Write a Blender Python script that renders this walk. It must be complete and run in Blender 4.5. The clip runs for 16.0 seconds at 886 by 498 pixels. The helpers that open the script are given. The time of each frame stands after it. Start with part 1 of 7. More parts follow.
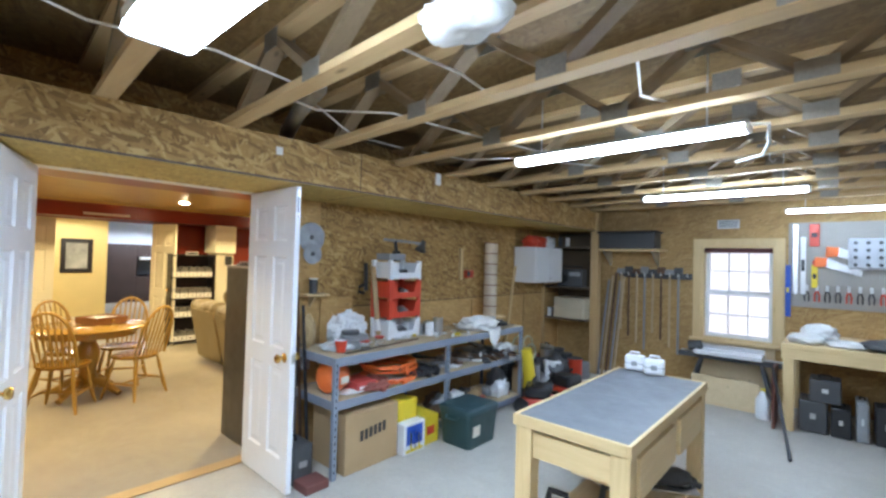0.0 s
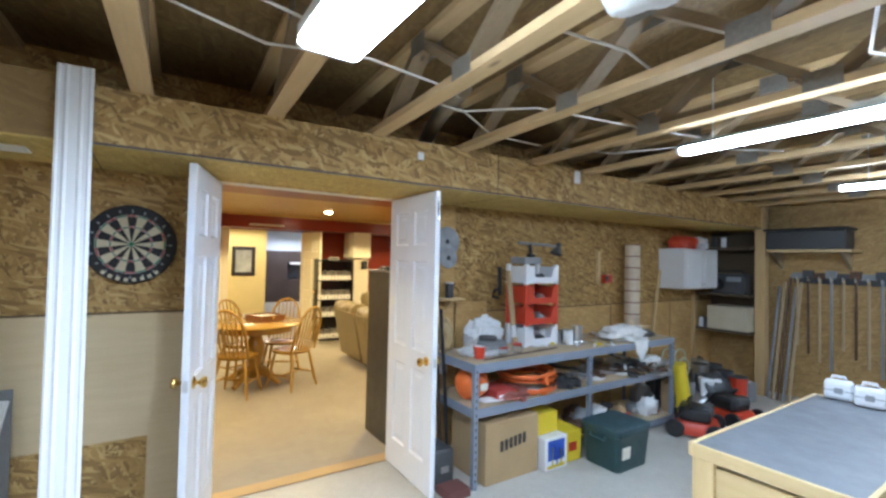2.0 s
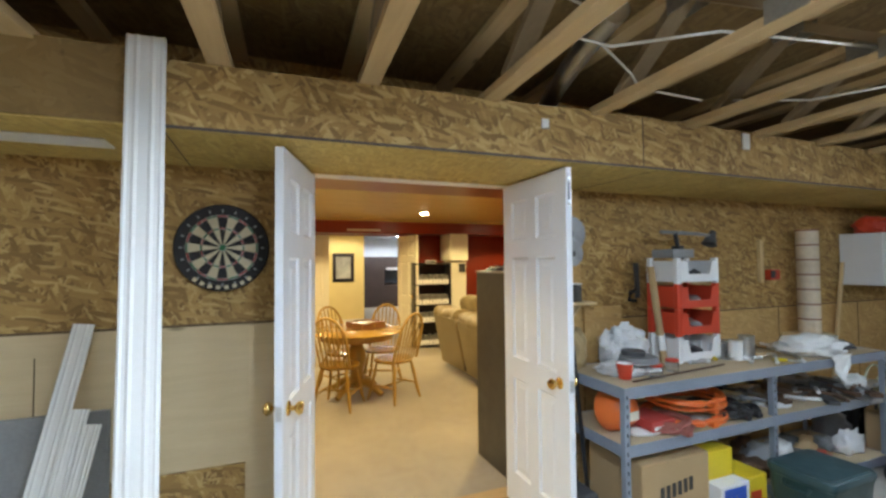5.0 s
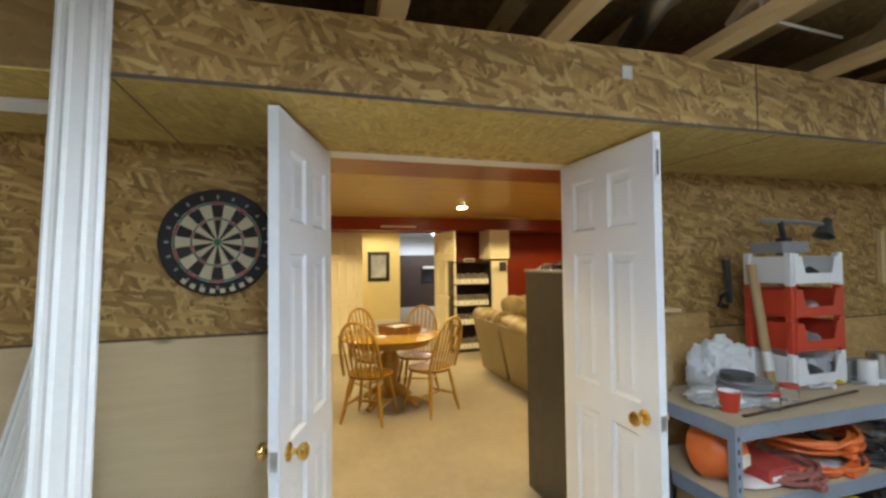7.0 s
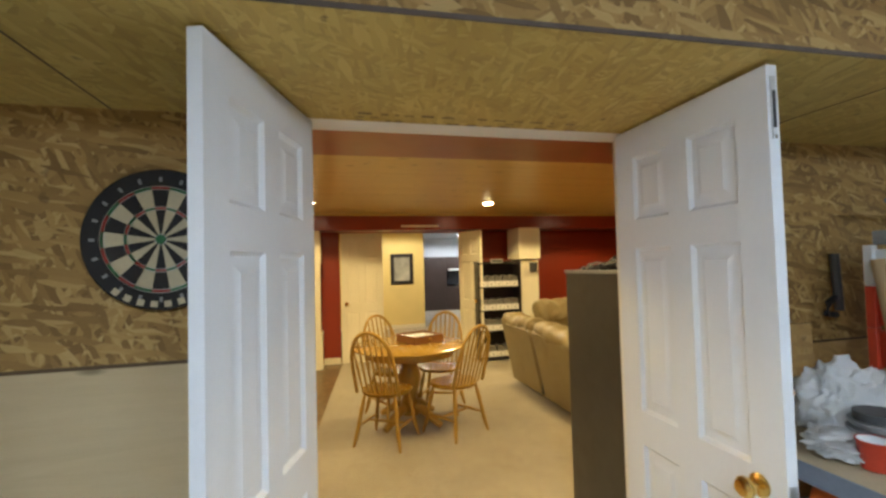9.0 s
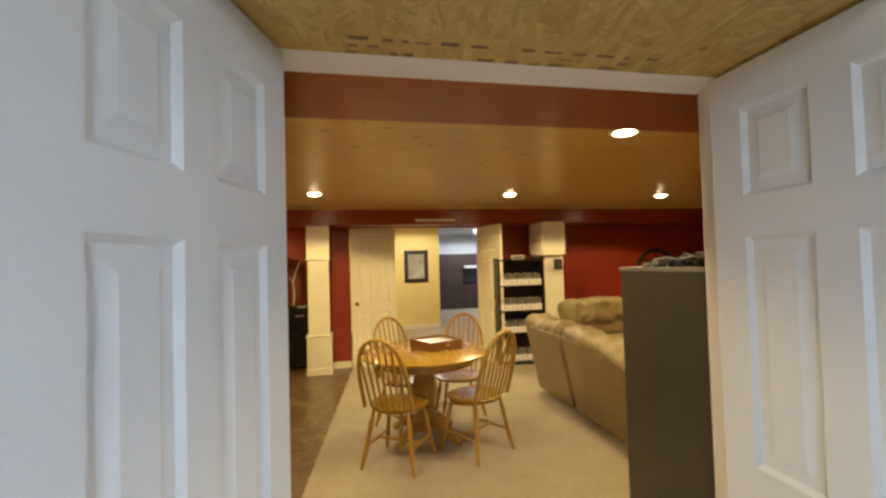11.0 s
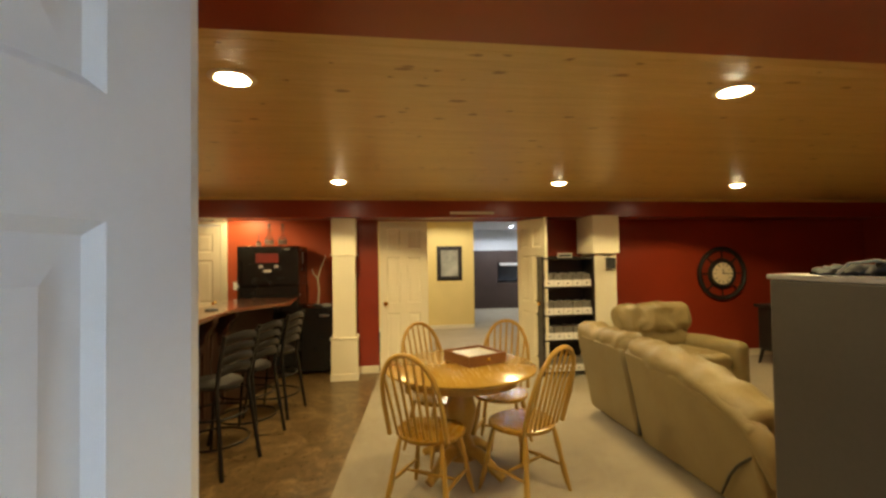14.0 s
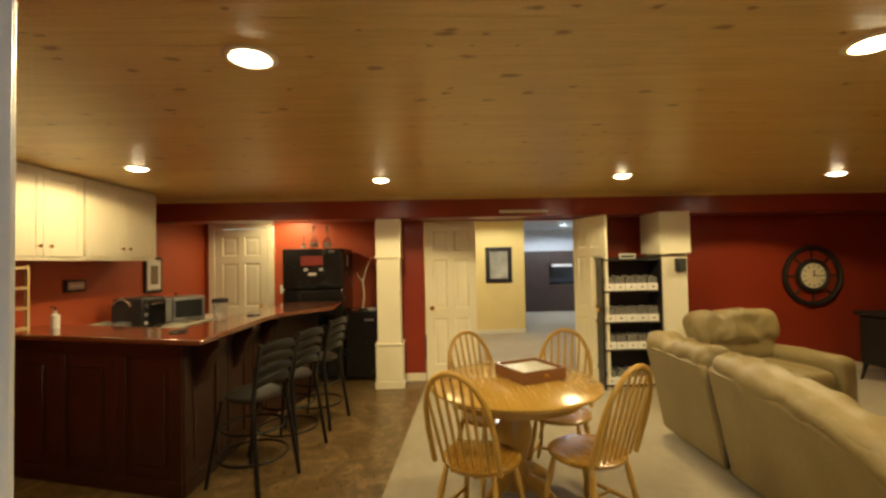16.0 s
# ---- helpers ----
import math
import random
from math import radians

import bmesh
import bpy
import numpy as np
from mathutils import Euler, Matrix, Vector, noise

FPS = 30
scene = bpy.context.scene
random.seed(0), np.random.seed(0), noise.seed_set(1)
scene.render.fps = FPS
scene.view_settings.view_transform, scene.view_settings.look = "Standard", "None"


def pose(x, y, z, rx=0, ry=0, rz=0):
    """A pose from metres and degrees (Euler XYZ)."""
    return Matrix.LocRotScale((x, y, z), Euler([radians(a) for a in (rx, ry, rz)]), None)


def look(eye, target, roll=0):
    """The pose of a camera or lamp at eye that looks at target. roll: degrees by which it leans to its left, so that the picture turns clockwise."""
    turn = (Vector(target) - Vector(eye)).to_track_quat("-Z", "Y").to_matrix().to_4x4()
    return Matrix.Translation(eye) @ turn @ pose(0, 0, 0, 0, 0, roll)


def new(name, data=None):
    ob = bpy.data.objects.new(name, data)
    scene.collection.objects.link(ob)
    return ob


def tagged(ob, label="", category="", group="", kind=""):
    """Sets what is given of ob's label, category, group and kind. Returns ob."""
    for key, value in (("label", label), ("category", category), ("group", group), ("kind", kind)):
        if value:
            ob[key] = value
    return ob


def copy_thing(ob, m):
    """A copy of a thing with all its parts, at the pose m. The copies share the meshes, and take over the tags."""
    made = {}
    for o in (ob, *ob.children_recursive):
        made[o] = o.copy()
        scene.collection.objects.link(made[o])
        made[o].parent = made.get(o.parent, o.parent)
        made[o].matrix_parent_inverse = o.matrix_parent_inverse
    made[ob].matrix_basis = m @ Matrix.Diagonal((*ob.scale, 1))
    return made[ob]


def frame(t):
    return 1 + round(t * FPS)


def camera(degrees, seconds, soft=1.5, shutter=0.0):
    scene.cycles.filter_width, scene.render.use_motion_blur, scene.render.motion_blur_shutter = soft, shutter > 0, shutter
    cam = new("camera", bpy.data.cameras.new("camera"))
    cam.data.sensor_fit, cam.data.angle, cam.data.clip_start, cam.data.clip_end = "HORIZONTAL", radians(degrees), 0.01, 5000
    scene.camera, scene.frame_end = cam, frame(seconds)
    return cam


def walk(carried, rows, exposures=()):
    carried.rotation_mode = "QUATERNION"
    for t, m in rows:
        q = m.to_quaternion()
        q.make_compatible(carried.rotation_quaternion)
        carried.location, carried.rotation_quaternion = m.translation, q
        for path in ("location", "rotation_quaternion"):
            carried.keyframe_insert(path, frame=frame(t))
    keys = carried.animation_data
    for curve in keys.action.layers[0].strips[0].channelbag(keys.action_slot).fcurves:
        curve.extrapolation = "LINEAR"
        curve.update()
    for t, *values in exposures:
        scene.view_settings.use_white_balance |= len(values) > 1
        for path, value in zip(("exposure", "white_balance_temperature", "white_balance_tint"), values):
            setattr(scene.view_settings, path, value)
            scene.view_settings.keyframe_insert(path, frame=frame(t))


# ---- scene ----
cam = camera(89.8, 16.0, soft=2.7)
PATH = [
    (0, (0.677, 0.298, 1.584), (-0.649, 1.794, 1.631), 1.6),
    (0.5, (0.643, 0.28, 1.584), (-0.79, 1.674, 1.635), 1.6),
    (1, (0.608, 0.27, 1.584), (-0.918, 1.562, 1.637), 1.4),
    (1.5, (0.555, 0.265, 1.578), (-1.047, 1.462, 1.633), 1.4),
    (2, (0.48, 0.268, 1.58), (-1.19, 1.369, 1.631), 1.3),
    (2.5, (0.4, 0.277, 1.576), (-1.326, 1.286, 1.632), 1.0),
    (3, (0.316, 0.289, 1.569), (-1.444, 1.237, 1.636), 0.8),
    (3.5, (0.218, 0.304, 1.556), (-1.564, 1.208, 1.631), 0.5),
    (4, (0.123, 0.322, 1.55), (-1.687, 1.171, 1.618), -0.1),
    (6.5, (-0.468, 0.5, 1.537), (-2.368, 1.122, 1.6), -0.4),
    (7, (-0.588, 0.537, 1.536), (-2.499, 1.124, 1.595), -0.7),
    (7.5, (-0.694, 0.582, 1.531), (-2.617, 1.127, 1.594), -0.9),
    (8, (-0.823, 0.636, 1.525), (-2.755, 1.148, 1.588), -1.1),
    (8.5, (-0.962, 0.686, 1.529), (-2.901, 1.171, 1.593), -1.5),
    (9, (-1.077, 0.718, 1.528), (-3.019, 1.188, 1.598), -1.5),
    (11.5, (-1.686, 0.81, 1.523), (-3.648, 1.196, 1.579), -1.6),
    (12, (-1.796, 0.818, 1.536), (-3.762, 1.181, 1.589), -1.5),
    (12.5, (-1.894, 0.818, 1.547), (-3.865, 1.154, 1.593), -1.2),
    (13, (-2.0, 0.836, 1.532), (-3.976, 1.141, 1.58), -0.8),
    (13.5, (-2.094, 0.847, 1.538), (-4.073, 1.131, 1.587), -0.7),
    (14, (-2.187, 0.85, 1.536), (-4.169, 1.116, 1.582), -0.8),
    (14.5, (-2.268, 0.857, 1.549), (-4.252, 1.113, 1.586), -1.1),
    (15, (-2.339, 0.874, 1.547), (-4.327, 1.093, 1.586), -1.1),
    (15.5, (-2.428, 0.894, 1.547), (-4.423, 1.034, 1.6), -1.0),
    (16, (-2.521, 0.881, 1.55), (-4.52, 0.932, 1.604), -1.1),
]
EXPOSURES = [(0.0, 0.80, 5900, 12), (2.5, 0.77, 5950, 12), (4.2, 0.62, 6350, 10), (6.5, 0.42, 6700, 10), (9.0, 0.29, 6700, 10), (11.5, 0.19, 6700, 11), (13.0, 0.10, 6750, 11), (15.0, 0.14, 6600, 10), (16.0, 0.14, 6350, 9)]
walk(cam, [(t, look(eye, target, roll)) for t, eye, target, roll in PATH], EXPOSURES)

# ---- light ----
world = bpy.data.worlds.new("world")
scene.world = world
world.use_nodes = True
wn = world.node_tree.nodes
sky = wn.new("ShaderNodeTexSky")
sky.sky_type, sky.sun_disc = "NISHITA", False
sky.sun_elevation, sky.sun_rotation = radians(30), radians(200)
world.node_tree.links.new(sky.outputs[0], wn["Background"].inputs["Color"])
wn["Background"].inputs["Strength"].default_value = 0.1


def area(name, where, aim, sx, sy, watts, color, shape="RECTANGLE", spread=180):
    d = bpy.data.lights.new(name, "AREA")
    d.shape, d.size, d.energy, d.color = shape, sx, watts, color
    if shape in ("RECTANGLE", "ELLIPSE"):
        d.size_y = sy
    d.spread = radians(spread)
    ob = new(name, d)
    ob.matrix_world = look(where, aim)
    return ob


def spot(name, where, watts, color, cone=150, blend=0.6, radius=0.05):
    d = bpy.data.lights.new(name, "SPOT")
    d.energy, d.color, d.spot_size, d.spot_blend, d.shadow_soft_size = watts, color, radians(cone), blend, radius
    ob = new(name, d)
    ob.matrix_world = look(where, (where[0], where[1] + 0.0001, 0))
    return ob


WARM = (1.0, 0.77, 0.355)
TUBE = (0.86, 0.93, 1.0)
# the last one is unseen, added to continue the grid and light the right side
LAMPS = [(-6.75, 0.41), (-6.72, 2.72), (-6.75, 4.86), (-4.20, 0.21), (-4.12, 2.55), (-6.1, -1.45), (-4.0, 5.0)]
# the first is an unseen extra behind the camera, brightening the lower door wall
FLUO = [(1.4, -0.7), (-0.27, 0.72), (-0.24, 2.715), (-0.10, 4.79), (0.87, 6.45)]


# ---- geometry ----
class G:
    """Collects vertices and faces of one mesh."""

    def __init__(self):
        self.v, self.f = [], []

    def add(self, vs, fs, m=None):
        n = len(self.v)
        self.v += [tuple(m @ Vector(p)) for p in vs] if m is not None else [tuple(p) for p in vs]
        self.f += [tuple(n + i for i in f) for f in fs]
        return self

    def box(self, lo, hi, m=None):
        (a, b, c), (d, e, f) = lo, hi
        vs = [(a, b, c), (d, b, c), (d, e, c), (a, e, c), (a, b, f), (d, b, f), (d, e, f), (a, e, f)]
        return self.add(vs, [(0, 3, 2, 1), (4, 5, 6, 7), (0, 1, 5, 4), (1, 2, 6, 5), (2, 3, 7, 6), (3, 0, 4, 7)], m)

    def ring(self, rows, closed=True, caps=True, m=None):
        """Joins rows of points of one length into a skin."""
        n, k = len(rows[0]), len(rows)
        vs = [p for r in rows for p in r]
        fs = []
        for i in range(k - 1):
            for j in range(n if closed else n - 1):
                a, b = i * n + j, i * n + (j + 1) % n
                fs.append((a, b, b + n, a + n))
        if caps:
            fs.append(tuple(range(n))[::-1])
            fs.append(tuple(range((k - 1) * n, k * n)))
        return self.add(vs, fs, m)

    def tube(self, pts, r, seg=10, m=None, flat=1.0):
        """A round bar along points; r: one radius or one for each point."""
        pts = [Vector(p) for p in pts]
        rs = r if isinstance(r, (list, tuple)) else [r] * len(pts)
        rows, up = [], None
        for i, p in enumerate(pts):
            d = (pts[min(i + 1, len(pts) - 1)] - pts[max(i - 1, 0)]).normalized()
            if up is None:
                up = d.orthogonal().normalized() if abs(d.z) > 0.95 else Vector((0, 0, 1))
            side = d.cross(up).normalized()
            up = side.cross(d).normalized()
            rows.append([p + rs[i] * (math.cos(a) * side + flat * math.sin(a) * up) for a in [2 * math.pi * j / seg for j in range(seg)]])
        return self.ring(rows, m=m)

    def lathe(self, prof, at=(0, 0, 0), seg=24, m=None):
        """Turns a profile of (radius, height) about the upright line through a point."""
        rows = [[(at[0] + max(r, 0.0004) * math.cos(2 * math.pi * j / seg), at[1] + max(r, 0.0004) * math.sin(2 * math.pi * j / seg), at[2] + z) for j in range(seg)] for r, z in prof]
        return self.ring(rows, m=m)

    def prism(self, outline, axis, a, b, m=None):
        """Pushes an outline along x, y or z from a to b; the outline gives the other two coordinates in their order."""
        def put(p, c):
            q = list(p)
            q.insert("xyz".index(axis), c)
            return tuple(q)
        return self.ring([[put(p, a) for p in outline], [put(p, b) for p in outline]], m=m)


def rounded(x0, y0, x1, y1, r, n=4):
    """The outline of a rectangle with round corners."""
    out = []
    for cx, cy, s in ((x1 - r, y1 - r, 0), (x0 + r, y1 - r, 90), (x0 + r, y0 + r, 180), (x1 - r, y0 + r, 270)):
        out += [(cx + r * math.cos(radians(s + 90 * i / n)), cy + r * math.sin(radians(s + 90 * i / n))) for i in range(n + 1)]
    return out


def fix(ob, bevel=0.0, smooth=40, seg=2):
    me = ob.data
    bm = bmesh.new()
    bm.from_mesh(me)
    bmesh.ops.recalc_face_normals(bm, faces=bm.faces)
    bm.to_mesh(me)
    bm.free()
    if smooth:
        me.shade_smooth()
        me.set_sharp_from_angle(angle=radians(smooth))
    if bevel:
        b = ob.modifiers.new("bevel", "BEVEL")
        b.width, b.segments, b.limit_method, b.angle_limit = bevel, seg, "ANGLE", radians(50)
    return ob


def part(name, g, material, parent=None, label="", bevel=0.0, smooth=40, seg=2):
    me = bpy.data.meshes.new(name)
    me.from_pydata(g.v, [], g.f)
    me.materials.append(material)
    ob = fix(new(name, me), bevel, smooth, seg)
    if parent is not None:
        ob.parent = parent
    return tagged(ob, label)


def thing(name, label, category, group="", at=(0, 0, 0), turn=0.0, kind=""):
    ob = new(name)
    ob.empty_display_size = 0.1
    ob.matrix_basis = pose(*at, 0, 0, turn)
    return tagged(ob, label, category, group, kind)


def solid(name, g, material, label, category, bevel=0.0, group="", kind="", smooth=40):
    return tagged(part(name, g, material, None, "", bevel, smooth), label, category, group, kind)


def text_mesh(name, words, size, m, material, parent, extrude=0.001):
    cu = bpy.data.curves.new(name, "FONT")
    cu.body, cu.size, cu.extrude, cu.align_x, cu.align_y = words, size, extrude, "CENTER", "CENTER"
    tmp = new(name, cu)
    me = bpy.data.meshes.new_from_object(tmp.evaluated_get(bpy.context.evaluated_depsgraph_get()))
    bpy.data.objects.remove(tmp)
    me.transform(m)
    me.materials.clear()
    me.materials.append(material)
    ob = new(name, me)
    ob.parent = parent
    return ob


# ---- materials ----
class N:
    """A small helper for one material's nodes."""

    def __init__(self, name):
        self.m = bpy.data.materials.new(name)
        self.m.use_nodes = True
        self.t = self.m.node_tree
        self.b = self.t.nodes["Principled BSDF"]
        self.co = self.t.nodes.new("ShaderNodeTexCoord").outputs["Object"]

    def n(self, kind, **kw):
        node = self.t.nodes.new("ShaderNode" + kind)
        for k, v in kw.items():
            if k in node.inputs:
                self.put(node.inputs[k], v)
            else:
                setattr(node, k, v)
        return node

    def put(self, socket, v):
        if isinstance(v, bpy.types.NodeSocket):
            self.t.links.new(v, socket)
        else:
            socket.default_value = (*v, 1) if isinstance(v, tuple) and len(v) == 3 and socket.type == "RGBA" else v

    def map(self, scale=(1, 1, 1), rot=(0, 0, 0), co=None):
        node = self.n("Mapping")
        self.put(node.inputs["Vector"], co or self.co)
        node.inputs["Scale"].default_value = scale
        node.inputs["Rotation"].default_value = [radians(a) for a in rot]
        return node.outputs[0]

    def noise(self, scale, detail=4, rough=0.6, co=None, warp=0.0):
        node = self.n("TexNoise", Scale=scale, Detail=detail, Roughness=rough, Distortion=warp)
        self.put(node.inputs["Vector"], co or self.co)
        return node.outputs["Fac"]

    def ramp(self, fac, *stops):
        node = self.n("ValToRGB")
        self.put(node.inputs[0], fac)
        e = node.color_ramp.elements
        while len(e) < len(stops):
            e.new(0.5)
        for el, (p, c) in zip(e, stops):
            el.position, el.color = p, (*(c if isinstance(c, tuple) else (c, c, c)), 1)
        return node.outputs[0]

    def mix(self, fac, a, b, how="MIX"):
        node = self.n("MixRGB", blend_type=how)
        for i, v in enumerate((fac, a, b)):
            self.put(node.inputs[i], v)
        return node.outputs[0]

    def math(self, op, a, b=0.0):
        node = self.n("Math", operation=op)
        self.put(node.inputs[0], a)
        self.put(node.inputs[1], b)
        return node.outputs[0]

    def bump(self, height, strength, dist=0.01):
        node = self.n("Bump", Strength=strength, Distance=dist, Height=height)
        self.put(self.b.inputs["Normal"], node.outputs[0])

    def done(self, color, rough=0.5, metal=0.0, **kw):
        self.put(self.b.inputs["Base Color"], color)
        self.put(self.b.inputs["Roughness"], rough)
        self.put(self.b.inputs["Metallic"], metal)
        for k, v in kw.items():
            self.put(self.b.inputs[k.replace("_", " ")], v)
        return self.m


def plain(name, c, rough=0.5, metal=0.0, var=0.12, grain=60, bump=0.08, rvar=0.08, **kw):
    """Paint, plastic or metal: a base colour with faint blotches, fine grain and uneven gloss."""
    k = N(name)
    big, small = k.noise(2.5, 3), k.noise(grain, 5)
    lo, hi = tuple(x * (1 - var) for x in c), tuple(min(1, x * (1 + var)) for x in c)
    col = k.ramp(k.mix(0.4, big, small), (0.3, lo), (0.7, hi))
    k.bump(small, bump, 0.003)
    return k.done(col, k.ramp(k.noise(9, 4), (0.3, max(0.02, rough - rvar)), (0.7, min(1, rough + rvar))), metal, **kw)


def grain_wood(name, a, b, rough=0.4, axis="x", scale=1.0, knots=True, coat=0.0):
    """Sawn or finished wood with grain along one axis."""
    k = N(name)
    stretch = {"x": (1.2, 14, 14), "y": (14, 1.2, 14), "z": (14, 14, 1.2)}[axis]
    stretch = tuple(s * scale for s in stretch)
    info = k.n("ObjectInfo").outputs["Random"]
    shift = k.n("VectorMath", operation="ADD")
    k.put(shift.inputs[0], k.co)
    k.put(shift.inputs[1], k.math("MULTIPLY", info, 37.0))
    co = shift.outputs[0]
    rings = k.noise(1.6, 5, 0.65, k.map(stretch, co=co), 1.2)
    fine = k.noise(8, 4, 0.7, k.map(stretch, co=co))
    tone = k.noise(1.1, 2, co=co)
    col = k.ramp(k.mix(0.35, rings, fine), (0.28, a), (0.72, b))
    col = k.mix(0.25, col, k.ramp(tone, (0.3, tuple(x * 0.75 for x in a)), (0.7, b)))
    if knots:
        kn = k.n("TexVoronoi", Scale=2.4, feature="F1")
        k.put(kn.inputs["Vector"], k.map({"x": (0.8, 2.6, 2.6), "y": (2.6, 0.8, 2.6), "z": (2.6, 2.6, 0.8)}[axis], co=co))
        dot = k.ramp(kn.outputs["Distance"], (0.03, 1.0), (0.10, 0.0))
        col = k.mix(k.math("MULTIPLY", dot, 0.75), col, tuple(x * 0.35 for x in a))
    k.bump(k.mix(0.5, rings, fine), 0.12 if knots else 0.03, 0.003)
    return k.done(col, k.ramp(fine, (0.3, max(0.05, rough - 0.08)), (0.7, rough + 0.1)), Coat_Weight=coat, Coat_Roughness=0.15)


def osb_board(name, normal="x", tone=1.0, calm=0.32, specks=0.6, tint=(1, 1, 1)):
    """Pressed board: long flakes lying in many directions across the face, each of its own shade."""
    k = N(name)
    warp = k.n("TexNoise", Scale=3.0, Detail=2.0)
    k.put(warp.inputs["Vector"], k.co)
    bent = k.n("VectorMath", operation="MULTIPLY_ADD")
    k.put(bent.inputs[0], warp.outputs["Color"])
    bent.inputs[1].default_value = (0.07, 0.07, 0.07)
    k.put(bent.inputs[2], k.co)
    picks = []
    for a, ln, wd in ((12, 11, 55), (64, 12, 60), (-38, 10, 50), (-75, 12, 58)):
        rot = {"x": (a, 0, 0), "y": (0, a, 0), "z": (0, 0, a)}[normal]
        sc = {"x": (1, ln, wd), "y": (ln, 1, wd), "z": (ln, wd, 1)}[normal]
        v = k.n("TexVoronoi", Scale=1.0, feature="F1")
        k.put(v.inputs["Vector"], k.map(sc, co=k.map(rot=rot, co=bent.outputs[0])))
        sp = k.n("SeparateColor")
        k.put(sp.inputs[0], v.outputs["Color"])
        picks.append(sp.outputs)
    val = picks[3][0]
    for q, cut in ((picks[2], 0.45), (picks[1], 0.5), (picks[0], 0.55)):
        val = k.mix(k.math("GREATER_THAN", q[1], cut), val, q[0])
    fine = k.noise(1, 3, 0.6, k.map({"x": (1, 40, 160), "y": (40, 1, 160), "z": (40, 160, 1)}[normal], co=bent.outputs[0]))
    val = k.mix(0.2, val, fine)
    s = tone
    col = k.ramp(val, (0.15, (0.21 * s, 0.113 * s, 0.036 * s)), (0.40, (0.41 * s, 0.24 * s, 0.074 * s)), (0.65, (0.53 * s, 0.331 * s, 0.105 * s)), (0.88, (0.74 * s, 0.528 * s, 0.225 * s)))
    blotch = k.noise(1.1, 4)
    col = k.mix(calm, col, k.ramp(blotch, (0.3, (0.36 * s, 0.207 * s, 0.064 * s)), (0.7, (0.55 * s, 0.345 * s, 0.122 * s))))
    dk = k.ramp(k.noise(16, 3, 0.6), (0.66, 0.0), (0.76, specks))
    col = k.mix(dk, col, (0.13 * s, 0.075 * s, 0.03 * s))
    col = k.mix(1.0, col, tint, "MULTIPLY")
    k.bump(val, 0.25, 0.004)
    return k.done(col, 0.72)


def emitter(name, c, strength):
    k = N(name)
    return k.done((0.9, 0.9, 0.9), 0.4, Emission_Color=c, Emission_Strength=strength)


OSB = osb_board("osb", "x", 0.86, 0.30)
OSB_Y = osb_board("osb_window_wall", "y", 0.90, 0.70, 0.7, (0.97, 1.0, 1.12))
OSB_LIGHT = osb_board("osb_underside", "z", 1.22, 0.74, 0.85, (0.94, 1.10, 0.95))
OSB_PALE = osb_board("osb_pale", "x", 1.20, 0.78, 0.6, (0.97, 1.0, 1.10))
OSB_GOLD = osb_board("osb_golden", "x", 0.52, 0.80)
PLY = grain_wood("plywood", (0.60, 0.465, 0.27), (0.74, 0.60, 0.38), 0.7, "y", 0.5)
PLY_OLD = grain_wood("old_plywood", (0.34, 0.23, 0.10), (0.46, 0.33, 0.16), 0.7, "y", 0.5)
STUD = grain_wood("framing_lumber", (0.46, 0.30, 0.13), (0.62, 0.44, 0.22), 0.7, "x")
# same lumber as the chords, coloured darker for the shadow the webs stand in
WEBWOOD = grain_wood("shaded_web_wood", (0.20, 0.14, 0.075), (0.31, 0.22, 0.12), 0.75, "x")
STUD_Y = grain_wood("framing_lumber_cross", (0.46, 0.30, 0.13), (0.62, 0.44, 0.22), 0.7, "y")
STUD_Z = grain_wood("framing_lumber_upright", (0.46, 0.30, 0.13), (0.62, 0.44, 0.22), 0.7, "z")
# deck tone lowered: the shade above the trusses is put into its colour
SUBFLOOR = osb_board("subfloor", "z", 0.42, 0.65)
WHITE = plain("white_door_paint", (0.75, 0.775, 0.82), 0.4, var=0.03)
TRIMW = plain("white_trim", (0.8, 0.8, 0.79), 0.45, var=0.04)
CREAM = plain("cream_trim_paint", (0.78, 0.72, 0.55), 0.45, var=0.04)
RED = plain("red_wall_paint", (0.25, 0.031, 0.012), 0.30, var=0.08, grain=160, bump=0.03, rvar=0.02)
ORANGE_RED = plain("orange_red_wall_paint", (0.42, 0.075, 0.025), 0.45, var=0.08, grain=160, bump=0.04, rvar=0.02)
YELLOW = plain("yellow_wall_paint", (0.80, 0.64, 0.26), 0.6, var=0.05, grain=90)
PALE = plain("pale_wall_paint", (0.70, 0.72, 0.74), 0.6, var=0.04)
BRASS = plain("brass", (0.80, 0.55, 0.18), 0.22, 1.0, var=0.1)
STEEL = plain("galvanised_steel", (0.6, 0.61, 0.62), 0.35, 1.0, var=0.15)
CHROME = plain("chrome", (0.8, 0.8, 0.8), 0.12, 1.0, var=0.05)
BLACK = plain("black_plastic", (0.018, 0.018, 0.02), 0.4, var=0.3)
GREYSTEEL = plain("grey_painted_steel", (0.22, 0.25, 0.30), 0.45, var=0.15)

# ---- setting: workshop ----
DX, RX = -2.70, -2.81          # faces of the wall with the double door
FX = -1.965                    # face of the boxed-in beam
SOF, JOI, SUB = 2.057, 2.325, 2.68
OY0, OY1, OZ = 0.605, 1.935, 2.056
WY, WX, WS = 6.95, 3.4, -2.6   # window wall, wall behind, side wall


def slab(name, lo, hi, material, label, category="wall", bevel=0.0):
    return solid(name, G().box(lo, hi), material, label, category, bevel, kind="structure")


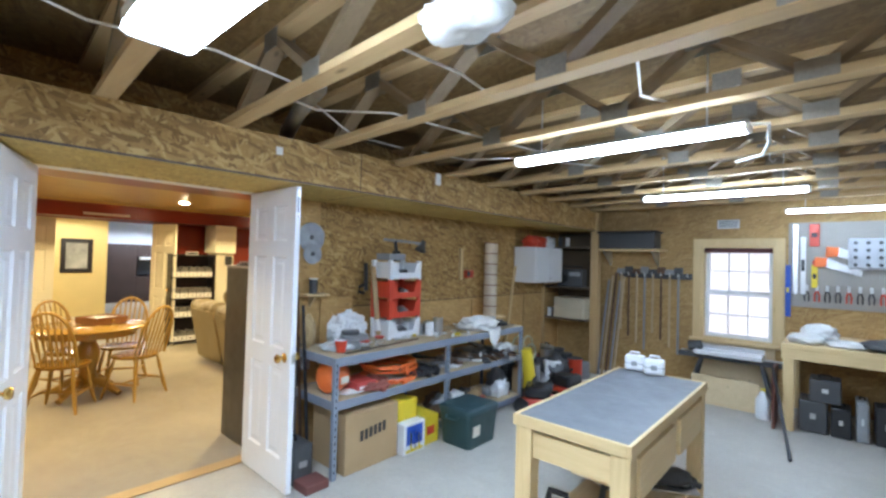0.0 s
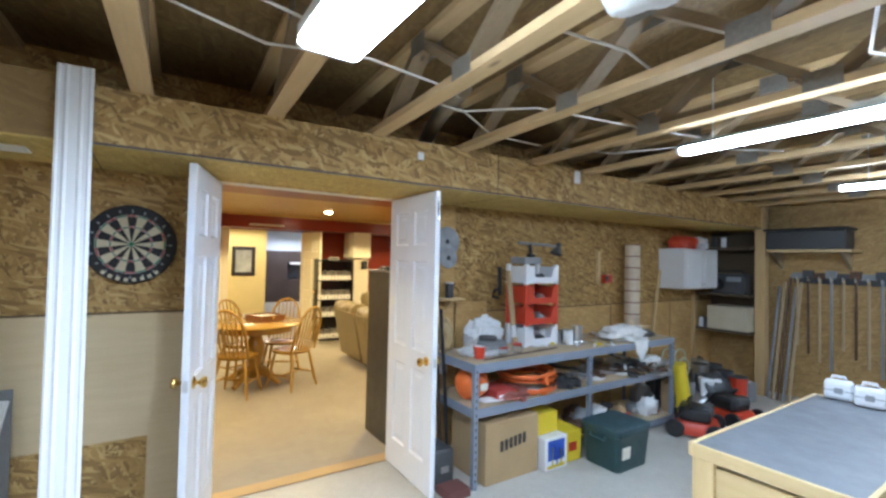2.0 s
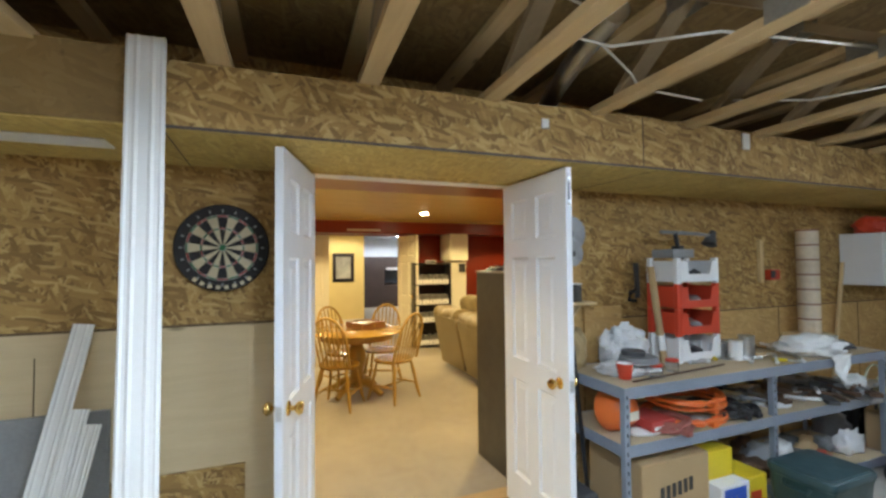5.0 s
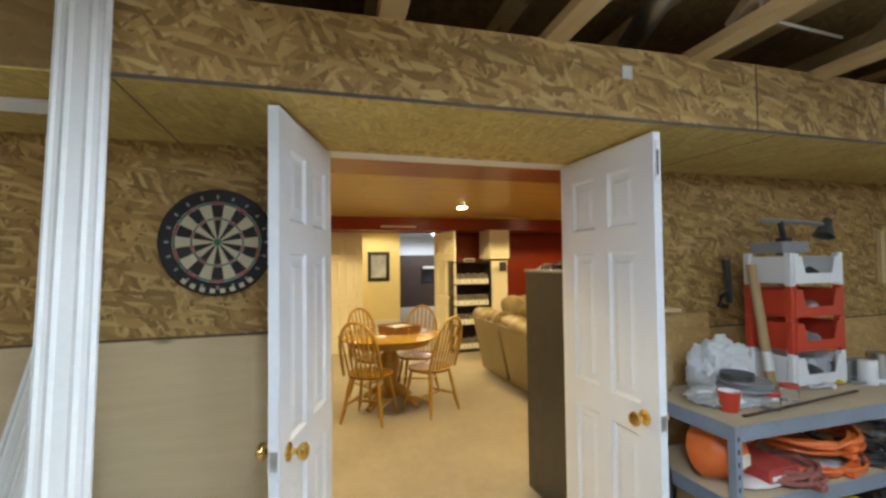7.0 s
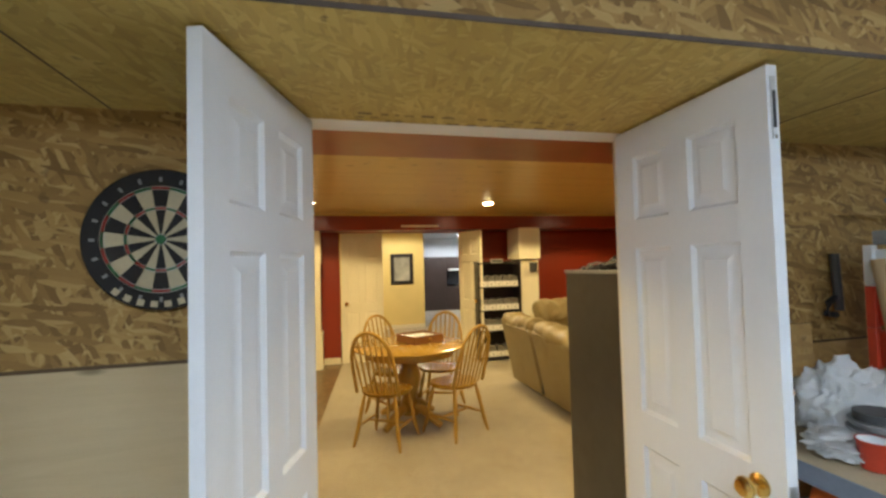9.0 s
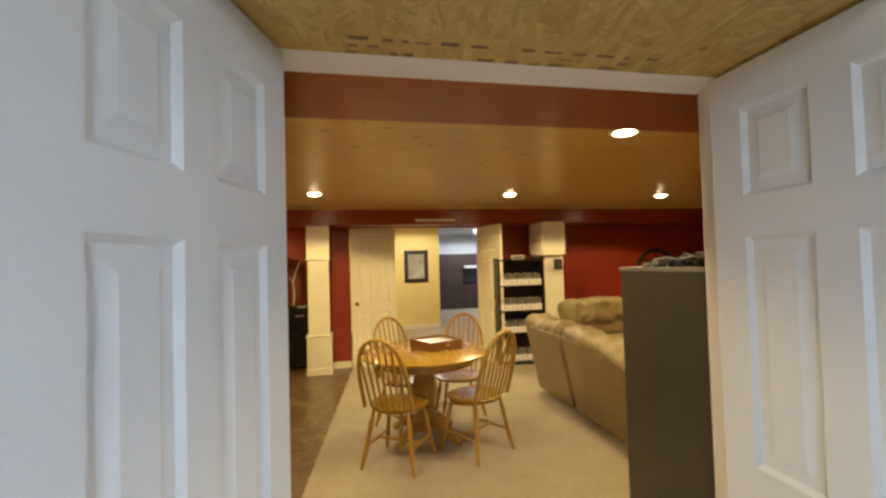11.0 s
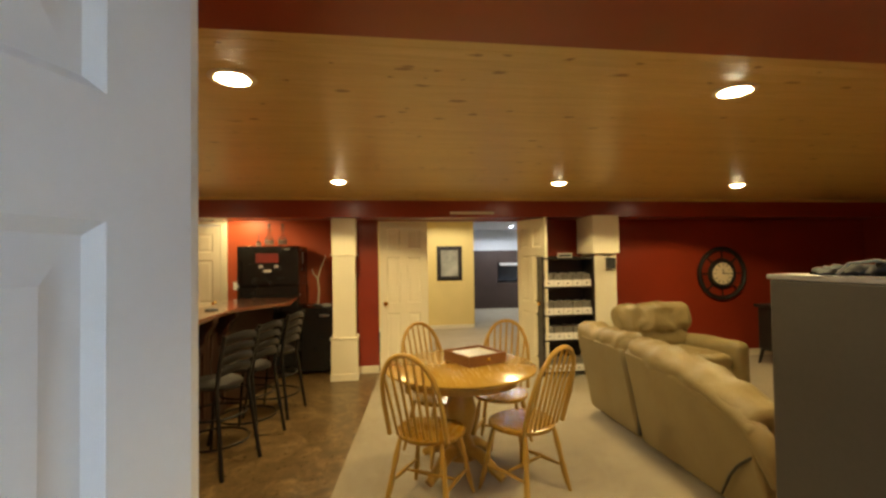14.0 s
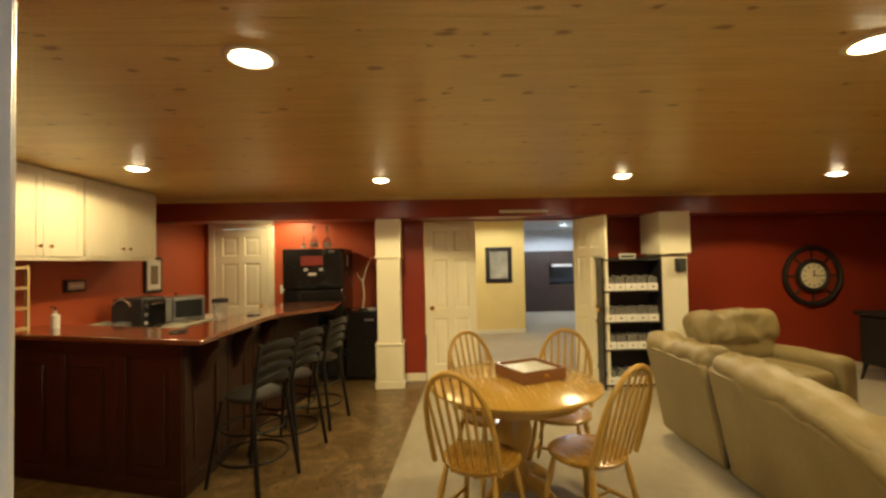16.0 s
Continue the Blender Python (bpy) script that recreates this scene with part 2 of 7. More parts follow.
def concrete():
    k = N("concrete")
    a, b = k.noise(1.3, 5, 0.65), k.noise(35, 5, 0.7)
    spots = k.ramp(k.noise(6, 3, warp=1.0), (0.35, 0.0), (0.75, 1.0))
    col = k.ramp(k.mix(0.35, a, b), (0.3, (0.42, 0.40, 0.35)), (0.7, (0.60, 0.58, 0.52)))
    col = k.mix(k.math("MULTIPLY", spots, 0.25), col, (0.36, 0.34, 0.30))
    k.bump(b, 0.15, 0.003)
    return k.done(col, k.ramp(a, (0.3, 0.45), (0.7, 0.7)))


def carpet():
    k = N("carpet")
    a, b, c = k.noise(2.2, 4), k.noise(260, 3, 0.8), k.noise(14, 3)
    col = k.ramp(k.mix(0.5, k.mix(0.4, a, c), b), (0.36, (0.255, 0.212, 0.137)), (0.64, (0.41, 0.35, 0.24)))
    k.bump(b, 0.6, 0.006)
    return k.done(col, 0.95, Sheen_Weight=0.3)


def vinyl():
    k = N("mottled_floor")
    a, b = k.noise(4.5, 6, 0.7, warp=1.2), k.noise(26, 4, 0.7)
    col = k.ramp(k.mix(0.3, a, b), (0.34, (0.060, 0.034, 0.013)), (0.5, (0.125, 0.078, 0.031)), (0.64, (0.26, 0.175, 0.080)))
    k.bump(b, 0.1, 0.002)
    return k.done(col, k.ramp(b, (0.3, 0.25), (0.7, 0.42)))


CONCRETE, CARPET, VINYL = concrete(), carpet(), vinyl()
slab("floor_workshop", (DX, WS, -0.12), (WX, WY, 0), CONCRETE, "pale bare concrete slab with faint stains", "floor")
solid("floor_carpet", G().prism([(-16.2, 0.80), (-8.36, 0.80), (-4.96, 0.475), (DX, 0.27), (DX, 8.5), (-16.2, 8.5)], "z", -0.1, 0.006), CARPET, "beige cut-pile carpet", "floor", kind="structure")
slab("floor_vinyl", (-9.7, -2.9, -0.12), (DX, 0.9, 0.002), VINYL, "brown mottled vinyl floor at the bar", "floor")

# the wall with the double door, as pieces round the opening
JO = 1.24
slab("wall_door_1", (RX, WS, JO), (DX, OY0 - 0.03, 2.9), OSB, "oriented strand board wall panel")
slab("wall_door_2", (RX, WS, 0), (DX - 0.004, OY0 - 0.03, JO), PLY, "pale plywood lower wall panel")
slab("wall_door_3", (RX, OY1 + 0.03, 1.13), (DX, WY, 2.9), OSB, "oriented strand board wall panel")
slab("wall_door_4", (RX, OY1 + 0.03, 0), (DX - 0.004, WY, 1.13), OSB_PALE, "yellowish smooth strand board lower wall panel")
slab("wall_door_5", (RX, OY0 - 0.03, OZ + 0.03), (DX, OY1 + 0.03, 2.9), OSB, "strand board above the double door")
slab("wall_window_1", (-2.86, WY, 0), (-0.66, WY + 0.2, 2.9), OSB_Y, "strand board wall beside the window")
slab("wall_window_2", (0.13, WY, 0), (WX, WY + 0.2, 2.9), OSB_Y, "strand board wall behind the workbench")
slab("wall_window_3", (-0.66, WY, 0), (0.13, WY + 0.2, 0.66), PLY, "plywood under the window")
slab("wall_window_4", (-0.66, WY, 1.86), (0.13, WY + 0.2, 2.9), OSB_Y, "strand board above the window")
slab("wall_back", (WX, WS - 0.2, 0), (WX + 0.15, WY + 0.2, 2.9), OSB, "strand board wall")
slab("wall_side", (DX, WS - 0.15, 0), (WX, WS, 2.9), OSB_Y, "strand board wall")
slab("ceiling_workshop", (DX - 0.14, WS - 0.15, SUB), (WX + 0.15, WY + 0.2, SUB + 0.2), SUBFLOOR, "strand board floor deck underside, toned dark for shade between trusses", "ceiling")

# boxed-in beam over the door
def beam_x(y):
    """The beam runs a little askew up to its first joint, then straight."""
    return FX + 0.012 - 0.024 * max(0.0, 2.33 - max(y, -1.0))


def skew_strip(name, y0, y1, d0, d1, z0, z1, z2, material, label, category="beam"):
    """A board on the beam's face from y0 to y1, d0 to d1 in front of it, its top rising from z1 to z2."""
    a, b = beam_x(y0), beam_x(y1)
    g = G().ring([[(a + d0, y0, z0), (a + d1, y0, z0), (a + d1, y0, z1), (a + d0, y0, z1)], [(b + d0, y1, z0), (b + d1, y1, z0), (b + d1, y1, z2), (b + d0, y1, z2)]])
    return solid(name, g, material, label, category, kind="structure")


skew_strip("beam_face", -1.0, 2.329, -0.012, 0.0, SOF + 0.012, 2.305, 2.345, OSB, "strand board face of a boxed-in beam")
skew_strip("beam_face_3", 2.331, WY - 0.3, -0.012, 0.0, SOF + 0.012, 2.345, 2.36, OSB, "strand board face of a boxed-in beam")
g = G().prism([(DX, WS), (beam_x(-1) - 0.002, WS), (beam_x(-1) - 0.002, -1.0), (beam_x(2.33) - 0.002, 2.33), (beam_x(3) - 0.002, WY - 0.3), (DX, WY - 0.3)], "z", SOF, SOF + 0.011)
solid("beam_soffit", g, OSB_LIGHT, "pale strand board underside of a boxed-in beam", "beam", kind="structure")
slab("beam_top", (DX, WS, 2.285), (FX - 0.09, WY - 0.3, 2.30), OSB, "strand board top of a boxed-in beam", "beam")

# ---- setting: recreation room ----
CEI = 2.335
FSX, FWX = -7.95, -8.36
slab("wall_red_near_1", (RX - 0.012, -2.9, 0), (RX - 0.001, OY0 - 0.09, CEI), RED, "dark red painted wall")
slab("wall_red_near_2", (RX - 0.012, OY1 + 0.09, 0), (RX - 0.001, 8.5, CEI), RED, "dark red painted wall")
slab("soffit_red_near", (-3.235, -2.9, 2.062), (RX - 0.001, 8.5, CEI + 0.1), RED, "dark red painted duct soffit", "soffit")
slab("soffit_red_far", (FWX, -2.5, 2.085), (FSX, 8.5, CEI + 0.1), RED, "red painted soffit below the pine ceiling", "soffit")
slab("wall_red_far_1", (FWX - 0.12, 0.40, 0), (FWX, 0.78, 2.4), RED, "dark red painted wall")
slab("wall_red_far_2", (FWX - 0.12, 2.80, 0), (FWX, 8.5, 2.4), RED, "dark red painted wall")
slab("wall_red_far_3", (FWX - 0.12, 0.78, 2.07), (FWX, 2.80, 2.4), RED, "red wall above the doorway")
slab("wall_right", (-8.48, 8.5, 0), (RX, 8.6, 2.6), RED, "dark red painted wall")
slab("wall_bar_left", (-9.7, -3.0, 0), (RX, -2.45, 2.6), ORANGE_RED, "orange-red painted wall behind the bar")
slab("wall_bar_back_1", (-9.3, -2.45, 0), (-9.15, -2.30, 2.6), ORANGE_RED, "orange-red painted wall")
slab("wall_bar_back_2", (-9.3, -1.52, 0), (-9.15, 0.40, 2.6), ORANGE_RED, "orange-red painted wall behind the fridge")
slab("wall_bar_back_3", (-9.3, -2.30, 2.09), (-9.15, -1.52, 2.6), ORANGE_RED, "orange-red painted wall above a door")
slab("wall_bar_end", (-9.3, 0.40, 0), (FWX - 0.12, 0.50, 2.6), ORANGE_RED, "orange-red painted wall")
slab("ceiling_bar_niche", (-9.3, -2.5, 2.3), (FWX, 0.50, 2.4), RED, "red painted ceiling of a niche", "ceiling")

# pine boards of the ceiling
g = G()
x = -8.0
while x < -3.3:
    g.box((x + 0.0013, -2.45, CEI + 0.0), (x + 0.0872, 8.5, CEI + 0.012))
    g.box((x - 0.003, -2.45, CEI + 0.004), (x + 0.003, 8.5, CEI + 0.014))
    x += 0.0885


def pine():
    k = N("knotty_pine")
    isl = k.n("NewGeometry").outputs["Random Per Island"]
    sh = k.n("VectorMath", operation="ADD")
    k.put(sh.inputs[0], k.co)
    k.put(sh.inputs[1], k.math("MULTIPLY", isl, 53.0))
    co = sh.outputs[0]
    rings = k.noise(1.5, 5, 0.6, k.map((16, 0.9, 16), co=co), 1.5)
    fine = k.noise(6, 4, 0.7, k.map((22, 1.4, 22), co=co))
    col = k.ramp(k.mix(0.35, rings, fine), (0.28, (0.54, 0.37, 0.115)), (0.72, (0.76, 0.57, 0.22)))
    col = k.mix(k.math("MULTIPLY", isl, 0.22), col, (0.48, 0.30, 0.09))
    wob = k.n("TexNoise", Scale=9.0, Detail=3.0)
    k.put(wob.inputs["Vector"], k.co)
    wco = k.n("VectorMath", operation="MULTIPLY_ADD")
    k.put(wco.inputs[0], wob.outputs["Color"])
    wco.inputs[1].default_value = (0.05, 0.12, 0.0)
    k.put(wco.inputs[2], co)
    kn = k.n("TexVoronoi", Scale=1.0, voronoi_dimensions="2D")
    k.put(kn.inputs["Vector"], k.map((9.5, 5.5, 1), co=wco.outputs[0]))
    sep = k.n("SeparateColor")
    k.put(sep.inputs[0], kn.outputs["Color"])
    some = k.math("GREATER_THAN", sep.outputs[0], 0.83)
    far = k.math("DIVIDE", kn.outputs["Distance"], k.math("ADD", k.math("MULTIPLY", sep.outputs[1], 1.1), 0.35))
    dot = k.math("MULTIPLY", some, k.ramp(far, (0.06, 0.75), (0.18, 0.0)))
    col = k.mix(dot, col, (0.17, 0.065, 0.014))
    k.bump(fine, 0.08, 0.002)
    return k.done(col, 0.36, Coat_Weight=0.12, Coat_Roughness=0.25)


PINE = pine()
solid("ceiling_pine", g, PINE, "varnished knotty pine board ceiling", "ceiling", kind="structure", smooth=0)
slab("ceiling_above_pine", (-9.4, -3.0, CEI + 0.02), (RX, 8.6, CEI + 0.12), RED, "boards above the pine ceiling", "ceiling")

# hall and far room
slab("wall_yellow_hall", (-12.0, -0.2, 0), (-11.9, 2.84, 2.5), YELLOW, "pale yellow painted hall wall")
slab("wall_hall_left", (-12.0, 0.62, 0), (FWX - 0.12, 0.72, 2.5), YELLOW, "pale yellow painted hall wall")
slab("wall_hall_right", (-16.2, 5.6, 0), (FWX - 0.12, 5.7, 2.6), PALE, "pale painted wall")
slab("wall_far", (-16.2, 2.0, 0), (-16.1, 5.7, 2.7), PALE, "pale bluish painted wall")
slab("wall_far_side", (-16.2, 1.9, 0), (-12.0, 2.0, 2.7), PALE, "pale painted wall")
slab("ceiling_hall", (-16.2, 0.6, 2.45), (FWX - 0.12, 5.7, 2.6), PALE, "pale flat ceiling", "ceiling")

JOINT = plain("panel_joint", (0.13, 0.085, 0.045), 0.8)
slab("trim_joint_1", (DX - 0.004, WS, JO - 0.012), (DX + 0.003, OY0 - 0.03, JO), JOINT, "dark gap between wall panels", "trim")
slab("trim_joint_2", (DX - 0.004, OY1 + 0.03, 1.12), (DX + 0.002, WY, 1.13), JOINT, "dark gap between wall panels", "trim")
slab("wall_patch_low", (DX - 0.004, -0.9, 0.0), (DX + 0.006, 0.29, 0.50), OSB, "strand board patch at the foot of the wall")
slab("wall_patch_low_2", (DX - 0.004, 0.305, 0.0), (DX + 0.008, 0.50, 1.22), PLY, "pale plywood strip beside the door")
slab("beam_face_2", (beam_x(-1) - 0.004, WS, SOF + 0.006), (beam_x(-1) + 0.026, -0.09, 2.34), OSB_GOLD, "golden smooth strand board panel on the boxed-in beam", "beam")
slab("trim_joint_3", (FX + 0.009, 2.326, SOF + 0.006), (FX + 0.0135, 2.334, 2.345), JOINT, "dark joint in the beam face", "trim")
slab("trim_joint_4", (FX + 0.011, 4.75, SOF + 0.006), (FX + 0.0135, 4.757, 2.36), JOINT, "dark joint in the beam face", "trim")
for i, yy in enumerate((-0.60, 3.45, 4.67, 5.89)):
    slab("trim_upright_joint_%d" % (i + 1), (DX - 0.003, yy, 0.02), (DX + 0.0015, yy + 0.004, 1.12), JOINT, "dark upright joint between wall panels", "trim")
slab("trim_soffit_joint", (DX, 0.02, SOF - 0.0015), (FX - 0.06, 0.026, SOF + 0.002), JOINT, "dark joint in the beam underside", "trim")
slab("trim_soffit_joint_2", (DX, 2.44, SOF - 0.0015), (FX, 2.446, SOF + 0.002), JOINT, "dark joint in the beam underside", "trim")

# ---- doors ----
def panel_leaf(name, w, h, material, label, knob_side=1, knob_z=0.93, knobs=True, parent=None, group="", latch=True):
    """A six-panel door leaf; it stands on its hinge edge at x = 0 and runs to x = w."""
    t = 0.0175
    root = thing(name, label, "door", group)
    b = G()
    st, mid = 0.105 * min(1, w / 0.68), 0.095 * min(1, w / 0.68)
    rows = [(0.20, 0.80), (0.93, 1.56), (1.67, h - 0.115)]
    pw = (w - 2 * st - mid) / 2
    cols = [(st, st + pw), (st + pw + mid, w - st)]
    # stiles and rails as one frame with real recesses
    b.box((0, -t, 0), (st, t, h)).box((w - st, -t, 0), (w, t, h)).box((st + pw, -t, 0), (st + pw + mid, t, h))
    zs = [0] + [z for r in rows for z in r] + [h]
    for i in range(0, len(zs), 2):
        for c in cols:
            b.box((c[0], -t, zs[i]), (c[1], t, zs[i + 1]))
    part("frame", b, material, root, smooth=0)
    for z0, z1 in rows:
        for x0, x1 in cols:
            g = G()
            for s in (-1, 1):
                a = [(x0, s * (t - 0.001), z0), (x1, s * (t - 0.001), z0), (x1, s * (t - 0.001), z1), (x0, s * (t - 0.001), z1)]
                def inset(d, y):
                    return [(x0 + d, s * y, z0 + d), (x1 - d, s * y, z0 + d), (x1 - d, s * y, z1 - d), (x0 + d, s * y, z1 - d)]
                g.ring([a, inset(0.012, t - 0.012), inset(0.03, t - 0.012), inset(0.052, t - 0.003)], caps=False)
                g.add(inset(0.052, t - 0.003), [(0, 1, 2, 3)])
            part("panel", g, material, root, smooth=25)
    if knobs:
        for s in (-1, 1):
            m = Matrix.Translation((w - 0.080, s * t, knob_z)) @ Matrix.Rotation(radians(-90 * s), 4, "X")
            part("knob", G().lathe([(0, 0), (0.032, 0), (0.032, 0.004), (0.022, 0.009), (0.011, 0.012), (0.011, 0.03), (0.022, 0.036), (0.029, 0.046), (0.029, 0.056), (0.022, 0.064), (0, 0.067)], m=m), BRASS, root, "polished brass knob")
        if latch:
            part("latch_plate", G().box((w - 0.001, -0.012, knob_z - 0.03), (w + 0.002, 0.012, knob_z + 0.03)), STEEL, root, "steel latch plate")
    return root


def place_leaf(ob, hx, hy, ex, ey, z=0.012):
    ob.matrix_basis = pose(hx, hy, z, 0, 0, math.degrees(math.atan2(ey - hy, ex - hx)))
    return ob


place_leaf(panel_leaf("door_leaf", 0.64, 2.032, WHITE, "white six-panel door leaf standing open, brass knob", knob_z=0.906, group="double door leaves"), -2.70, 0.629, -2.092, 0.438)
rl = place_leaf(panel_leaf("door_leaf", 0.685, 2.032, WHITE, "white six-panel door leaf standing open, brass knob", knob_z=0.882, group="double door leaves"), -2.70, 1.883, -2.012, 1.868)
part("flush_bolt", G().box((0.684, -0.008, 1.83), (0.688, 0.008, 2.0)), STEEL, rl, "steel flush bolt in the edge")
part("flush_bolt", G().box((0.686, -0.004, 1.86), (0.691, 0.004, 1.96)), BLACK, rl)

d1 = thing("door_1", "white painted double door frame", "door frame", kind="structure")
part("jamb", G().box((RX - 0.012, OY0 - 0.03, 0), (DX + 0.004, OY0, OZ)), TRIMW, d1, bevel=0.003)
part("jamb", G().box((RX - 0.012, OY1, 0), (DX + 0.004, OY1 + 0.03, OZ)), TRIMW, d1, bevel=0.003)
part("head", G().box((RX - 0.012, OY0 - 0.03, OZ), (DX + 0.006, OY1 + 0.03, OZ + 0.005)), TRIMW, d1)
part("stop", G().box((RX + 0.02, OY0, 0), (RX + 0.055, OY0 + 0.012, OZ)), TRIMW, d1, bevel=0.002)
part("stop", G().box((RX + 0.02, OY1 - 0.012, 0), (RX + 0.055, OY1, OZ)), TRIMW, d1, bevel=0.002)
part("casing", G().box((RX - 0.026, OY0 - 0.095, 0), (RX - 0.012, OY0 - 0.01, OZ)), TRIMW, d1, bevel=0.004)
part("casing", G().box((RX - 0.026, OY1 + 0.01, 0), (RX - 0.012, OY1 + 0.095, OZ)), TRIMW, d1, bevel=0.004)
part("threshold", G().box((RX + 0.0, OY0, 0.001), (DX + 0.01, OY1, 0.012)), STUD_Y, d1, bevel=0.003)
DARKJ = plain("dark_joint", (0.11, 0.085, 0.075), 0.8, var=0.4, grain=25)
skew_strip("beam_stain_strip", -0.089, 2.329, -0.002, 0.0035, SOF + 0.001, SOF + 0.0125, SOF + 0.0125, DARKJ, "dark weathered edge of the strand board", "trim")
skew_strip("beam_stain_strip_2", 2.331, WY - 0.3, -0.002, 0.0035, SOF + 0.001, SOF + 0.0125, SOF + 0.0125, DARKJ, "dark weathered edge of the strand board", "trim")

# ---- lamps ----
LENS = emitter("lamp_lens", (0.69, 0.84, 1.0), 58.0)
LENS_SMALL = emitter("small_lamp_lens", (0.69, 0.84, 1.0), 22.0)
GREYP_HOUSING = plain("dull_lamp_housing", (0.22, 0.22, 0.21), 0.5)
for i, (x, y) in enumerate(FLUO):
    nw = (1.0, 1.0, 0.42, 0.40, 0.36)[i]
    f = thing("fluorescent_light", "long white wraparound fluorescent ceiling light, lit", "ceiling light", "workshop lights", (x, y, 2.217 if i < 2 else 2.2), (0, 0, -2.0, 0, 0)[i])
    part("housing", G().box((-0.62, -0.10 * nw, 0.032), (0.62, 0.10 * nw, 0.075 if nw == 1 else 0.05)), TRIMW if nw == 1 else GREYP_HOUSING, f, bevel=0.004)
    prof = [(u * nw, v) for u, v in ((-0.095, 0.031), (-0.098, 0.012), (-0.08, 0.0), (0.08, 0.0), (0.098, 0.012), (0.095, 0.031))]
    part("lens", G().prism(prof, "x", -0.605, 0.605), LENS if i < 4 else LENS_SMALL, f, "glowing white acrylic lens")
    for s in (-1, 1):
        part("end_cap", G().prism([(p[0] * 1.03, p[1]) for p in prof], "x", s * 0.606, s * 0.625), TRIMW, f)
        part("hanger", G().tube([(s * 0.45, 0, 0.045), (s * 0.45, 0, 0.46)], 0.004, 6), STEEL, f)

DISC = emitter("downlight_bulb", (1.0, 0.80, 0.50), 80.0)
for x, y in LAMPS:
    f = thing("downlight", "round recessed ceiling downlight with white ring, lit", "downlight", "recessed downlights", (x, y, CEI))
    part("trim_ring", G().lathe([(0.072, 0.001), (0.098, 0.001), (0.100, -0.003), (0.092, -0.009), (0.076, -0.009), (0.072, 0.001)], seg=32), CREAM, f)
    part("bulb", G().lathe([(0, -0.022), (0.030, -0.020), (0.052, -0.014), (0.064, -0.006), (0.066, -0.001), (0, -0.001)], seg=24), DISC, f, "glowing warm bulb face")
    spot("downlight_glow", (x, y, CEI - 0.035), {-1.45: 55, 5.0: 60}.get(y, 98), WARM, 172 if y < -1 else 146, 0.18, 0.05)

nl = thing("downlight", "small round downlight in the bar niche, lit", "downlight", "recessed downlights", (-8.72, -1.15, 2.30))
part("trim_ring", G().lathe([(0.06, 0.0), (0.085, 0.0), (0.08, -0.008), (0.06, -0.008)], seg=24), CREAM, nl)
part("bulb", G().lathe([(0, -0.02), (0.05, -0.010), (0.058, 0), (0, 0)], seg=20), DISC, nl)
spot("downlight_glow", (-8.72, -1.15, 2.265), 45, WARM, 170, 0.4, 0.05)

# ---- trusses over the workshop ----
PLATE = plain("truss_plate_steel", (0.27, 0.245, 0.20), 0.55, 0.7, var=0.3)
tr = thing("floor_truss", "open-web wooden floor truss of sawn lumber", "truss", "floor trusses")
part("bottom_chord", G().box((DX, -0.044, 0), (WX, 0.044, 0.038)), STUD, tr, bevel=0.002)
part("top_chord", G().box((DX, -0.044, SUB - JOI - 0.038), (WX, 0.044, SUB - JOI - 0.0005)), STUD, tr)
x, up = -1.78, True
hh = SUB - JOI - 0.038
while x < WX - 0.4:
    a, b = ((x, 0.038), (x + 0.40, hh)) if up else ((x, hh), (x + 0.40, 0.038))
    n = 0.02
    dx, dz = b[0] - a[0], b[1] - a[1]
    l = math.hypot(dx, dz)
    ox, oz = -dz / l * 0.019, dx / l * 0.019
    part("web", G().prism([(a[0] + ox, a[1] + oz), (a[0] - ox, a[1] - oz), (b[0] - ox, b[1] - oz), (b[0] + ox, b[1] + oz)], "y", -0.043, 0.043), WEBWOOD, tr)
    zz = hh - 0.02 if up else 0.0
    for s in (-1, 1):
        part("nail_plate", G().box((x + 0.33, min(s * 0.0445, s * 0.046), zz - 0.045 if up else 0.004), (x + 0.47, max(s * 0.0445, s * 0.046), zz + 0.05 if up else 0.085)), PLATE, tr)
    x, up = x + 0.40, not up
TRUSS_Y = (-1.61, -1.0, -0.39, 0.225, 0.815, 1.41, 2.04, 2.72, 3.32, 3.95, 4.58, 5.2, 5.82, 6.44)
for i, y in enumerate(TRUSS_Y):
    m = pose(0, y - 0.02, JOI) @ Matrix.Translation((-1.85, 0, 0)) @ Matrix.Rotation(radians(-3.0), 4, "Z") @ Matrix.Translation((1.85, 0, 0))
    if i == 0:
        tr.matrix_basis = m
    else:
        copy_thing(tr, m)

# ---- recreation room: dining set ----
OAK = grain_wood("honey_oak", (0.33, 0.180, 0.026), (0.50, 0.305, 0.055), 0.36, "z", 1.0, False, 0.06)
OAK_TOP = grain_wood("honey_oak_top", (0.38, 0.215, 0.036), (0.55, 0.34, 0.072), 0.22, "x", 0.6, False, 0.6)
OAK_SEAT = grain_wood("honey_oak_seat", (0.27, 0.135, 0.015), (0.40, 0.225, 0.032), 0.24, "x", 1.0, False, 0.0)
TC = (-5.42, 1.40)
t = thing("pedestal_table", "round honey oak pedestal dining table, glossy top", "table", at=(*TC, 0.004))
part("tabletop", G().lathe([(0, 0.722), (0.50, 0.722), (0.535, 0.728), (0.55, 0.738), (0.552, 0.748), (0.54, 0.757), (0, 0.757)], seg=56), OAK_TOP, t)
part("apron", G().lathe([(0.40, 0.655), (0.43, 0.655), (0.43, 0.722), (0.40, 0.722)], seg=40), OAK, t)
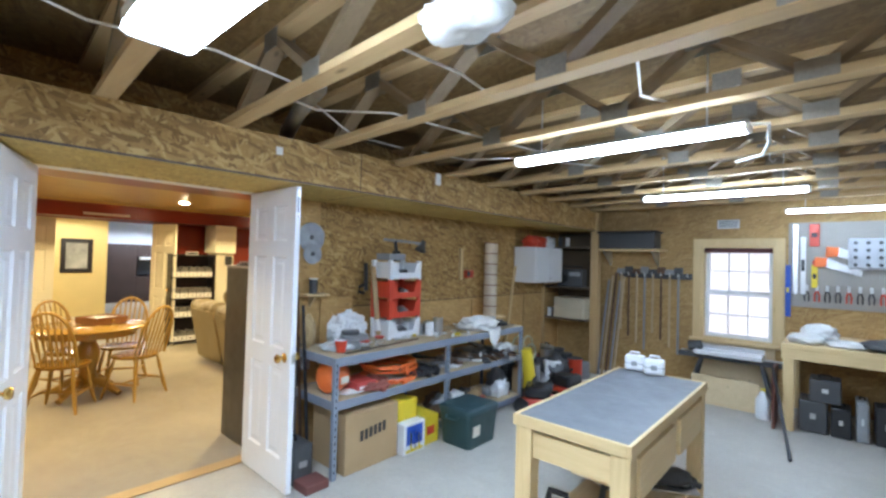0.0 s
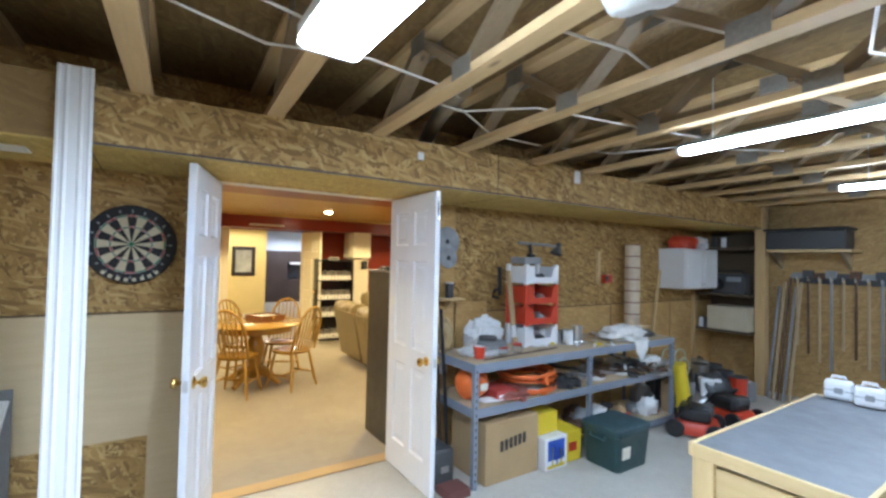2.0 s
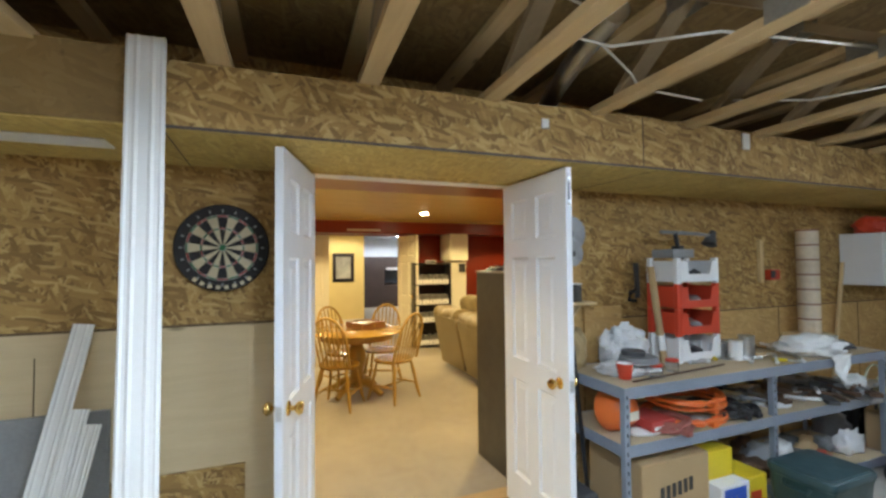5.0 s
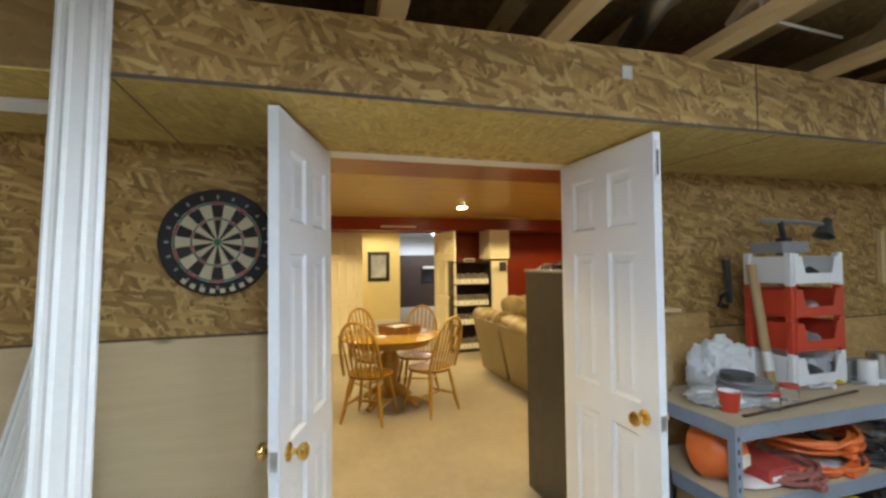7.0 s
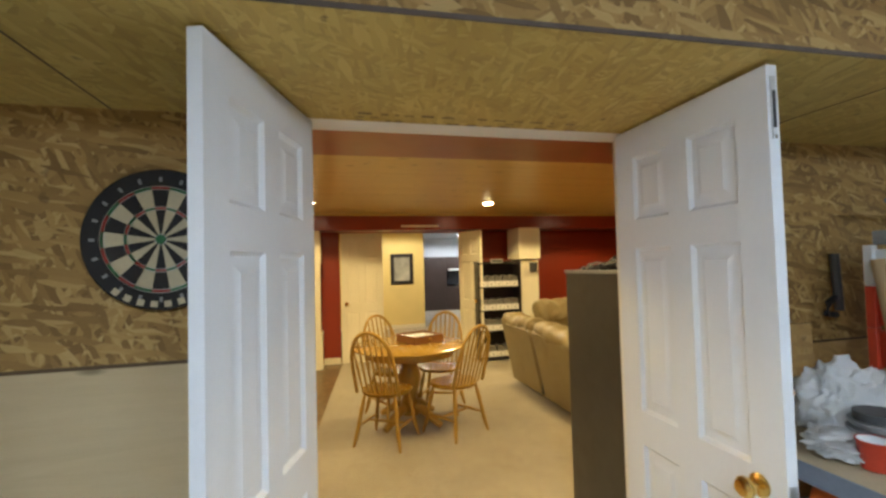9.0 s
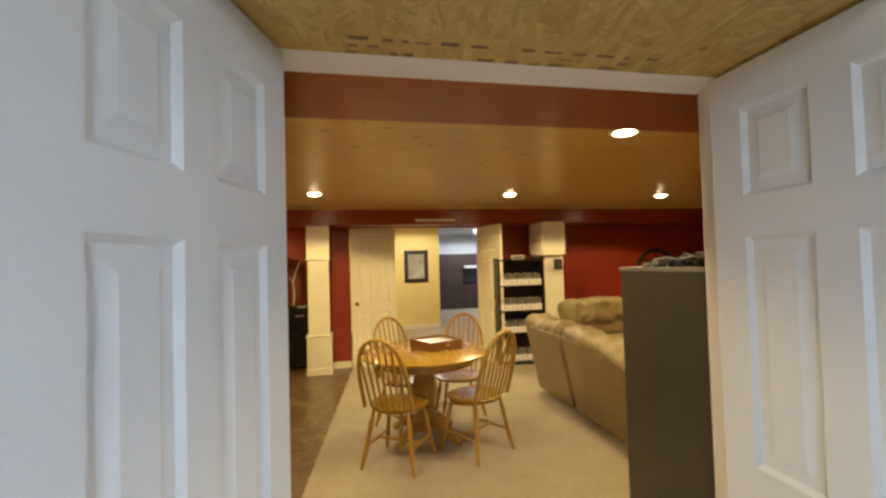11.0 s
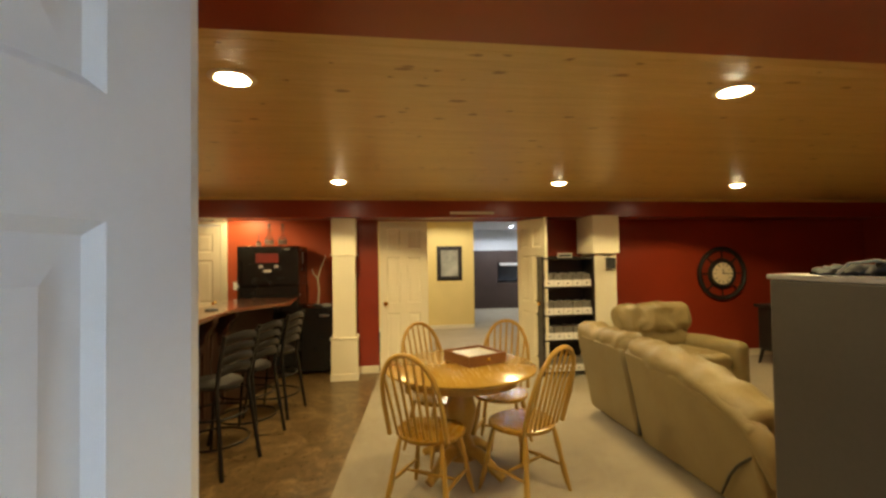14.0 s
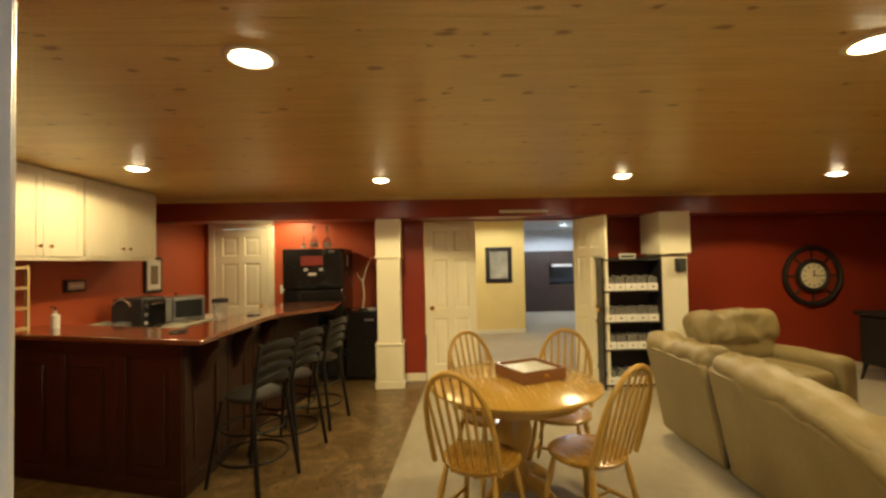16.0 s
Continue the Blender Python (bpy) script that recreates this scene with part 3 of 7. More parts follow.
part("pedestal", G().lathe([(0, 0.09), (0.10, 0.09), (0.115, 0.14), (0.085, 0.20), (0.068, 0.26), (0.10, 0.36), (0.112, 0.44), (0.095, 0.52), (0.07, 0.58), (0.085, 0.62), (0.12, 0.655), (0, 0.655)], seg=28), OAK, t)
for i in range(4):
    r = Matrix.Rotation(radians(90 * i + 42), 4, "Z")
    part("foot", G().tube([(0.05, 0, 0.155), (0.16, 0, 0.15), (0.27, 0, 0.085), (0.36, 0, 0.032)], [0.045, 0.045, 0.038, 0.030], 10, r), OAK, t)


def windsor(group):
    """A bow-back chair; the sitter looks along +x."""
    c = thing("windsor_chair", "honey oak bow-back windsor chair with spindles", "chair", group)
    g = G()
    rows = []
    for z, s in ((0.425, 0.94), (0.44, 1.0), (0.452, 1.0), (0.462, 0.95)):
        rows.append([(s * (0.205 * math.cos(a) + (0.02 if math.cos(a) > 0 else 0)), s * 0.22 * math.sin(a) * (1.0 + 0.06 * math.cos(a)), z - (0.008 if z > 0.455 else 0) * (1 if abs(math.sin(a)) < 0.7 else 0)) for a in [2 * math.pi * i / 28 for i in range(28)]])
    part("seat", g.ring(rows), OAK_SEAT, c)
    n = 15
    bow = []
    for i in range(n):
        a = math.pi * i / (n - 1)
        h = math.sin(a) ** 0.62
        bow.append((-0.165 - 0.16 * h, -0.195 * math.cos(a) * (1 + 0.12 * math.sin(a)), 0.455 + 0.53 * h))
    part("bow", G().tube(bow, 0.0155, 9), OAK, c)
    for i in range(7):
        y = -0.135 + 0.045 * i
        yt = y * 1.18
        h = (max(0.0, 1 - (yt / 0.215) ** 2) ** 0.5) ** 0.62
        part("spindle", G().tube([(-0.165, y, 0.455), (-0.165 - 0.08 * h, (y + yt) / 2, 0.455 + 0.265 * h), (-0.165 - 0.158 * h, yt, 0.455 + 0.522 * h)], [0.0085, 0.0105, 0.0075], 7), OAK, c)
    for sx in (-1, 1):
        for sy in (-1, 1):
            part("leg", G().tube([(0.13 * sx, 0.14 * sy, 0.43), (0.152 * sx, 0.162 * sy, 0.30), (0.16 * sx, 0.17 * sy, 0.25), (0.18 * sx, 0.19 * sy, 0.12), (0.205 * sx, 0.215 * sy, 0.0)], [0.012, 0.02, 0.015, 0.02, 0.011], 9), OAK, c)
    for sy in (-1, 1):
        part("stretcher", G().tube([(-0.175, 0.185 * sy, 0.165), (0, 0.18 * sy, 0.17), (0.175, 0.185 * sy, 0.165)], [0.008, 0.014, 0.008], 8), OAK, c)
    part("stretcher", G().tube([(0, -0.18, 0.17), (0, 0, 0.17), (0, 0.18, 0.17)], [0.008, 0.014, 0.008], 8), OAK, c)
    return c


ch = windsor("chairs round the table")
SEATS = [(-5.03, 1.13, 148), (-5.07, 1.76, 212), (-5.73, 1.28, 27), (-5.72, 1.78, -26)]
for i, (x, y, a) in enumerate(SEATS):
    m = pose(x, y, 0.004, 0, 0, a)
    if i == 0:
        ch.matrix_basis = m
    else:
        copy_thing(ch, m)

DARKOAK = grain_wood("brown_box_wood", (0.17, 0.065, 0.018), (0.26, 0.11, 0.035), 0.4, "x", 1.0, False)
gb = thing("game_box", "square brown wooden game box with striped board top", "game box", at=(-5.53, 1.53, 0.762), turn=24)
gb.scale = (0.85, 0.85, 0.9)
for lo, hi in (((-0.2, -0.2, 0), (0.2, -0.185, 0.085)), ((-0.2, 0.185, 0), (0.2, 0.2, 0.085)), ((-0.2, -0.185, 0), (-0.185, 0.185, 0.085)), ((0.185, -0.185, 0), (0.2, 0.185, 0.085))):
    part("side", G().box(lo, hi), DARKOAK, gb, bevel=0.002)
part("board", G().box((-0.185, -0.185, 0.05), (0.185, 0.185, 0.0615)), plain("green_black_board", (0.05, 0.06, 0.045), 0.3), gb)
for i in range(6):
    part("stripe", G().box((-0.170 + 0.058 * i, -0.178, 0.062), (-0.132 + 0.058 * i, 0.178, 0.066)), plain("ivory_inlay", (0.62, 0.58, 0.46), 0.35) if i == 0 else bpy.data.materials["ivory_inlay"], gb)
part("latch", G().box((0.2, -0.02, 0.03), (0.204, 0.02, 0.055)), BRASS, gb)


# ---- seating ----
def leather():
    k = N("tan_leather")
    a, b, c = k.noise(3.2, 4), k.noise(110, 4, 0.7), k.noise(9, 5, 0.65, warp=0.8)
    col = k.ramp(k.mix(0.4, a, c), (0.3, (0.172, 0.128, 0.053)), (0.7, (0.255, 0.194, 0.088)))
    k.bump(k.mix(0.35, c, b), 0.5, 0.016)
    return k.done(col, k.ramp(c, (0.3, 0.3), (0.7, 0.46)))


LEATHER = leather()


def puff(name, lo, hi, parent, r=0.07, fall=0.0, m=None, wob=0.012, seed=1.0, crease=0.0):
    """A stuffed block: rounded all over, with soft creases."""
    bm = bmesh.new()
    bmesh.ops.create_cube(bm, size=2)
    bmesh.ops.subdivide_edges(bm, edges=bm.edges[:], cuts=27 if crease else 9, use_grid_fill=True)
    c = [(a + b) / 2 for a, b in zip(lo, hi)]
    h = [(b - a) / 2 for a, b in zip(lo, hi)]
    for v in bm.verts:
        p = [v.co[i] * h[i] for i in range(3)]
        q = [max(-(h[i] - min(r, h[i])), min(h[i] - min(r, h[i]), p[i])) for i in range(3)]
        d = Vector([p[i] - q[i] for i in range(3)])
        if d.length > 0:
            d = d.normalized() * min(r, *h)
        w = Vector((c[0] + q[0] + d.x, c[1] + q[1] + d.y, c[2] + q[2] + d.z))
        nz = noise.noise(w * 5 + Vector((seed, seed * 2, 0)))
        w += d.normalized() * nz * wob if d.length > 0 else Vector()
        if crease and d.length > 0:
            u = w.x * 7.5 + 1.3 * seed + 1.8 * noise.noise(w * 4)
            w -= d.normalized() * crease * (abs(math.cos(u)) ** 10 + 0.5 * abs(math.cos(2.3 * u + 1)) ** 14)
        w.z -= fall * max(0.0, (w.x - lo[0]) / (hi[0] - lo[0])) ** 2
        w.z += 0.35 * wob * math.sin(w.x * 31 + 2 * seed + 6 * w.y)
        v.co = m @ w if m is not None else w
    me = bpy.data.meshes.new(name)
    bm.to_mesh(me)
    bm.free()
    me.materials.append(LEATHER)
    me.shade_smooth()
    ob = new(name, me)
    ob.parent = parent
    sub = ob.modifiers.new("smooth", "SUBSURF")
    sub.levels = sub.render_levels = 1
    return ob


def recliner_seat(root, x0, x1, seed, fall=0.0):
    """One seat of the sofa: its back panel leans out at the top; fall: how far the top drops towards the end."""
    shell = [(0.14, 0.06), (0.66, 0.06), (0.66, 0.30), (0.30, 0.42), (0.10, 0.78), (0.03, 0.81), (0.0, 0.77), (0.10, 0.28)]
    n = 6
    rows = []
    for i in range(n + 1):
        u = i / n
        k = 1 - fall * u * u / 0.8
        rows.append([(x0 + 0.012 + (x1 - x0 - 0.024) * u, y, z * k if z > 0.1 else z) for y, z in shell])
    part("back_shell", G().ring(rows), LEATHER, root, bevel=0.03, seg=3)
    puff("headrest", (x0, 0.0, 0.70), (x1, 0.27, 0.90), root, 0.095, fall, None, 0.028, seed, 0.009)
    puff("back_cushion", (x0 + 0.02, 0.12, 0.46), (x1 - 0.02, 0.38, 0.76), root, 0.10, fall * 0.8, None, 0.03, seed + 3)
    puff("seat_cushion", (x0 + 0.02, 0.28, 0.28), (x1 - 0.02, 0.86, 0.50), root, 0.08, 0, None, 0.02, seed + 5)


sofa = thing("reclining_sofa", "tan leather reclining sofa with puffy headrests", "sofa", at=(-6.42, 2.74, 0.004))
recliner_seat(sofa, 0.0, 0.86, 0.4)
recliner_seat(sofa, 0.88, 2.12, 2.1, 0.17)
puff("armrest", (-0.02, 0.28, 0.06), (0.22, 0.95, 0.62), sofa, 0.09, 0, None, 0.02, 4.0)
puff("armrest", (1.98, 0.24, 0.06), (2.20, 0.95, 0.58), sofa, 0.09, 0, None, 0.02, 7.0)
part("end_roll", G().tube([(1.36, 0.075, 0.765), (1.6, 0.06, 0.755), (1.82, 0.055, 0.715), (2.0, 0.06, 0.645), (2.11, 0.08, 0.54), (2.15, 0.11, 0.42), (2.15, 0.14, 0.33)], [0.035, 0.06, 0.066, 0.068, 0.066, 0.06, 0.045], 14), LEATHER, sofa)
part("seam", G().tube([(1.80, 0.088, 0.12), (1.90, 0.062, 0.275), (1.97, 0.052, 0.36), (2.08, 0.045, 0.455)], 0.009, 7), BLACK, sofa, "dark gap along the reclining end")
part("recline_lever", G().box((0.855, 0.125, 0.10), (0.885, 0.16, 0.26)), BLACK, sofa)

rec = thing("recliner", "tan leather recliner armchair with padded arms", "armchair", at=(-6.85, 4.13, 0.004), turn=100)
puff("base", (-0.36, -0.42, 0.04), (0.36, 0.40, 0.34), rec, 0.06, 0, None, 0.01, 2.0)
puff("seat_cushion", (-0.30, -0.48, 0.30), (0.30, 0.22, 0.50), rec, 0.09, 0, None, 0.02, 3.0)
bk = Matrix.Translation((0, 0.30, 0.42)) @ Matrix.Rotation(radians(-14), 4, "X")
puff("backrest", (-0.48, -0.12, 0.0), (0.48, 0.12, 0.46), rec, 0.11, 0, bk, 0.03, 5.0)
puff("headrest", (-0.51, -0.17, 0.17), (0.51, 0.13, 0.56), rec, 0.115, 0, bk, 0.028, 6.0, 0.012)
for s in (-1, 1):
    puff("armrest", (s * 0.46 - 0.12, -0.46, 0.06), (s * 0.46 + 0.12, 0.34, 0.60), rec, 0.10, 0, None, 0.02, 8 + s)

# ---- cabinet by the door ----
CABG = plain("grey_cabinet_steel", (0.066, 0.060, 0.049), 0.42, 0.2, var=0.12, bump=0.05)
fc = thing("steel_cabinet", "tall dark grey steel cabinet beside the doorway", "cabinet", at=(0, 0, 0.004))
part("body", G().box((-3.37, 1.985, 0), (-2.88, 2.45, 1.46)), CABG, fc, bevel=0.006)
part("top_rim", G().box((-3.375, 1.98, 1.46), (-2.875, 2.455, 1.475)), plain("light_grey_edge", (0.35, 0.33, 0.30), 0.4), fc, bevel=0.003)
part("drawer", G().box((-3.36, 2.45, 0.75), (-2.89, 2.468, 1.43)), CABG, fc, bevel=0.004)
part("drawer", G().box((-3.36, 2.45, 0.05), (-2.89, 2.468, 0.73)), CABG, fc, bevel=0.004)
random.seed(5)
WHITE_STRAP = plain("white_webbing", (0.40, 0.39, 0.36), 0.7)
CLOTH_D = plain("black_white_cloth", (0.05, 0.05, 0.055), 0.8, var=0.6, grain=14)
for i, (x, y, sx, sy, sz) in enumerate(((-3.22, 2.10, 0.09, 0.08, 0.03), (-3.08, 2.14, 0.10, 0.10, 0.055), (-2.97, 2.24, 0.08, 0.12, 0.07))):
    bm = bmesh.new()
    bmesh.ops.create_icosphere(bm, subdivisions=4, radius=1)
    for v in bm.verts:
        nz = noise.noise(v.co * 2.4 + Vector((i * 7, 0, 0)))
        v.co = Vector((x + v.co.x * sx * (1 + 0.5 * nz), y + v.co.y * sy * (1 + 0.5 * nz), 1.475 + max(0, (v.co.z * 0.6 + 0.35 + 0.5 * noise.noise(v.co * 5))) * sz))
    me = bpy.data.meshes.new("glove")
    bm.to_mesh(me)
    bm.free()
    me.materials.append(CLOTH_D)
    me.shade_smooth()
    tagged(new("work_glove", me), "crumpled black and white work glove on a steel cabinet", "glove", "gloves on the cabinet")

for i in range(3):
    w3 = thing("strap", "thin white webbing strap lying on a steel cabinet", "strap", "straps on the cabinet", (-3.13 + 0.08 * i, 2.06 + 0.05 * i, 1.4765))
    part("loop", G().tube([(-0.06, -0.05, 0.008), (-0.02, -0.06, 0.035), (0.03, -0.04, 0.042), (0.05, 0.02, 0.02), (0.02, 0.05, 0.01)], 0.006, 7, flat=0.5), WHITE_STRAP, w3)

# ---- columns, doors, trim at the far side ----
for y0, y1, x0, x1 in ((0.19, 0.50, -8.28, -7.985),):
    c = thing("square_column", "cream painted square column with boxed base", "column")
    part("shaft", G().box((x0 + 0.012, y0 + 0.012, 0.55), (x1 - 0.012, y1 - 0.012, 1.60)), CREAM, c, bevel=0.003)
    part("base_box", G().box((x0, y0 - 0.01, 0.10), (x1, y1 + 0.01, 0.53)), CREAM, c, bevel=0.003)
    part("plinth", G().box((x0 - 0.012, y0 - 0.022, 0.004), (x1 + 0.012, y1 + 0.022, 0.10)), CREAM, c, bevel=0.006)
    part("moulding", G().box((x0 - 0.012, y0 - 0.022, 0.53), (x1 + 0.012, y1 + 0.022, 0.555)), CREAM, c, bevel=0.006)
    part("top_box", G().box((x0, y0, 1.62), (x1, y1, 2.083)), CREAM, c, bevel=0.003)
    part("moulding", G().box((x0 - 0.010, y0 - 0.012, 1.595), (x1 + 0.010, y1 + 0.012, 1.62)), CREAM, c, bevel=0.006)
c = thing("square_column", "cream painted column with a wide boxed top", "column")
part("shaft", G().box((-8.1, 3.60, 0.004), (-7.72, 3.905, 1.60)), CREAM, c, bevel=0.003)
part("top_box", G().box((-8.15, 3.555, 1.585), (-7.66, 3.92, 2.083)), CREAM, c, bevel=0.004)
sp = thing("wall_speaker", "small black speaker fixed to a cream column", "speaker")
part("cabinet", G().box((-7.718, 3.75, 1.37), (-7.63, 3.85, 1.53)), BLACK, sp, bevel=0.008)
part("grille", G().box((-7.632, 3.757, 1.38), (-7.626, 3.843, 1.52)), plain("speaker_mesh", (0.03, 0.03, 0.03), 0.7), sp, bevel=0.003)

CDOOR = plain("cream_door_paint", (0.76, 0.70, 0.54), 0.4, var=0.03)
place_leaf(panel_leaf("door_leaf", 0.66, 2.05, CDOOR, "closed cream six-panel door leaf in the far wall", latch=False), FWX + 0.03, 1.455, FWX + 0.03, 0.79, 0.01)
place_leaf(panel_leaf("door_leaf", 0.66, 2.05, CDOOR, "cream six-panel door leaf swung open into the room"), FWX + 0.02, 2.765, FWX + 0.66, 2.935, 0.01)
place_leaf(panel_leaf("door_leaf", 0.76, 2.06, CDOOR, "closed cream door leaf behind the bar", latch=False), -9.13, -2.29, -9.13, -1.53, 0.01)
d3 = thing("door_3", "cream casing of the door behind the bar", "door frame", kind="structure")
part("casing", G().box((-9.15, -2.38, 0), (-9.10, -2.30, 2.16)), CREAM, d3, bevel=0.004)
part("casing", G().box((-9.15, -1.52, 0), (-9.10, -1.44, 2.16)), CREAM, d3, bevel=0.004)
part("casing", G().box((-9.15, -2.30, 2.08), (-9.10, -1.52, 2.16)), CREAM, d3, bevel=0.004)
slab("baseboard_1", (FWX, 0.51, 0), (FWX + 0.016, 0.78, 0.10), CREAM, "cream painted baseboard", "baseboard", 0.003)
slab("baseboard_2", (FWX, 3.56, 0), (FWX + 0.016, 8.5, 0.10), CREAM, "cream painted baseboard", "baseboard", 0.003)
slab("baseboard_3", (-11.9, 0.72, 0), (-11.884, 2.84, 0.09), CREAM, "cream painted baseboard", "baseboard", 0.003)
slab("trim_ceiling", (FSX, -2.45, CEI - 0.03), (FSX + 0.02, 8.5, CEI), PINE, "pine strip along the soffit", "trim", 0.003)
v = thing("air_register", "cream metal air register in a red soffit", "vent")
part("frame", G().box((FSX, 1.72, 2.125), (FSX + 0.006, 2.32, 2.16)), CREAM, v, bevel=0.002)
for i in range(3):
    part("slat", G().box((FSX + 0.006, 1.74, 2.130 + 0.009 * i), (FSX + 0.010, 2.30, 2.135 + 0.009 * i)), CREAM, v)

# ---- bookcase ----
BLACKWOOD = plain("black_stained_wood", (0.016, 0.013, 0.012), 0.4, var=0.3)
bc = thing("bookcase", "black wooden bookcase filled with white boxes", "bookcase", at=(-7.98, 2.87, 0.004))
part("side_panel", G().box((0, 0, 0), (0.29, 0.022, 1.55)), BLACKWOOD, bc, bevel=0.002)
part("side_panel", G().box((0, 0.688, 0), (0.29, 0.71, 1.55)), BLACKWOOD, bc, bevel=0.002)
part("back_panel", G().box((0, 0.022, 0), (0.012, 0.688, 1.55)), BLACKWOOD, bc)
SH = (0.06, 0.47, 0.79, 1.155, 1.53)
for z in SH:
    part("shelf", G().box((0.012, 0.022, z - 0.022), (0.285, 0.688, z)), BLACKWOOD, bc, bevel=0.002)
BOXW = plain("white_card", (0.72, 0.70, 0.66), 0.6, var=0.06)
BOXG = plain("dull_case_spines", (0.20, 0.19, 0.17), 0.4, var=0.6, grain=30)
for j, z in enumerate(SH[:-1]):
    for i in range(5):
        y = 0.03 + i * 0.13
        b = thing("storage_box", "white card media box on a black shelf", "storage box", "media boxes", (-7.98, 2.87 + y, z + 0.0045))
        part("box", G().box((0.06, 0.002, 0), (0.27, 0.124, 0.085)), BOXW, b, bevel=0.003)
        part("handle_hole", G().box((0.269, 0.05, 0.035), (0.2715, 0.076, 0.05)), BLACK, b)
        for k2 in range(4):
            part("case", G().box((0.07, 0.006 + 0.029 * k2, 0.085), (0.262, 0.030 + 0.029 * k2, 0.155 + 0.02 * ((i * 3 + k2 * 5 + j) % 3) / 2)), BOXG, b, bevel=0.002)
ds = thing("desk_sign", "small pale lettered ornament on a bookcase", "ornament", at=(-7.8, 3.12, 1.535))
part("plate", G().box((0, 0, 0), (0.02, 0.2, 0.06)), plain("pale_metal", (0.5, 0.48, 0.45), 0.35), ds, bevel=0.006)
part("bar", G().box((0.02, 0.02, 0.015), (0.023, 0.18, 0.04)), BLACK, ds)

# ---- wheel clock ----
IRON = plain("black_iron", (0.02, 0.018, 0.017), 0.5, 0.3, var=0.3)
wc = thing("wheel_clock", "large black wheel-shaped wall clock with cream face", "clock", at=(FWX + 0.03, 5.95, 1.26))
rot = Matrix.Rotation(radians(90), 4, "Y")


def hoop(r, rr, seg=48):
    return G().tube([(0, r * math.cos(2 * math.pi * i / seg), r * math.sin(2 * math.pi * i / seg)) for i in range(seg + 1)], rr, 8)


part("outer_ring", hoop(0.375, 0.033), IRON, wc)
part("inner_ring", hoop(0.20, 0.03), IRON, wc)
part("face", G().lathe([(0, 0.0), (0.165, 0.0), (0.165, 0.02), (0, 0.024)], m=rot, seg=32), plain("clock_face_paper", (0.74, 0.66, 0.46), 0.5), wc)
part("rim", hoop(0.17, 0.014), IRON, wc)
for i in range(8):
    a = 2 * math.pi * i / 8
    part("spoke", G().tube([(0, 0.2 * math.cos(a), 0.2 * math.sin(a)), (0, 0.375 * math.cos(a), 0.375 * math.sin(a))], 0.011, 6), IRON, wc)
for i in range(12):
    a = 2 * math.pi * i / 12
    part("numeral", G().tube([(0.024, 0.115 * math.cos(a), 0.115 * math.sin(a)), (0.024, 0.145 * math.cos(a), 0.145 * math.sin(a))], 0.006, 5), IRON, wc)
part("hour_hand", G().box((0.024, -0.006, -0.01), (0.028, 0.006, 0.075)), IRON, wc)
part("minute_hand", G().box((0.028, -0.02, -0.005), (0.031, 0.11, 0.005)), IRON, wc)

# ---- stove in the corner ----
st = thing("heater_stove", "black metal stove on legs by a red wall", "stove", at=(-7.6, 6.45, 0.006))
st.scale = (1.1, 1.15, 1.1)
part("body", G().box((-0.25, -0.3, 0.18), (0.25, 0.3, 0.72)), IRON, st, bevel=0.02)
part("top", G().box((-0.28, -0.33, 0.72), (0.28, 0.33, 0.76)), IRON, st, bevel=0.01)
part("door", G().box((0.25, -0.2, 0.26), (0.262, 0.2, 0.62)), plain("stove_glass", (0.02, 0.02, 0.02), 0.1), st, bevel=0.006)
for sx in (-1, 1):
    for sy in (-1, 1):
        part("leg", G().tube([(0.22 * sx, 0.26 * sy, 0.19), (0.25 * sx, 0.29 * sy, 0)], [0.022, 0.014], 8), IRON, st)

ot = thing("ottoman", "dark brown leather storage ottoman on beige carpet", "ottoman", at=(-5.97, 5.06, 0.006))
OTM = plain("dark_brown_leather", (0.022, 0.012, 0.008), 0.35, var=0.3)
part("box", G().box((-0.3, -0.2, 0.03), (0.3, 0.2, 0.28)), OTM, ot, bevel=0.012)
part("lid", G().box((-0.31, -0.21, 0.284), (0.31, 0.21, 0.345)), OTM, ot, bevel=0.02)
for sx in (-1, 1):
    for sy in (-1, 1):
        part("foot", G().box((sx * 0.25 - 0.025, sy * 0.15 - 0.025, 0), (sx * 0.25 + 0.025, sy * 0.15 + 0.025, 0.03)), BLACK, ot)

# ---- hall beyond ----
# a mirror; its grey-green reflection is painted on a flat panel
mr = thing("wall_picture", "dark carved mirror frame with a painted grey-green reflection on a yellow wall", "picture", at=(-11.9, 2.01, 1.07))
for lo, hi in (((0, 0, 0), (0.035, 0.09, 0.75)), ((0, 0.47, 0), (0.035, 0.56, 0.75)), ((0, 0.09, 0), (0.035, 0.47, 0.09)), ((0, 0.09, 0.66), (0.035, 0.47, 0.75))):
    part("frame", G().box(lo, hi), BLACKWOOD, mr, bevel=0.012)
part("print", G().box((0.004, 0.09, 0.09), (0.016, 0.47, 0.66)), plain("painted_mirror_reflection", (0.36, 0.36, 0.30), 0.35, var=0.55, grain=6), mr)
DKBROWN = plain("dark_brown_veneer", (0.055, 0.035, 0.028), 0.45, var=0.2)
mc = thing("media_cabinet", "dark brown wall cabinet with television niche", "cabinet", at=(-16.08, 2.1, 0.004))
part("door", G().box((0, 0.9, 0.0), (0.5, 2.2, 1.78)), DKBROWN, mc, bevel=0.004)
part("side_panel", G().box((0, 2.2, 0), (0.5, 2.24, 1.78)), DKBROWN, mc)
part("base", G().box((0, 2.24, 0), (0.5, 3.2, 0.78)), DKBROWN, mc, bevel=0.004)
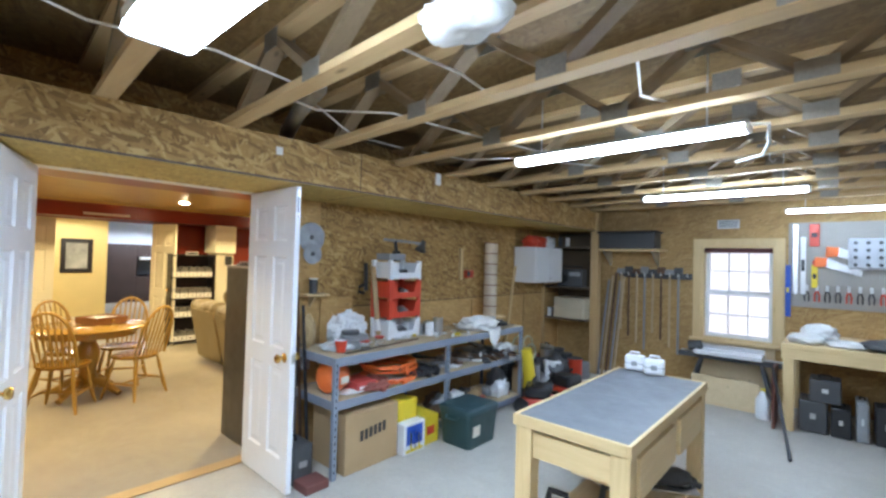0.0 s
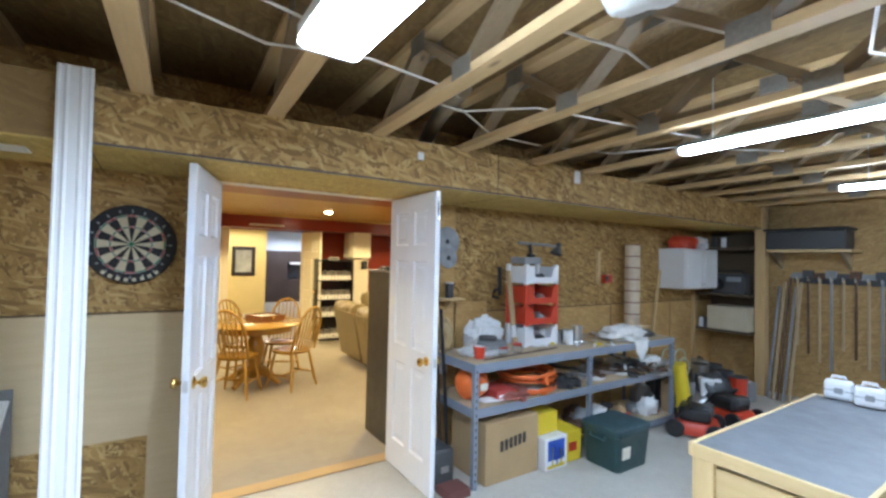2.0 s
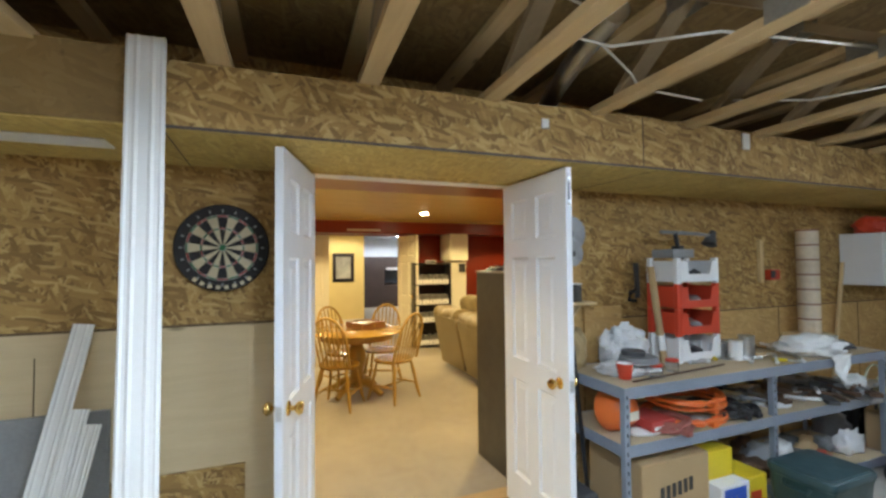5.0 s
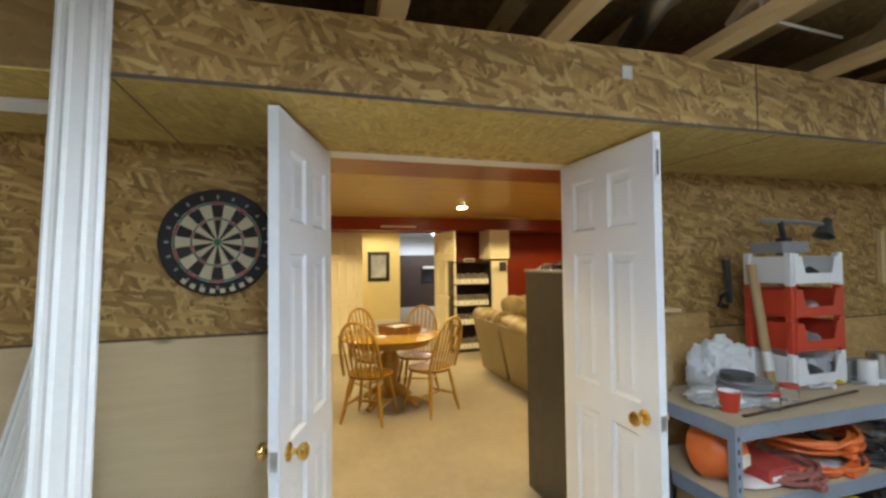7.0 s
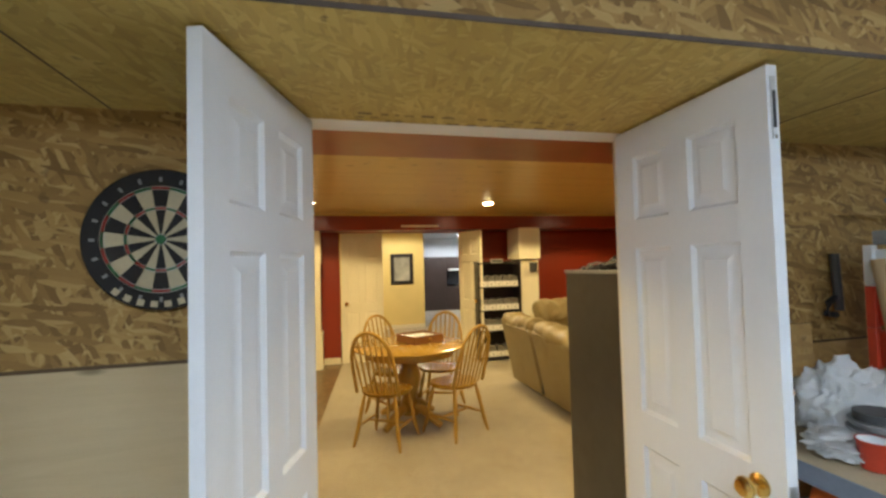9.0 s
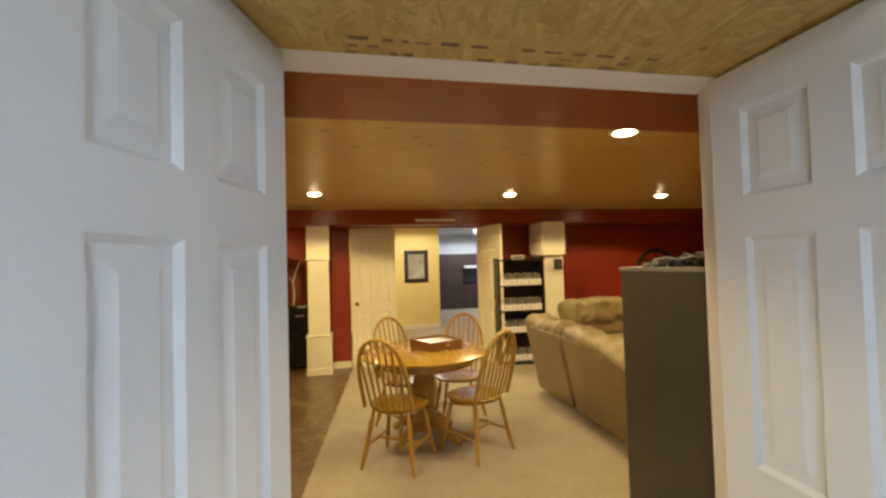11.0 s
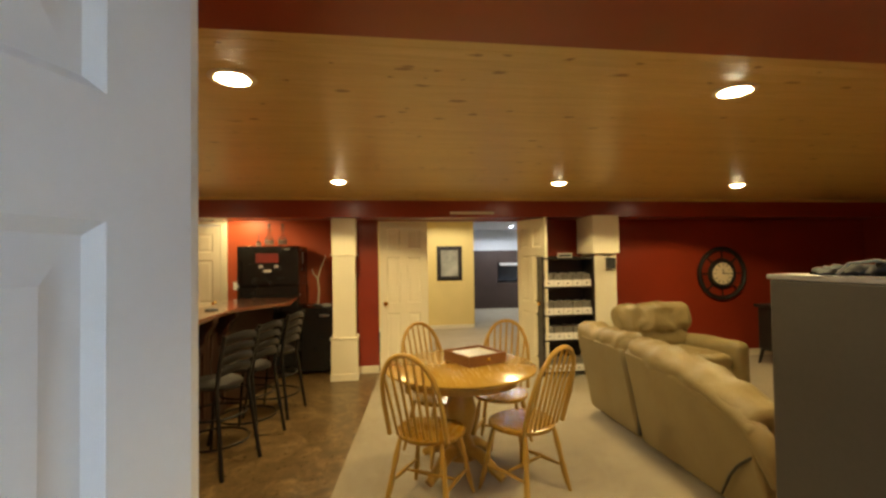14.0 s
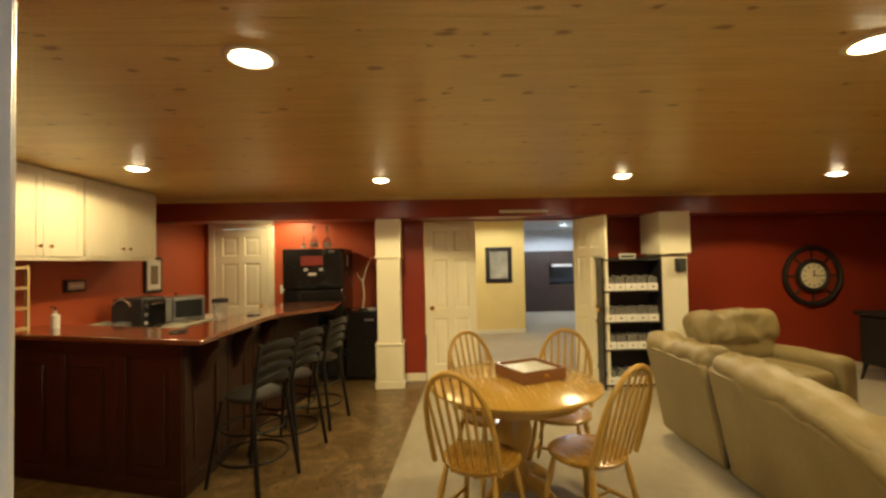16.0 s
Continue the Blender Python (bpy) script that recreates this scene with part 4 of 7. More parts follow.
part("top_shelf", G().box((0, 2.24, 1.40), (0.5, 3.2, 1.78)), DKBROWN, mc, bevel=0.004)
part("back_panel", G().box((0, 2.24, 0.78), (0.04, 3.2, 1.40)), BLACK, mc)
tv = thing("television", "black flat television in a dark cabinet", "television", at=(-15.9, 4.42, 0.80))
part("screen", G().box((0, 0, 0.05), (0.05, 0.8, 0.5)), plain("tv_glass", (0.03, 0.035, 0.045), 0.15), tv, bevel=0.006)
part("stand", G().box((-0.05, 0.25, 0), (0.1, 0.55, 0.05)), BLACK, tv)
spk = thing("sound_bar", "white sound bar above a television", "speaker", at=(-15.6, 4.40, 1.315))
part("body", G().box((0, 0, 0), (0.1, 0.6, 0.08)), BOXW, spk, bevel=0.01)
hl = thing("downlight", "small round ceiling light, lit", "downlight", "recessed downlights", (-14.4, 4.45, 2.45))
part("trim_ring", G().lathe([(0.07, 0.0), (0.1, 0.0), (0.09, -0.01), (0.07, -0.01)], seg=24), TRIMW, hl)
part("bulb", G().lathe([(0, -0.02), (0.07, -0.006), (0.07, 0), (0, 0)], seg=20), LENS, hl)
spot("downlight_glow", (-14.4, 4.45, 2.42), 150, (0.85, 0.92, 1.0), 170, 0.2)
spot("downlight_glow", (-10.4, 2.2, 2.42), 130, (1.0, 0.88, 0.66), 170, 0.2)
hl2 = thing("downlight", "small round hall ceiling light, lit", "downlight", "recessed downlights", (-10.4, 2.2, 2.45))
part("bulb", G().lathe([(0, -0.02), (0.07, -0.006), (0.07, 0), (0, 0)], seg=20), DISC, hl2)

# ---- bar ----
# front wood far darker than the top: shading on the bar front is in the colour
CHERRY = grain_wood("shaded_cherry", (0.019, 0.0055, 0.0026), (0.034, 0.010, 0.0045), 0.36, "z", 0.35, False, 0.12)
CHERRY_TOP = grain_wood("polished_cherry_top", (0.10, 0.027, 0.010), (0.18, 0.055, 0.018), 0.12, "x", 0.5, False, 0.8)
bar = thing("bar_counter", "dark cherry wood home bar, front toned darker for shade, polished top", "bar")
TOP = [(-5.40, -0.60), (-5.92, -2.40), (-6.45, -2.40), (-5.98, -1.02), (-7.75, -1.0), (-8.15, -0.95), (-8.17, -0.27), (-7.40, -0.20), (-6.90, -0.58), (-6.60, -0.62)]
part("bar_top", G().prism(TOP, "z", 1.035, 1.075), CHERRY_TOP, bar, bevel=0.012)
BODY = [(-5.56, -0.80), (-6.02, -2.40), (-6.40, -2.40), (-5.95, -0.98), (-7.75, -0.96), (-8.10, -0.90), (-8.12, -0.55), (-7.6, -0.62), (-7.1, -0.80)]
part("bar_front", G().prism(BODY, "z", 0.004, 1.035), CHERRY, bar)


def along(a, b, u, v, z0, z1, d0, d1):
    """A raised block on the face from a to b, between shares u and v of its length, standing d0 to d1 proud."""
    a, b = Vector((*a, 0)), Vector((*b, 0))
    d = (b - a).normalized()
    n = Vector((d.y, -d.x, 0))
    p, q = a.lerp(b, u), a.lerp(b, v)
    ps = [p + n * d0, q + n * d0, q + n * d1, p + n * d1]
    return G().ring([[(w.x, w.y, z0) for w in ps], [(w.x, w.y, z1) for w in ps]])


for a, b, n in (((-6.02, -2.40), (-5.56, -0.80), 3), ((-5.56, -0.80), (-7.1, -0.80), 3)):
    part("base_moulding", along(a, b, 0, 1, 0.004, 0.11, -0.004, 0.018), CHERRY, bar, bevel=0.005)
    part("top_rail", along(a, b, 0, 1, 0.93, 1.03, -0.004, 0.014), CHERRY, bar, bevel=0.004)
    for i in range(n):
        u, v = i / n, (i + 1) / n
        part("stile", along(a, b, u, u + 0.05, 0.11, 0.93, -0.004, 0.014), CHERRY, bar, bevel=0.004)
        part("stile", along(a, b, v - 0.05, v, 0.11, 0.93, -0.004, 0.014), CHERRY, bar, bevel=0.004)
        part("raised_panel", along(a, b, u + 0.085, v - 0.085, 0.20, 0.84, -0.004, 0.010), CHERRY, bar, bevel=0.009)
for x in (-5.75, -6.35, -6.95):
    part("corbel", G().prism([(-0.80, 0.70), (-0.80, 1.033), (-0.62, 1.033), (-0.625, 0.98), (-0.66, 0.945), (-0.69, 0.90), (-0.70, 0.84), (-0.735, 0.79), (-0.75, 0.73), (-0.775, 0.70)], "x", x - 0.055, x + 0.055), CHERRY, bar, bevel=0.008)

DARKMETAL = plain("dark_metal", (0.022, 0.021, 0.022), 0.38, 0.7, var=0.2)
SEATM = plain("black_seat_vinyl", (0.016, 0.013, 0.011), 0.6, var=0.3)


def stool():
    """A ladder-back bar stool; the sitter looks along -y."""
    s = thing("bar_stool", "dark metal ladder-back bar stool with black seat", "stool", "stools at the bar")
    part("seat", G().lathe([(0, 0.60), (0.17, 0.60), (0.19, 0.615), (0.19, 0.635), (0.165, 0.652), (0, 0.656)], seg=28), SEATM, s)
    for sx in (-1, 1):
        part("back_post", G().tube([(0.205 * sx, 0.23, 0), (0.165 * sx, 0.15, 0.60), (0.175 * sx, 0.19, 0.82), (0.18 * sx, 0.235, 1.01)], 0.016, 9), DARKMETAL, s)
        part("front_leg", G().tube([(0.205 * sx, -0.23, 0), (0.15 * sx, -0.14, 0.60)], 0.0125, 9), DARKMETAL, s)
    for i in range(4):
        z = 0.735 + 0.078 * i
        y = 0.175 + (z - 0.735) * 0.22
        part("back_slat", G().tube([(-0.17, y, z + 0.0), (-0.085, y + 0.02, z + 0.018), (0, y + 0.028, z + 0.024), (0.085, y + 0.02, z + 0.018), (0.17, y, z)], 0.008, 8, flat=3.6), DARKMETAL, s)
    for z, r in ((0.20, 0.212), (0.40, 0.195)):
        part("foot_ring", G().tube([(r * 1.1 * math.cos(a), r * 1.1 * math.sin(a), z) for a in [2 * math.pi * i / 28 for i in range(29)]], 0.009, 8), DARKMETAL, s)
    return s


so = stool()
for i, (x, y, a) in enumerate(((-5.78, -0.42, -22), (-6.30, -0.34, -18), (-6.95, -0.26, -14))):
    m = pose(x, y, 0.003, 0, 0, a)
    if i == 0:
        so.matrix_basis = m
    else:
        copy_thing(so, m)

# back counter and wall cabinets
def shaker(parent, x0, x1, z0, z1, y, material, knob=None):
    d = part("door", G().box((x0, y, z0), (x1, y + 0.018, z1)), material, parent, bevel=0.002)
    for lo, hi in (((x0, y + 0.0175, z0), (x0 + 0.06, y + 0.026, z1)), ((x1 - 0.06, y + 0.0175, z0), (x1, y + 0.026, z1)), ((x0 + 0.06, y + 0.0175, z0), (x1 - 0.06, y + 0.026, z0 + 0.06)), ((x0 + 0.06, y + 0.0175, z1 - 0.06), (x1 - 0.06, y + 0.026, z1))):
        part("rail", G().box(lo, hi), material, d, bevel=0.002)
    if knob:
        part("knob", G().lathe([(0, 0), (0.008, 0), (0.007, 0.012), (0.015, 0.02), (0.012, 0.028), (0, 0.03)], m=Matrix.Translation((knob, y + 0.026, z0 + 0.08)) @ Matrix.Rotation(radians(-90), 4, "X"), seg=14), BRASS, d)


for x0, x1 in ((-7.42, -6.42), (-6.41, -5.61), (-5.60, -4.8)):
    u = thing("wall_cabinet", "cream painted two-door wall cabinet", "cabinet", "cabinets above the bar sink")
    part("body", G().box((x0, -2.45, 1.63), (x1, -2.125, CEI - 0.004)), CREAM, u, bevel=0.002)
    mx = (x0 + x1) / 2
    shaker(u, x0 + 0.01, mx - 0.002, 1.645, CEI - 0.02, -2.125, CREAM, mx - 0.05)
    shaker(u, mx + 0.002, x1 - 0.01, 1.645, CEI - 0.02, -2.125, CREAM, mx + 0.05)
    part("light_rail", G().box((x0, -2.12, 1.61), (x1, -2.105, 1.63)), CREAM, u, bevel=0.003)
for x0, x1 in ((-8.5, -7.6), (-7.59, -6.75)):
    u = thing("base_cabinet", "dark base cabinet below the back counter", "cabinet", "cabinets below the counter")
    part("body", G().box((x0, -2.45, 0.08), (x1, -1.90, 0.865)), CREAM, u, bevel=0.002)
    part("plinth", G().box((x0, -2.40, 0.004), (x1, -1.96, 0.08)), BLACK, u)
    shaker(u, x0 + 0.01, (x0 + x1) / 2 - 0.002, 0.10, 0.85, -1.90, CREAM, (x0 + x1) / 2 - 0.05)
    shaker(u, (x0 + x1) / 2 + 0.002, x1 - 0.01, 0.10, 0.85, -1.90, CREAM, (x0 + x1) / 2 + 0.05)
COUNTER = plain("pale_laminate", (0.62, 0.57, 0.47), 0.3, var=0.1, grain=120)
ct = thing("worktop", "pale laminate worktop with a low backsplash", "worktop")
part("slab", G().box((-8.55, -2.45, 0.867), (-6.5, -1.87, 0.905)), COUNTER, ct, bevel=0.006)
part("backsplash", G().box((-8.55, -2.45, 0.906), (-6.5, -2.428, 1.0)), COUNTER, ct, bevel=0.004)
fa = thing("bar_faucet", "curved chrome bar faucet on the worktop", "faucet", at=(-7.0, -2.28, 0.906))
part("spout", G().tube([(0, 0, 0), (0, 0, 0.26), (0, 0.03, 0.31), (0, 0.10, 0.33), (0, 0.16, 0.29), (0, 0.17, 0.25)], 0.011, 10), CHROME, fa)
part("base", G().lathe([(0, 0), (0.03, 0), (0.028, 0.02), (0.014, 0.03), (0, 0.03)]), CHROME, fa)
part("lever", G().tube([(0.02, 0, 0.03), (0.09, 0.02, 0.06)], 0.007, 8), CHROME, fa)
GLASS = N("clear_glass").done((0.95, 0.96, 0.95), 0.03, Transmission_Weight=0.9, IOR=1.45)
for i in range(7):
    g = thing("tumbler", "clear glass tumbler on the pale worktop", "glass", "glasses by the sink", (-6.62 - 0.075 * i, -2.16 + 0.03 * (i % 2), 0.906))
    part("body", G().lathe([(0, 0), (0.03, 0), (0.034, 0.11), (0.032, 0.11), (0.028, 0.008), (0, 0.008)], seg=16), GLASS, g)
FRONTGLOSS = plain("dark_oven_glass", (0.012, 0.012, 0.013), 0.08, bump=0.0)
cm = thing("toaster_oven", "black boxy countertop oven on the pale worktop", "oven", at=(-7.20, -2.14, 0.906))
part("body", G().box((-0.19, -0.15, 0.015), (0.19, 0.15, 0.33)), BLACK, cm, bevel=0.018)
part("door", G().box((-0.175, 0.15, 0.04), (0.10, 0.162, 0.29)), FRONTGLOSS, cm, bevel=0.004)
part("handle", G().tube([(-0.15, 0.162, 0.26), (-0.14, 0.19, 0.27), (0.065, 0.19, 0.27), (0.075, 0.162, 0.26)], 0.007, 8), CHROME, cm)
for i in range(3):
    part("knob", G().lathe([(0, 0), (0.018, 0), (0.016, 0.018), (0, 0.02)], m=Matrix.Translation((0.145, 0.15, 0.08 + 0.085 * i)) @ Matrix.Rotation(radians(-90), 4, "X"), seg=16), STEEL, cm)
for sx in (-1, 1):
    part("foot", G().box((sx * 0.16 - 0.02, -0.12, 0), (sx * 0.16 + 0.02, 0.12, 0.016)), BLACK, cm)
mw = thing("microwave_oven", "steel and black microwave oven on the worktop", "microwave", at=(-7.84, -2.12, 0.906), turn=-38)
part("body", G().box((-0.24, -0.17, 0.012), (0.24, 0.16, 0.29)), STEEL, mw, bevel=0.008)
part("door", G().box((-0.235, 0.16, 0.02), (0.12, 0.178, 0.282)), STEEL, mw, bevel=0.004)
part("window", G().box((-0.20, 0.178, 0.055), (0.085, 0.181, 0.25)), BLACK, mw)
part("keypad", G().box((0.13, 0.16, 0.03), (0.232, 0.174, 0.28)), plain("grey_keypad", (0.25, 0.25, 0.24), 0.4), mw)
part("handle", G().tube([(0.10, 0.18, 0.05), (0.10, 0.205, 0.07), (0.10, 0.205, 0.23), (0.10, 0.18, 0.25)], 0.007, 8), CHROME, mw)
for sx in (-1, 1):
    part("foot", G().box((sx * 0.2 - 0.02, -0.1, 0), (sx * 0.2 + 0.02, 0.1, 0.012)), BLACK, mw)
pt = thing("pitcher", "clear plastic pitcher with dark lid on the bar", "pitcher", at=(-6.35, -0.92, 1.0765))
part("body", G().lathe([(0, 0), (0.05, 0), (0.062, 0.16), (0.059, 0.16), (0.047, 0.006), (0, 0.006)], seg=20), GLASS, pt)
part("lid", G().lathe([(0, 0.16), (0.066, 0.16), (0.066, 0.185), (0.05, 0.195), (0, 0.195)], seg=20), BLACK, pt)
part("handle", G().tube([(0.055, 0, 0.14), (0.11, 0, 0.13), (0.11, 0, 0.05), (0.055, 0, 0.03)], 0.008, 8), GLASS, pt)
for x, y, r in ((-5.78, -0.95, 0.06), (-6.75, -0.80, 0.06)):
    a = thing("coaster", "round black coaster on a polished bar top", "coaster", "coasters on the bar", (x, y, 1.0765))
    part("disc", G().lathe([(0, 0), (r, 0), (r, 0.008), (r * 0.85, 0.012), (0, 0.010)], seg=24), BLACK, a)
BOTTLE = plain("dark_bottle_glass", (0.03, 0.022, 0.012), 0.08, var=0.2, bump=0.0)
LABEL = plain("paper_label", (0.66, 0.62, 0.52), 0.6)
for i, (x, y, s) in enumerate(((-7.62, -2.30, 1.0), (-7.72, -2.33, 0.9), (-7.56, -2.36, 0.85), (-8.12, -2.30, 0.8), (-8.2, -2.34, 0.95))):
    b = thing("bottle", "dark glass bottle with a pale label", "bottle", "bottles on the worktop", (x, y, 0.906))
    part("glass", G().lathe([(0, 0), (0.036, 0), (0.038, 0.17 * s), (0.034, 0.21 * s), (0.014, 0.26 * s), (0.0135, 0.32 * s), (0, 0.325 * s)], seg=18), BOTTLE, b)
    part("label", G().lathe([(0.0375, 0.05 * s), (0.0392, 0.05 * s), (0.0392, 0.13 * s), (0.0375, 0.13 * s)], seg=18), LABEL, b)
wr = thing("wine_rack", "light wood wine rack holding three bottles", "wine rack", at=(-5.9, -2.24, 1.0765))
for sx in (-0.02, 0.36):
    for sy in (-0.1, 0.1):
        part("post", G().box((sx - 0.012, sy - 0.012, 0), (sx + 0.012, sy + 0.012, 0.50)), STUD_Z, wr, bevel=0.002)
for i in range(4):
    for sy in (-0.1, 0.1):
        part("rail", G().box((-0.02, sy - 0.01, 0.02 + 0.15 * i), (0.36, sy + 0.01, 0.045 + 0.15 * i)), STUD, wr, bevel=0.002)
for i in range(3):
    b = thing("bottle", "dark wine bottle lying in a rack", "bottle", "bottles in the rack", (-5.9, -2.24, 1.0765 + 0.085 + 0.15 * i))
    part("glass", G().lathe([(0, 0), (0.037, 0), (0.038, 0.19), (0.015, 0.25), (0.014, 0.31), (0, 0.312)], m=Matrix.Translation((0.02, 0, 0)) @ Matrix.Rotation(radians(90), 4, "Y"), seg=16), BOTTLE, b)
sg = thing("wall_sign", "small dark framed sign with pale lettering", "sign", at=(-6.75, -2.449, 1.33))
part("frame", G().box((-0.12, 0, 0), (0.12, 0.02, 0.11)), BLACKWOOD, sg, bevel=0.004)
part("plate", G().box((-0.095, 0.02, 0.02), (0.095, 0.023, 0.09)), plain("pink_sign", (0.55, 0.32, 0.26), 0.5), sg)
part("lettering", G().box((-0.07, 0.023, 0.045), (0.07, 0.0245, 0.065)), LABEL, sg)
pf = thing("picture_frame", "dark framed picture with white mat behind bottles", "picture", at=(-7.9, -2.449, 1.24))
part("frame", G().box((-0.16, 0, 0), (0.16, 0.025, 0.42)), BLACKWOOD, pf, bevel=0.004)
part("mat", G().box((-0.125, 0.025, 0.035), (0.125, 0.028, 0.385)), BOXW, pf)
part("print", G().box((-0.07, 0.028, 0.10), (0.07, 0.030, 0.32)), plain("brown_print", (0.20, 0.14, 0.09), 0.6, var=0.5, grain=20), pf)
sb = thing("soap_dispenser", "white soap dispenser by the bar sink", "dispenser", at=(-6.12, -2.10, 1.0765))
part("bottle", G().lathe([(0, 0), (0.03, 0), (0.03, 0.10), (0.012, 0.12), (0.012, 0.14), (0, 0.14)], seg=16), BOXW, sb)
part("pump", G().tube([(0, 0, 0.14), (0, 0, 0.17), (0.04, 0, 0.17)], 0.006, 8), BLACK, sb)

# fridges
FR = plain("black_fridge_enamel", (0.012, 0.012, 0.013), 0.22, var=0.15, bump=0.05)
f = thing("refrigerator", "tall black refrigerator with a red magnet panel", "refrigerator", at=(0, 0, 0.003))
part("body", G().box((-9.12, -1.08, 0.02), (-8.46, -0.29, 1.74)), FR, f, bevel=0.01)
d = part("freezer_door", G().box((-8.458, -1.08, 1.22), (-8.40, -0.29, 1.74)), FR, f, bevel=0.012)
part("handle", G().box((-8.40, -1.05, 1.25), (-8.365, -1.02, 1.55)), FR, d, bevel=0.006)
d2 = part("fridge_door", G().box((-8.458, -1.08, 0.06), (-8.40, -0.29, 1.20)), FR, f, bevel=0.012)
part("handle", G().box((-8.40, -1.05, 0.75), (-8.365, -1.02, 1.17)), FR, d2, bevel=0.006)
part("red_panel", G().box((-8.40, -0.84, 1.52), (-8.394, -0.55, 1.645)), plain("red_sticker", (0.38, 0.03, 0.02), 0.4), d)
for y, z, w in ((-0.80, 1.45, 0.05), (-0.60, 1.45, 0.05), (-0.74, 1.39, 0.10)):
    part("magnet", G().box((-8.40, y, z), (-8.393, y + w, z + 0.035)), BOXW, d, bevel=0.002)
part("magnet", G().box((-8.40, -0.48, 1.69), (-8.393, -0.40, 1.71)), BOXW, d)
part("paper_note", G().box((-8.75, -0.29, 1.50), (-8.69, -0.287, 1.66)), BOXW, f)
m = thing("mini_fridge", "small black fridge beside a cream column", "refrigerator", at=(0, 0, 0.003))
part("body", G().box((-9.05, -0.27, 0.02), (-8.47, 0.16, 0.90)), FR, m, bevel=0.008)
d = part("door", G().box((-8.468, -0.27, 0.04), (-8.42, 0.16, 0.90)), FR, m, bevel=0.012)
part("badge", G().box((-8.42, -0.02, 0.78), (-8.416, 0.10, 0.80)), STEEL, d)
for i, (y, s) in enumerate(((-0.86, 0.55), (-0.72, 1.0), (-0.54, 1.0))):
    b = thing("glass_decanter", "clear glass decanter with white label on a fridge", "decanter", "decanters on the fridge", (-8.62, y, 1.7435))
    part("body", G().lathe([(0, 0), (0.05 * s, 0), (0.055 * s, 0.10 * s), (0.02 * s, 0.16 * s), (0.018 * s, 0.22 * s), (0.035 * s, 0.25 * s), (0.012 * s, 0.28 * s), (0.03 * s, 0.31 * s), (0, 0.33 * s)], seg=18), GLASS, b)
    part("label", G().lathe([(0.054 * s, 0.03 * s), (0.0565 * s, 0.03 * s), (0.0575 * s, 0.085 * s), (0.054 * s, 0.085 * s)], seg=18), BOXW, b)
an = thing("antler_ornament", "pale forked antler ornament on a mini fridge", "ornament", at=(-8.7, -0.08, 0.9035))
part("base", G().lathe([(0, 0), (0.07, 0), (0.07, 0.02), (0, 0.025)]), BLACKWOOD, an)
BONE = plain("bone", (0.62, 0.55, 0.40), 0.5)
part("antler", G().tube([(0, 0, 0.02), (0, 0.02, 0.2), (0, 0.0, 0.38), (0, 0.05, 0.55), (0, 0.12, 0.72)], [0.016, 0.014, 0.012, 0.009, 0.004], 8), BONE, an)
part("tine", G().tube([(0, 0.0, 0.38), (0, -0.06, 0.46), (0, -0.08, 0.52)], [0.011, 0.008, 0.003], 8), BONE, an)
tr2 = thing("tray", "small white and red dish on a mini fridge", "dish", at=(-8.58, 0.06, 0.9035))
part("dish", G().lathe([(0, 0), (0.05, 0), (0.07, 0.03), (0.066, 0.03), (0.046, 0.006), (0, 0.006)], seg=20), BOXW, tr2)
lsw = thing("light_switch", "white light switch plate on a red wall", "switch", at=(-9.148, -1.36, 1.12))
part("plate", G().box((0, 0, 0), (0.006, 0.075, 0.12)), TRIMW, lsw, bevel=0.002)
part("toggle", G().box((0.006, 0.03, 0.05), (0.016, 0.045, 0.075)), TRIMW, lsw, bevel=0.002)

# ---- workshop: centre bench ----
BENCHPAINT = plain("slate_blue_bench_top", (0.165, 0.175, 0.19), 0.42, var=0.15, grain=40)
PINE_Z = grain_wood("pale_pine_upright", (0.60, 0.43, 0.20), (0.76, 0.58, 0.31), 0.55, "z")
PINE_Y = grain_wood("pale_pine_long", (0.60, 0.43, 0.20), (0.76, 0.58, 0.31), 0.5, "y")
PINE_X = grain_wood("pale_pine_cross", (0.60, 0.43, 0.20), (0.76, 0.58, 0.31), 0.5, "x")
wb = thing("work_table", "pine work table with slate grey top and drawers", "work table", at=(-0.285, 3.065, 0))
w, l = 0.302, 0.752
part("tabletop", G().box((-w + 0.02, -l + 0.02, 0.755), (w - 0.02, l - 0.02, 0.788)), BENCHPAINT, wb)
for sx in (-1, 1):
    part("edge_strip", G().box((sx * w - 0.02 * (sx > 0), -l, 0.735), (sx * w + 0.02 * (sx < 0), l, 0.792)), PINE_Y, wb, bevel=0.003)
    part("apron", G().box((sx * (w - 0.045) - 0.012, -l + 0.1, 0.62), (sx * (w - 0.045) + 0.012, l - 0.1, 0.735)), PINE_Y, wb, bevel=0.002)
for sy in (-1, 1):
    part("edge_strip", G().box((-w + 0.02, sy * l - 0.02 * (sy > 0), 0.735), (w - 0.02, sy * l + 0.02 * (sy < 0), 0.792)), PINE_X, wb, bevel=0.003)
    part("apron", G().box((-w + 0.1, sy * (l - 0.05) - 0.012, 0.58), (w - 0.1, sy * (l - 0.05) + 0.012, 0.71)), PINE_X, wb, bevel=0.002)
    for sx in (-1, 1):
        part("leg", G().box((sx * (w - 0.055) - 0.045, sy * (l - 0.06) - 0.045, 0.001), (sx * (w - 0.055) + 0.045, sy * (l - 0.06) + 0.045, 0.735)), PINE_Z, wb, bevel=0.004)
part("lower_shelf", G().box((-w + 0.03, -l + 0.04, 0.14), (w - 0.03, l - 0.04, 0.16)), PLY, wb, bevel=0.002)
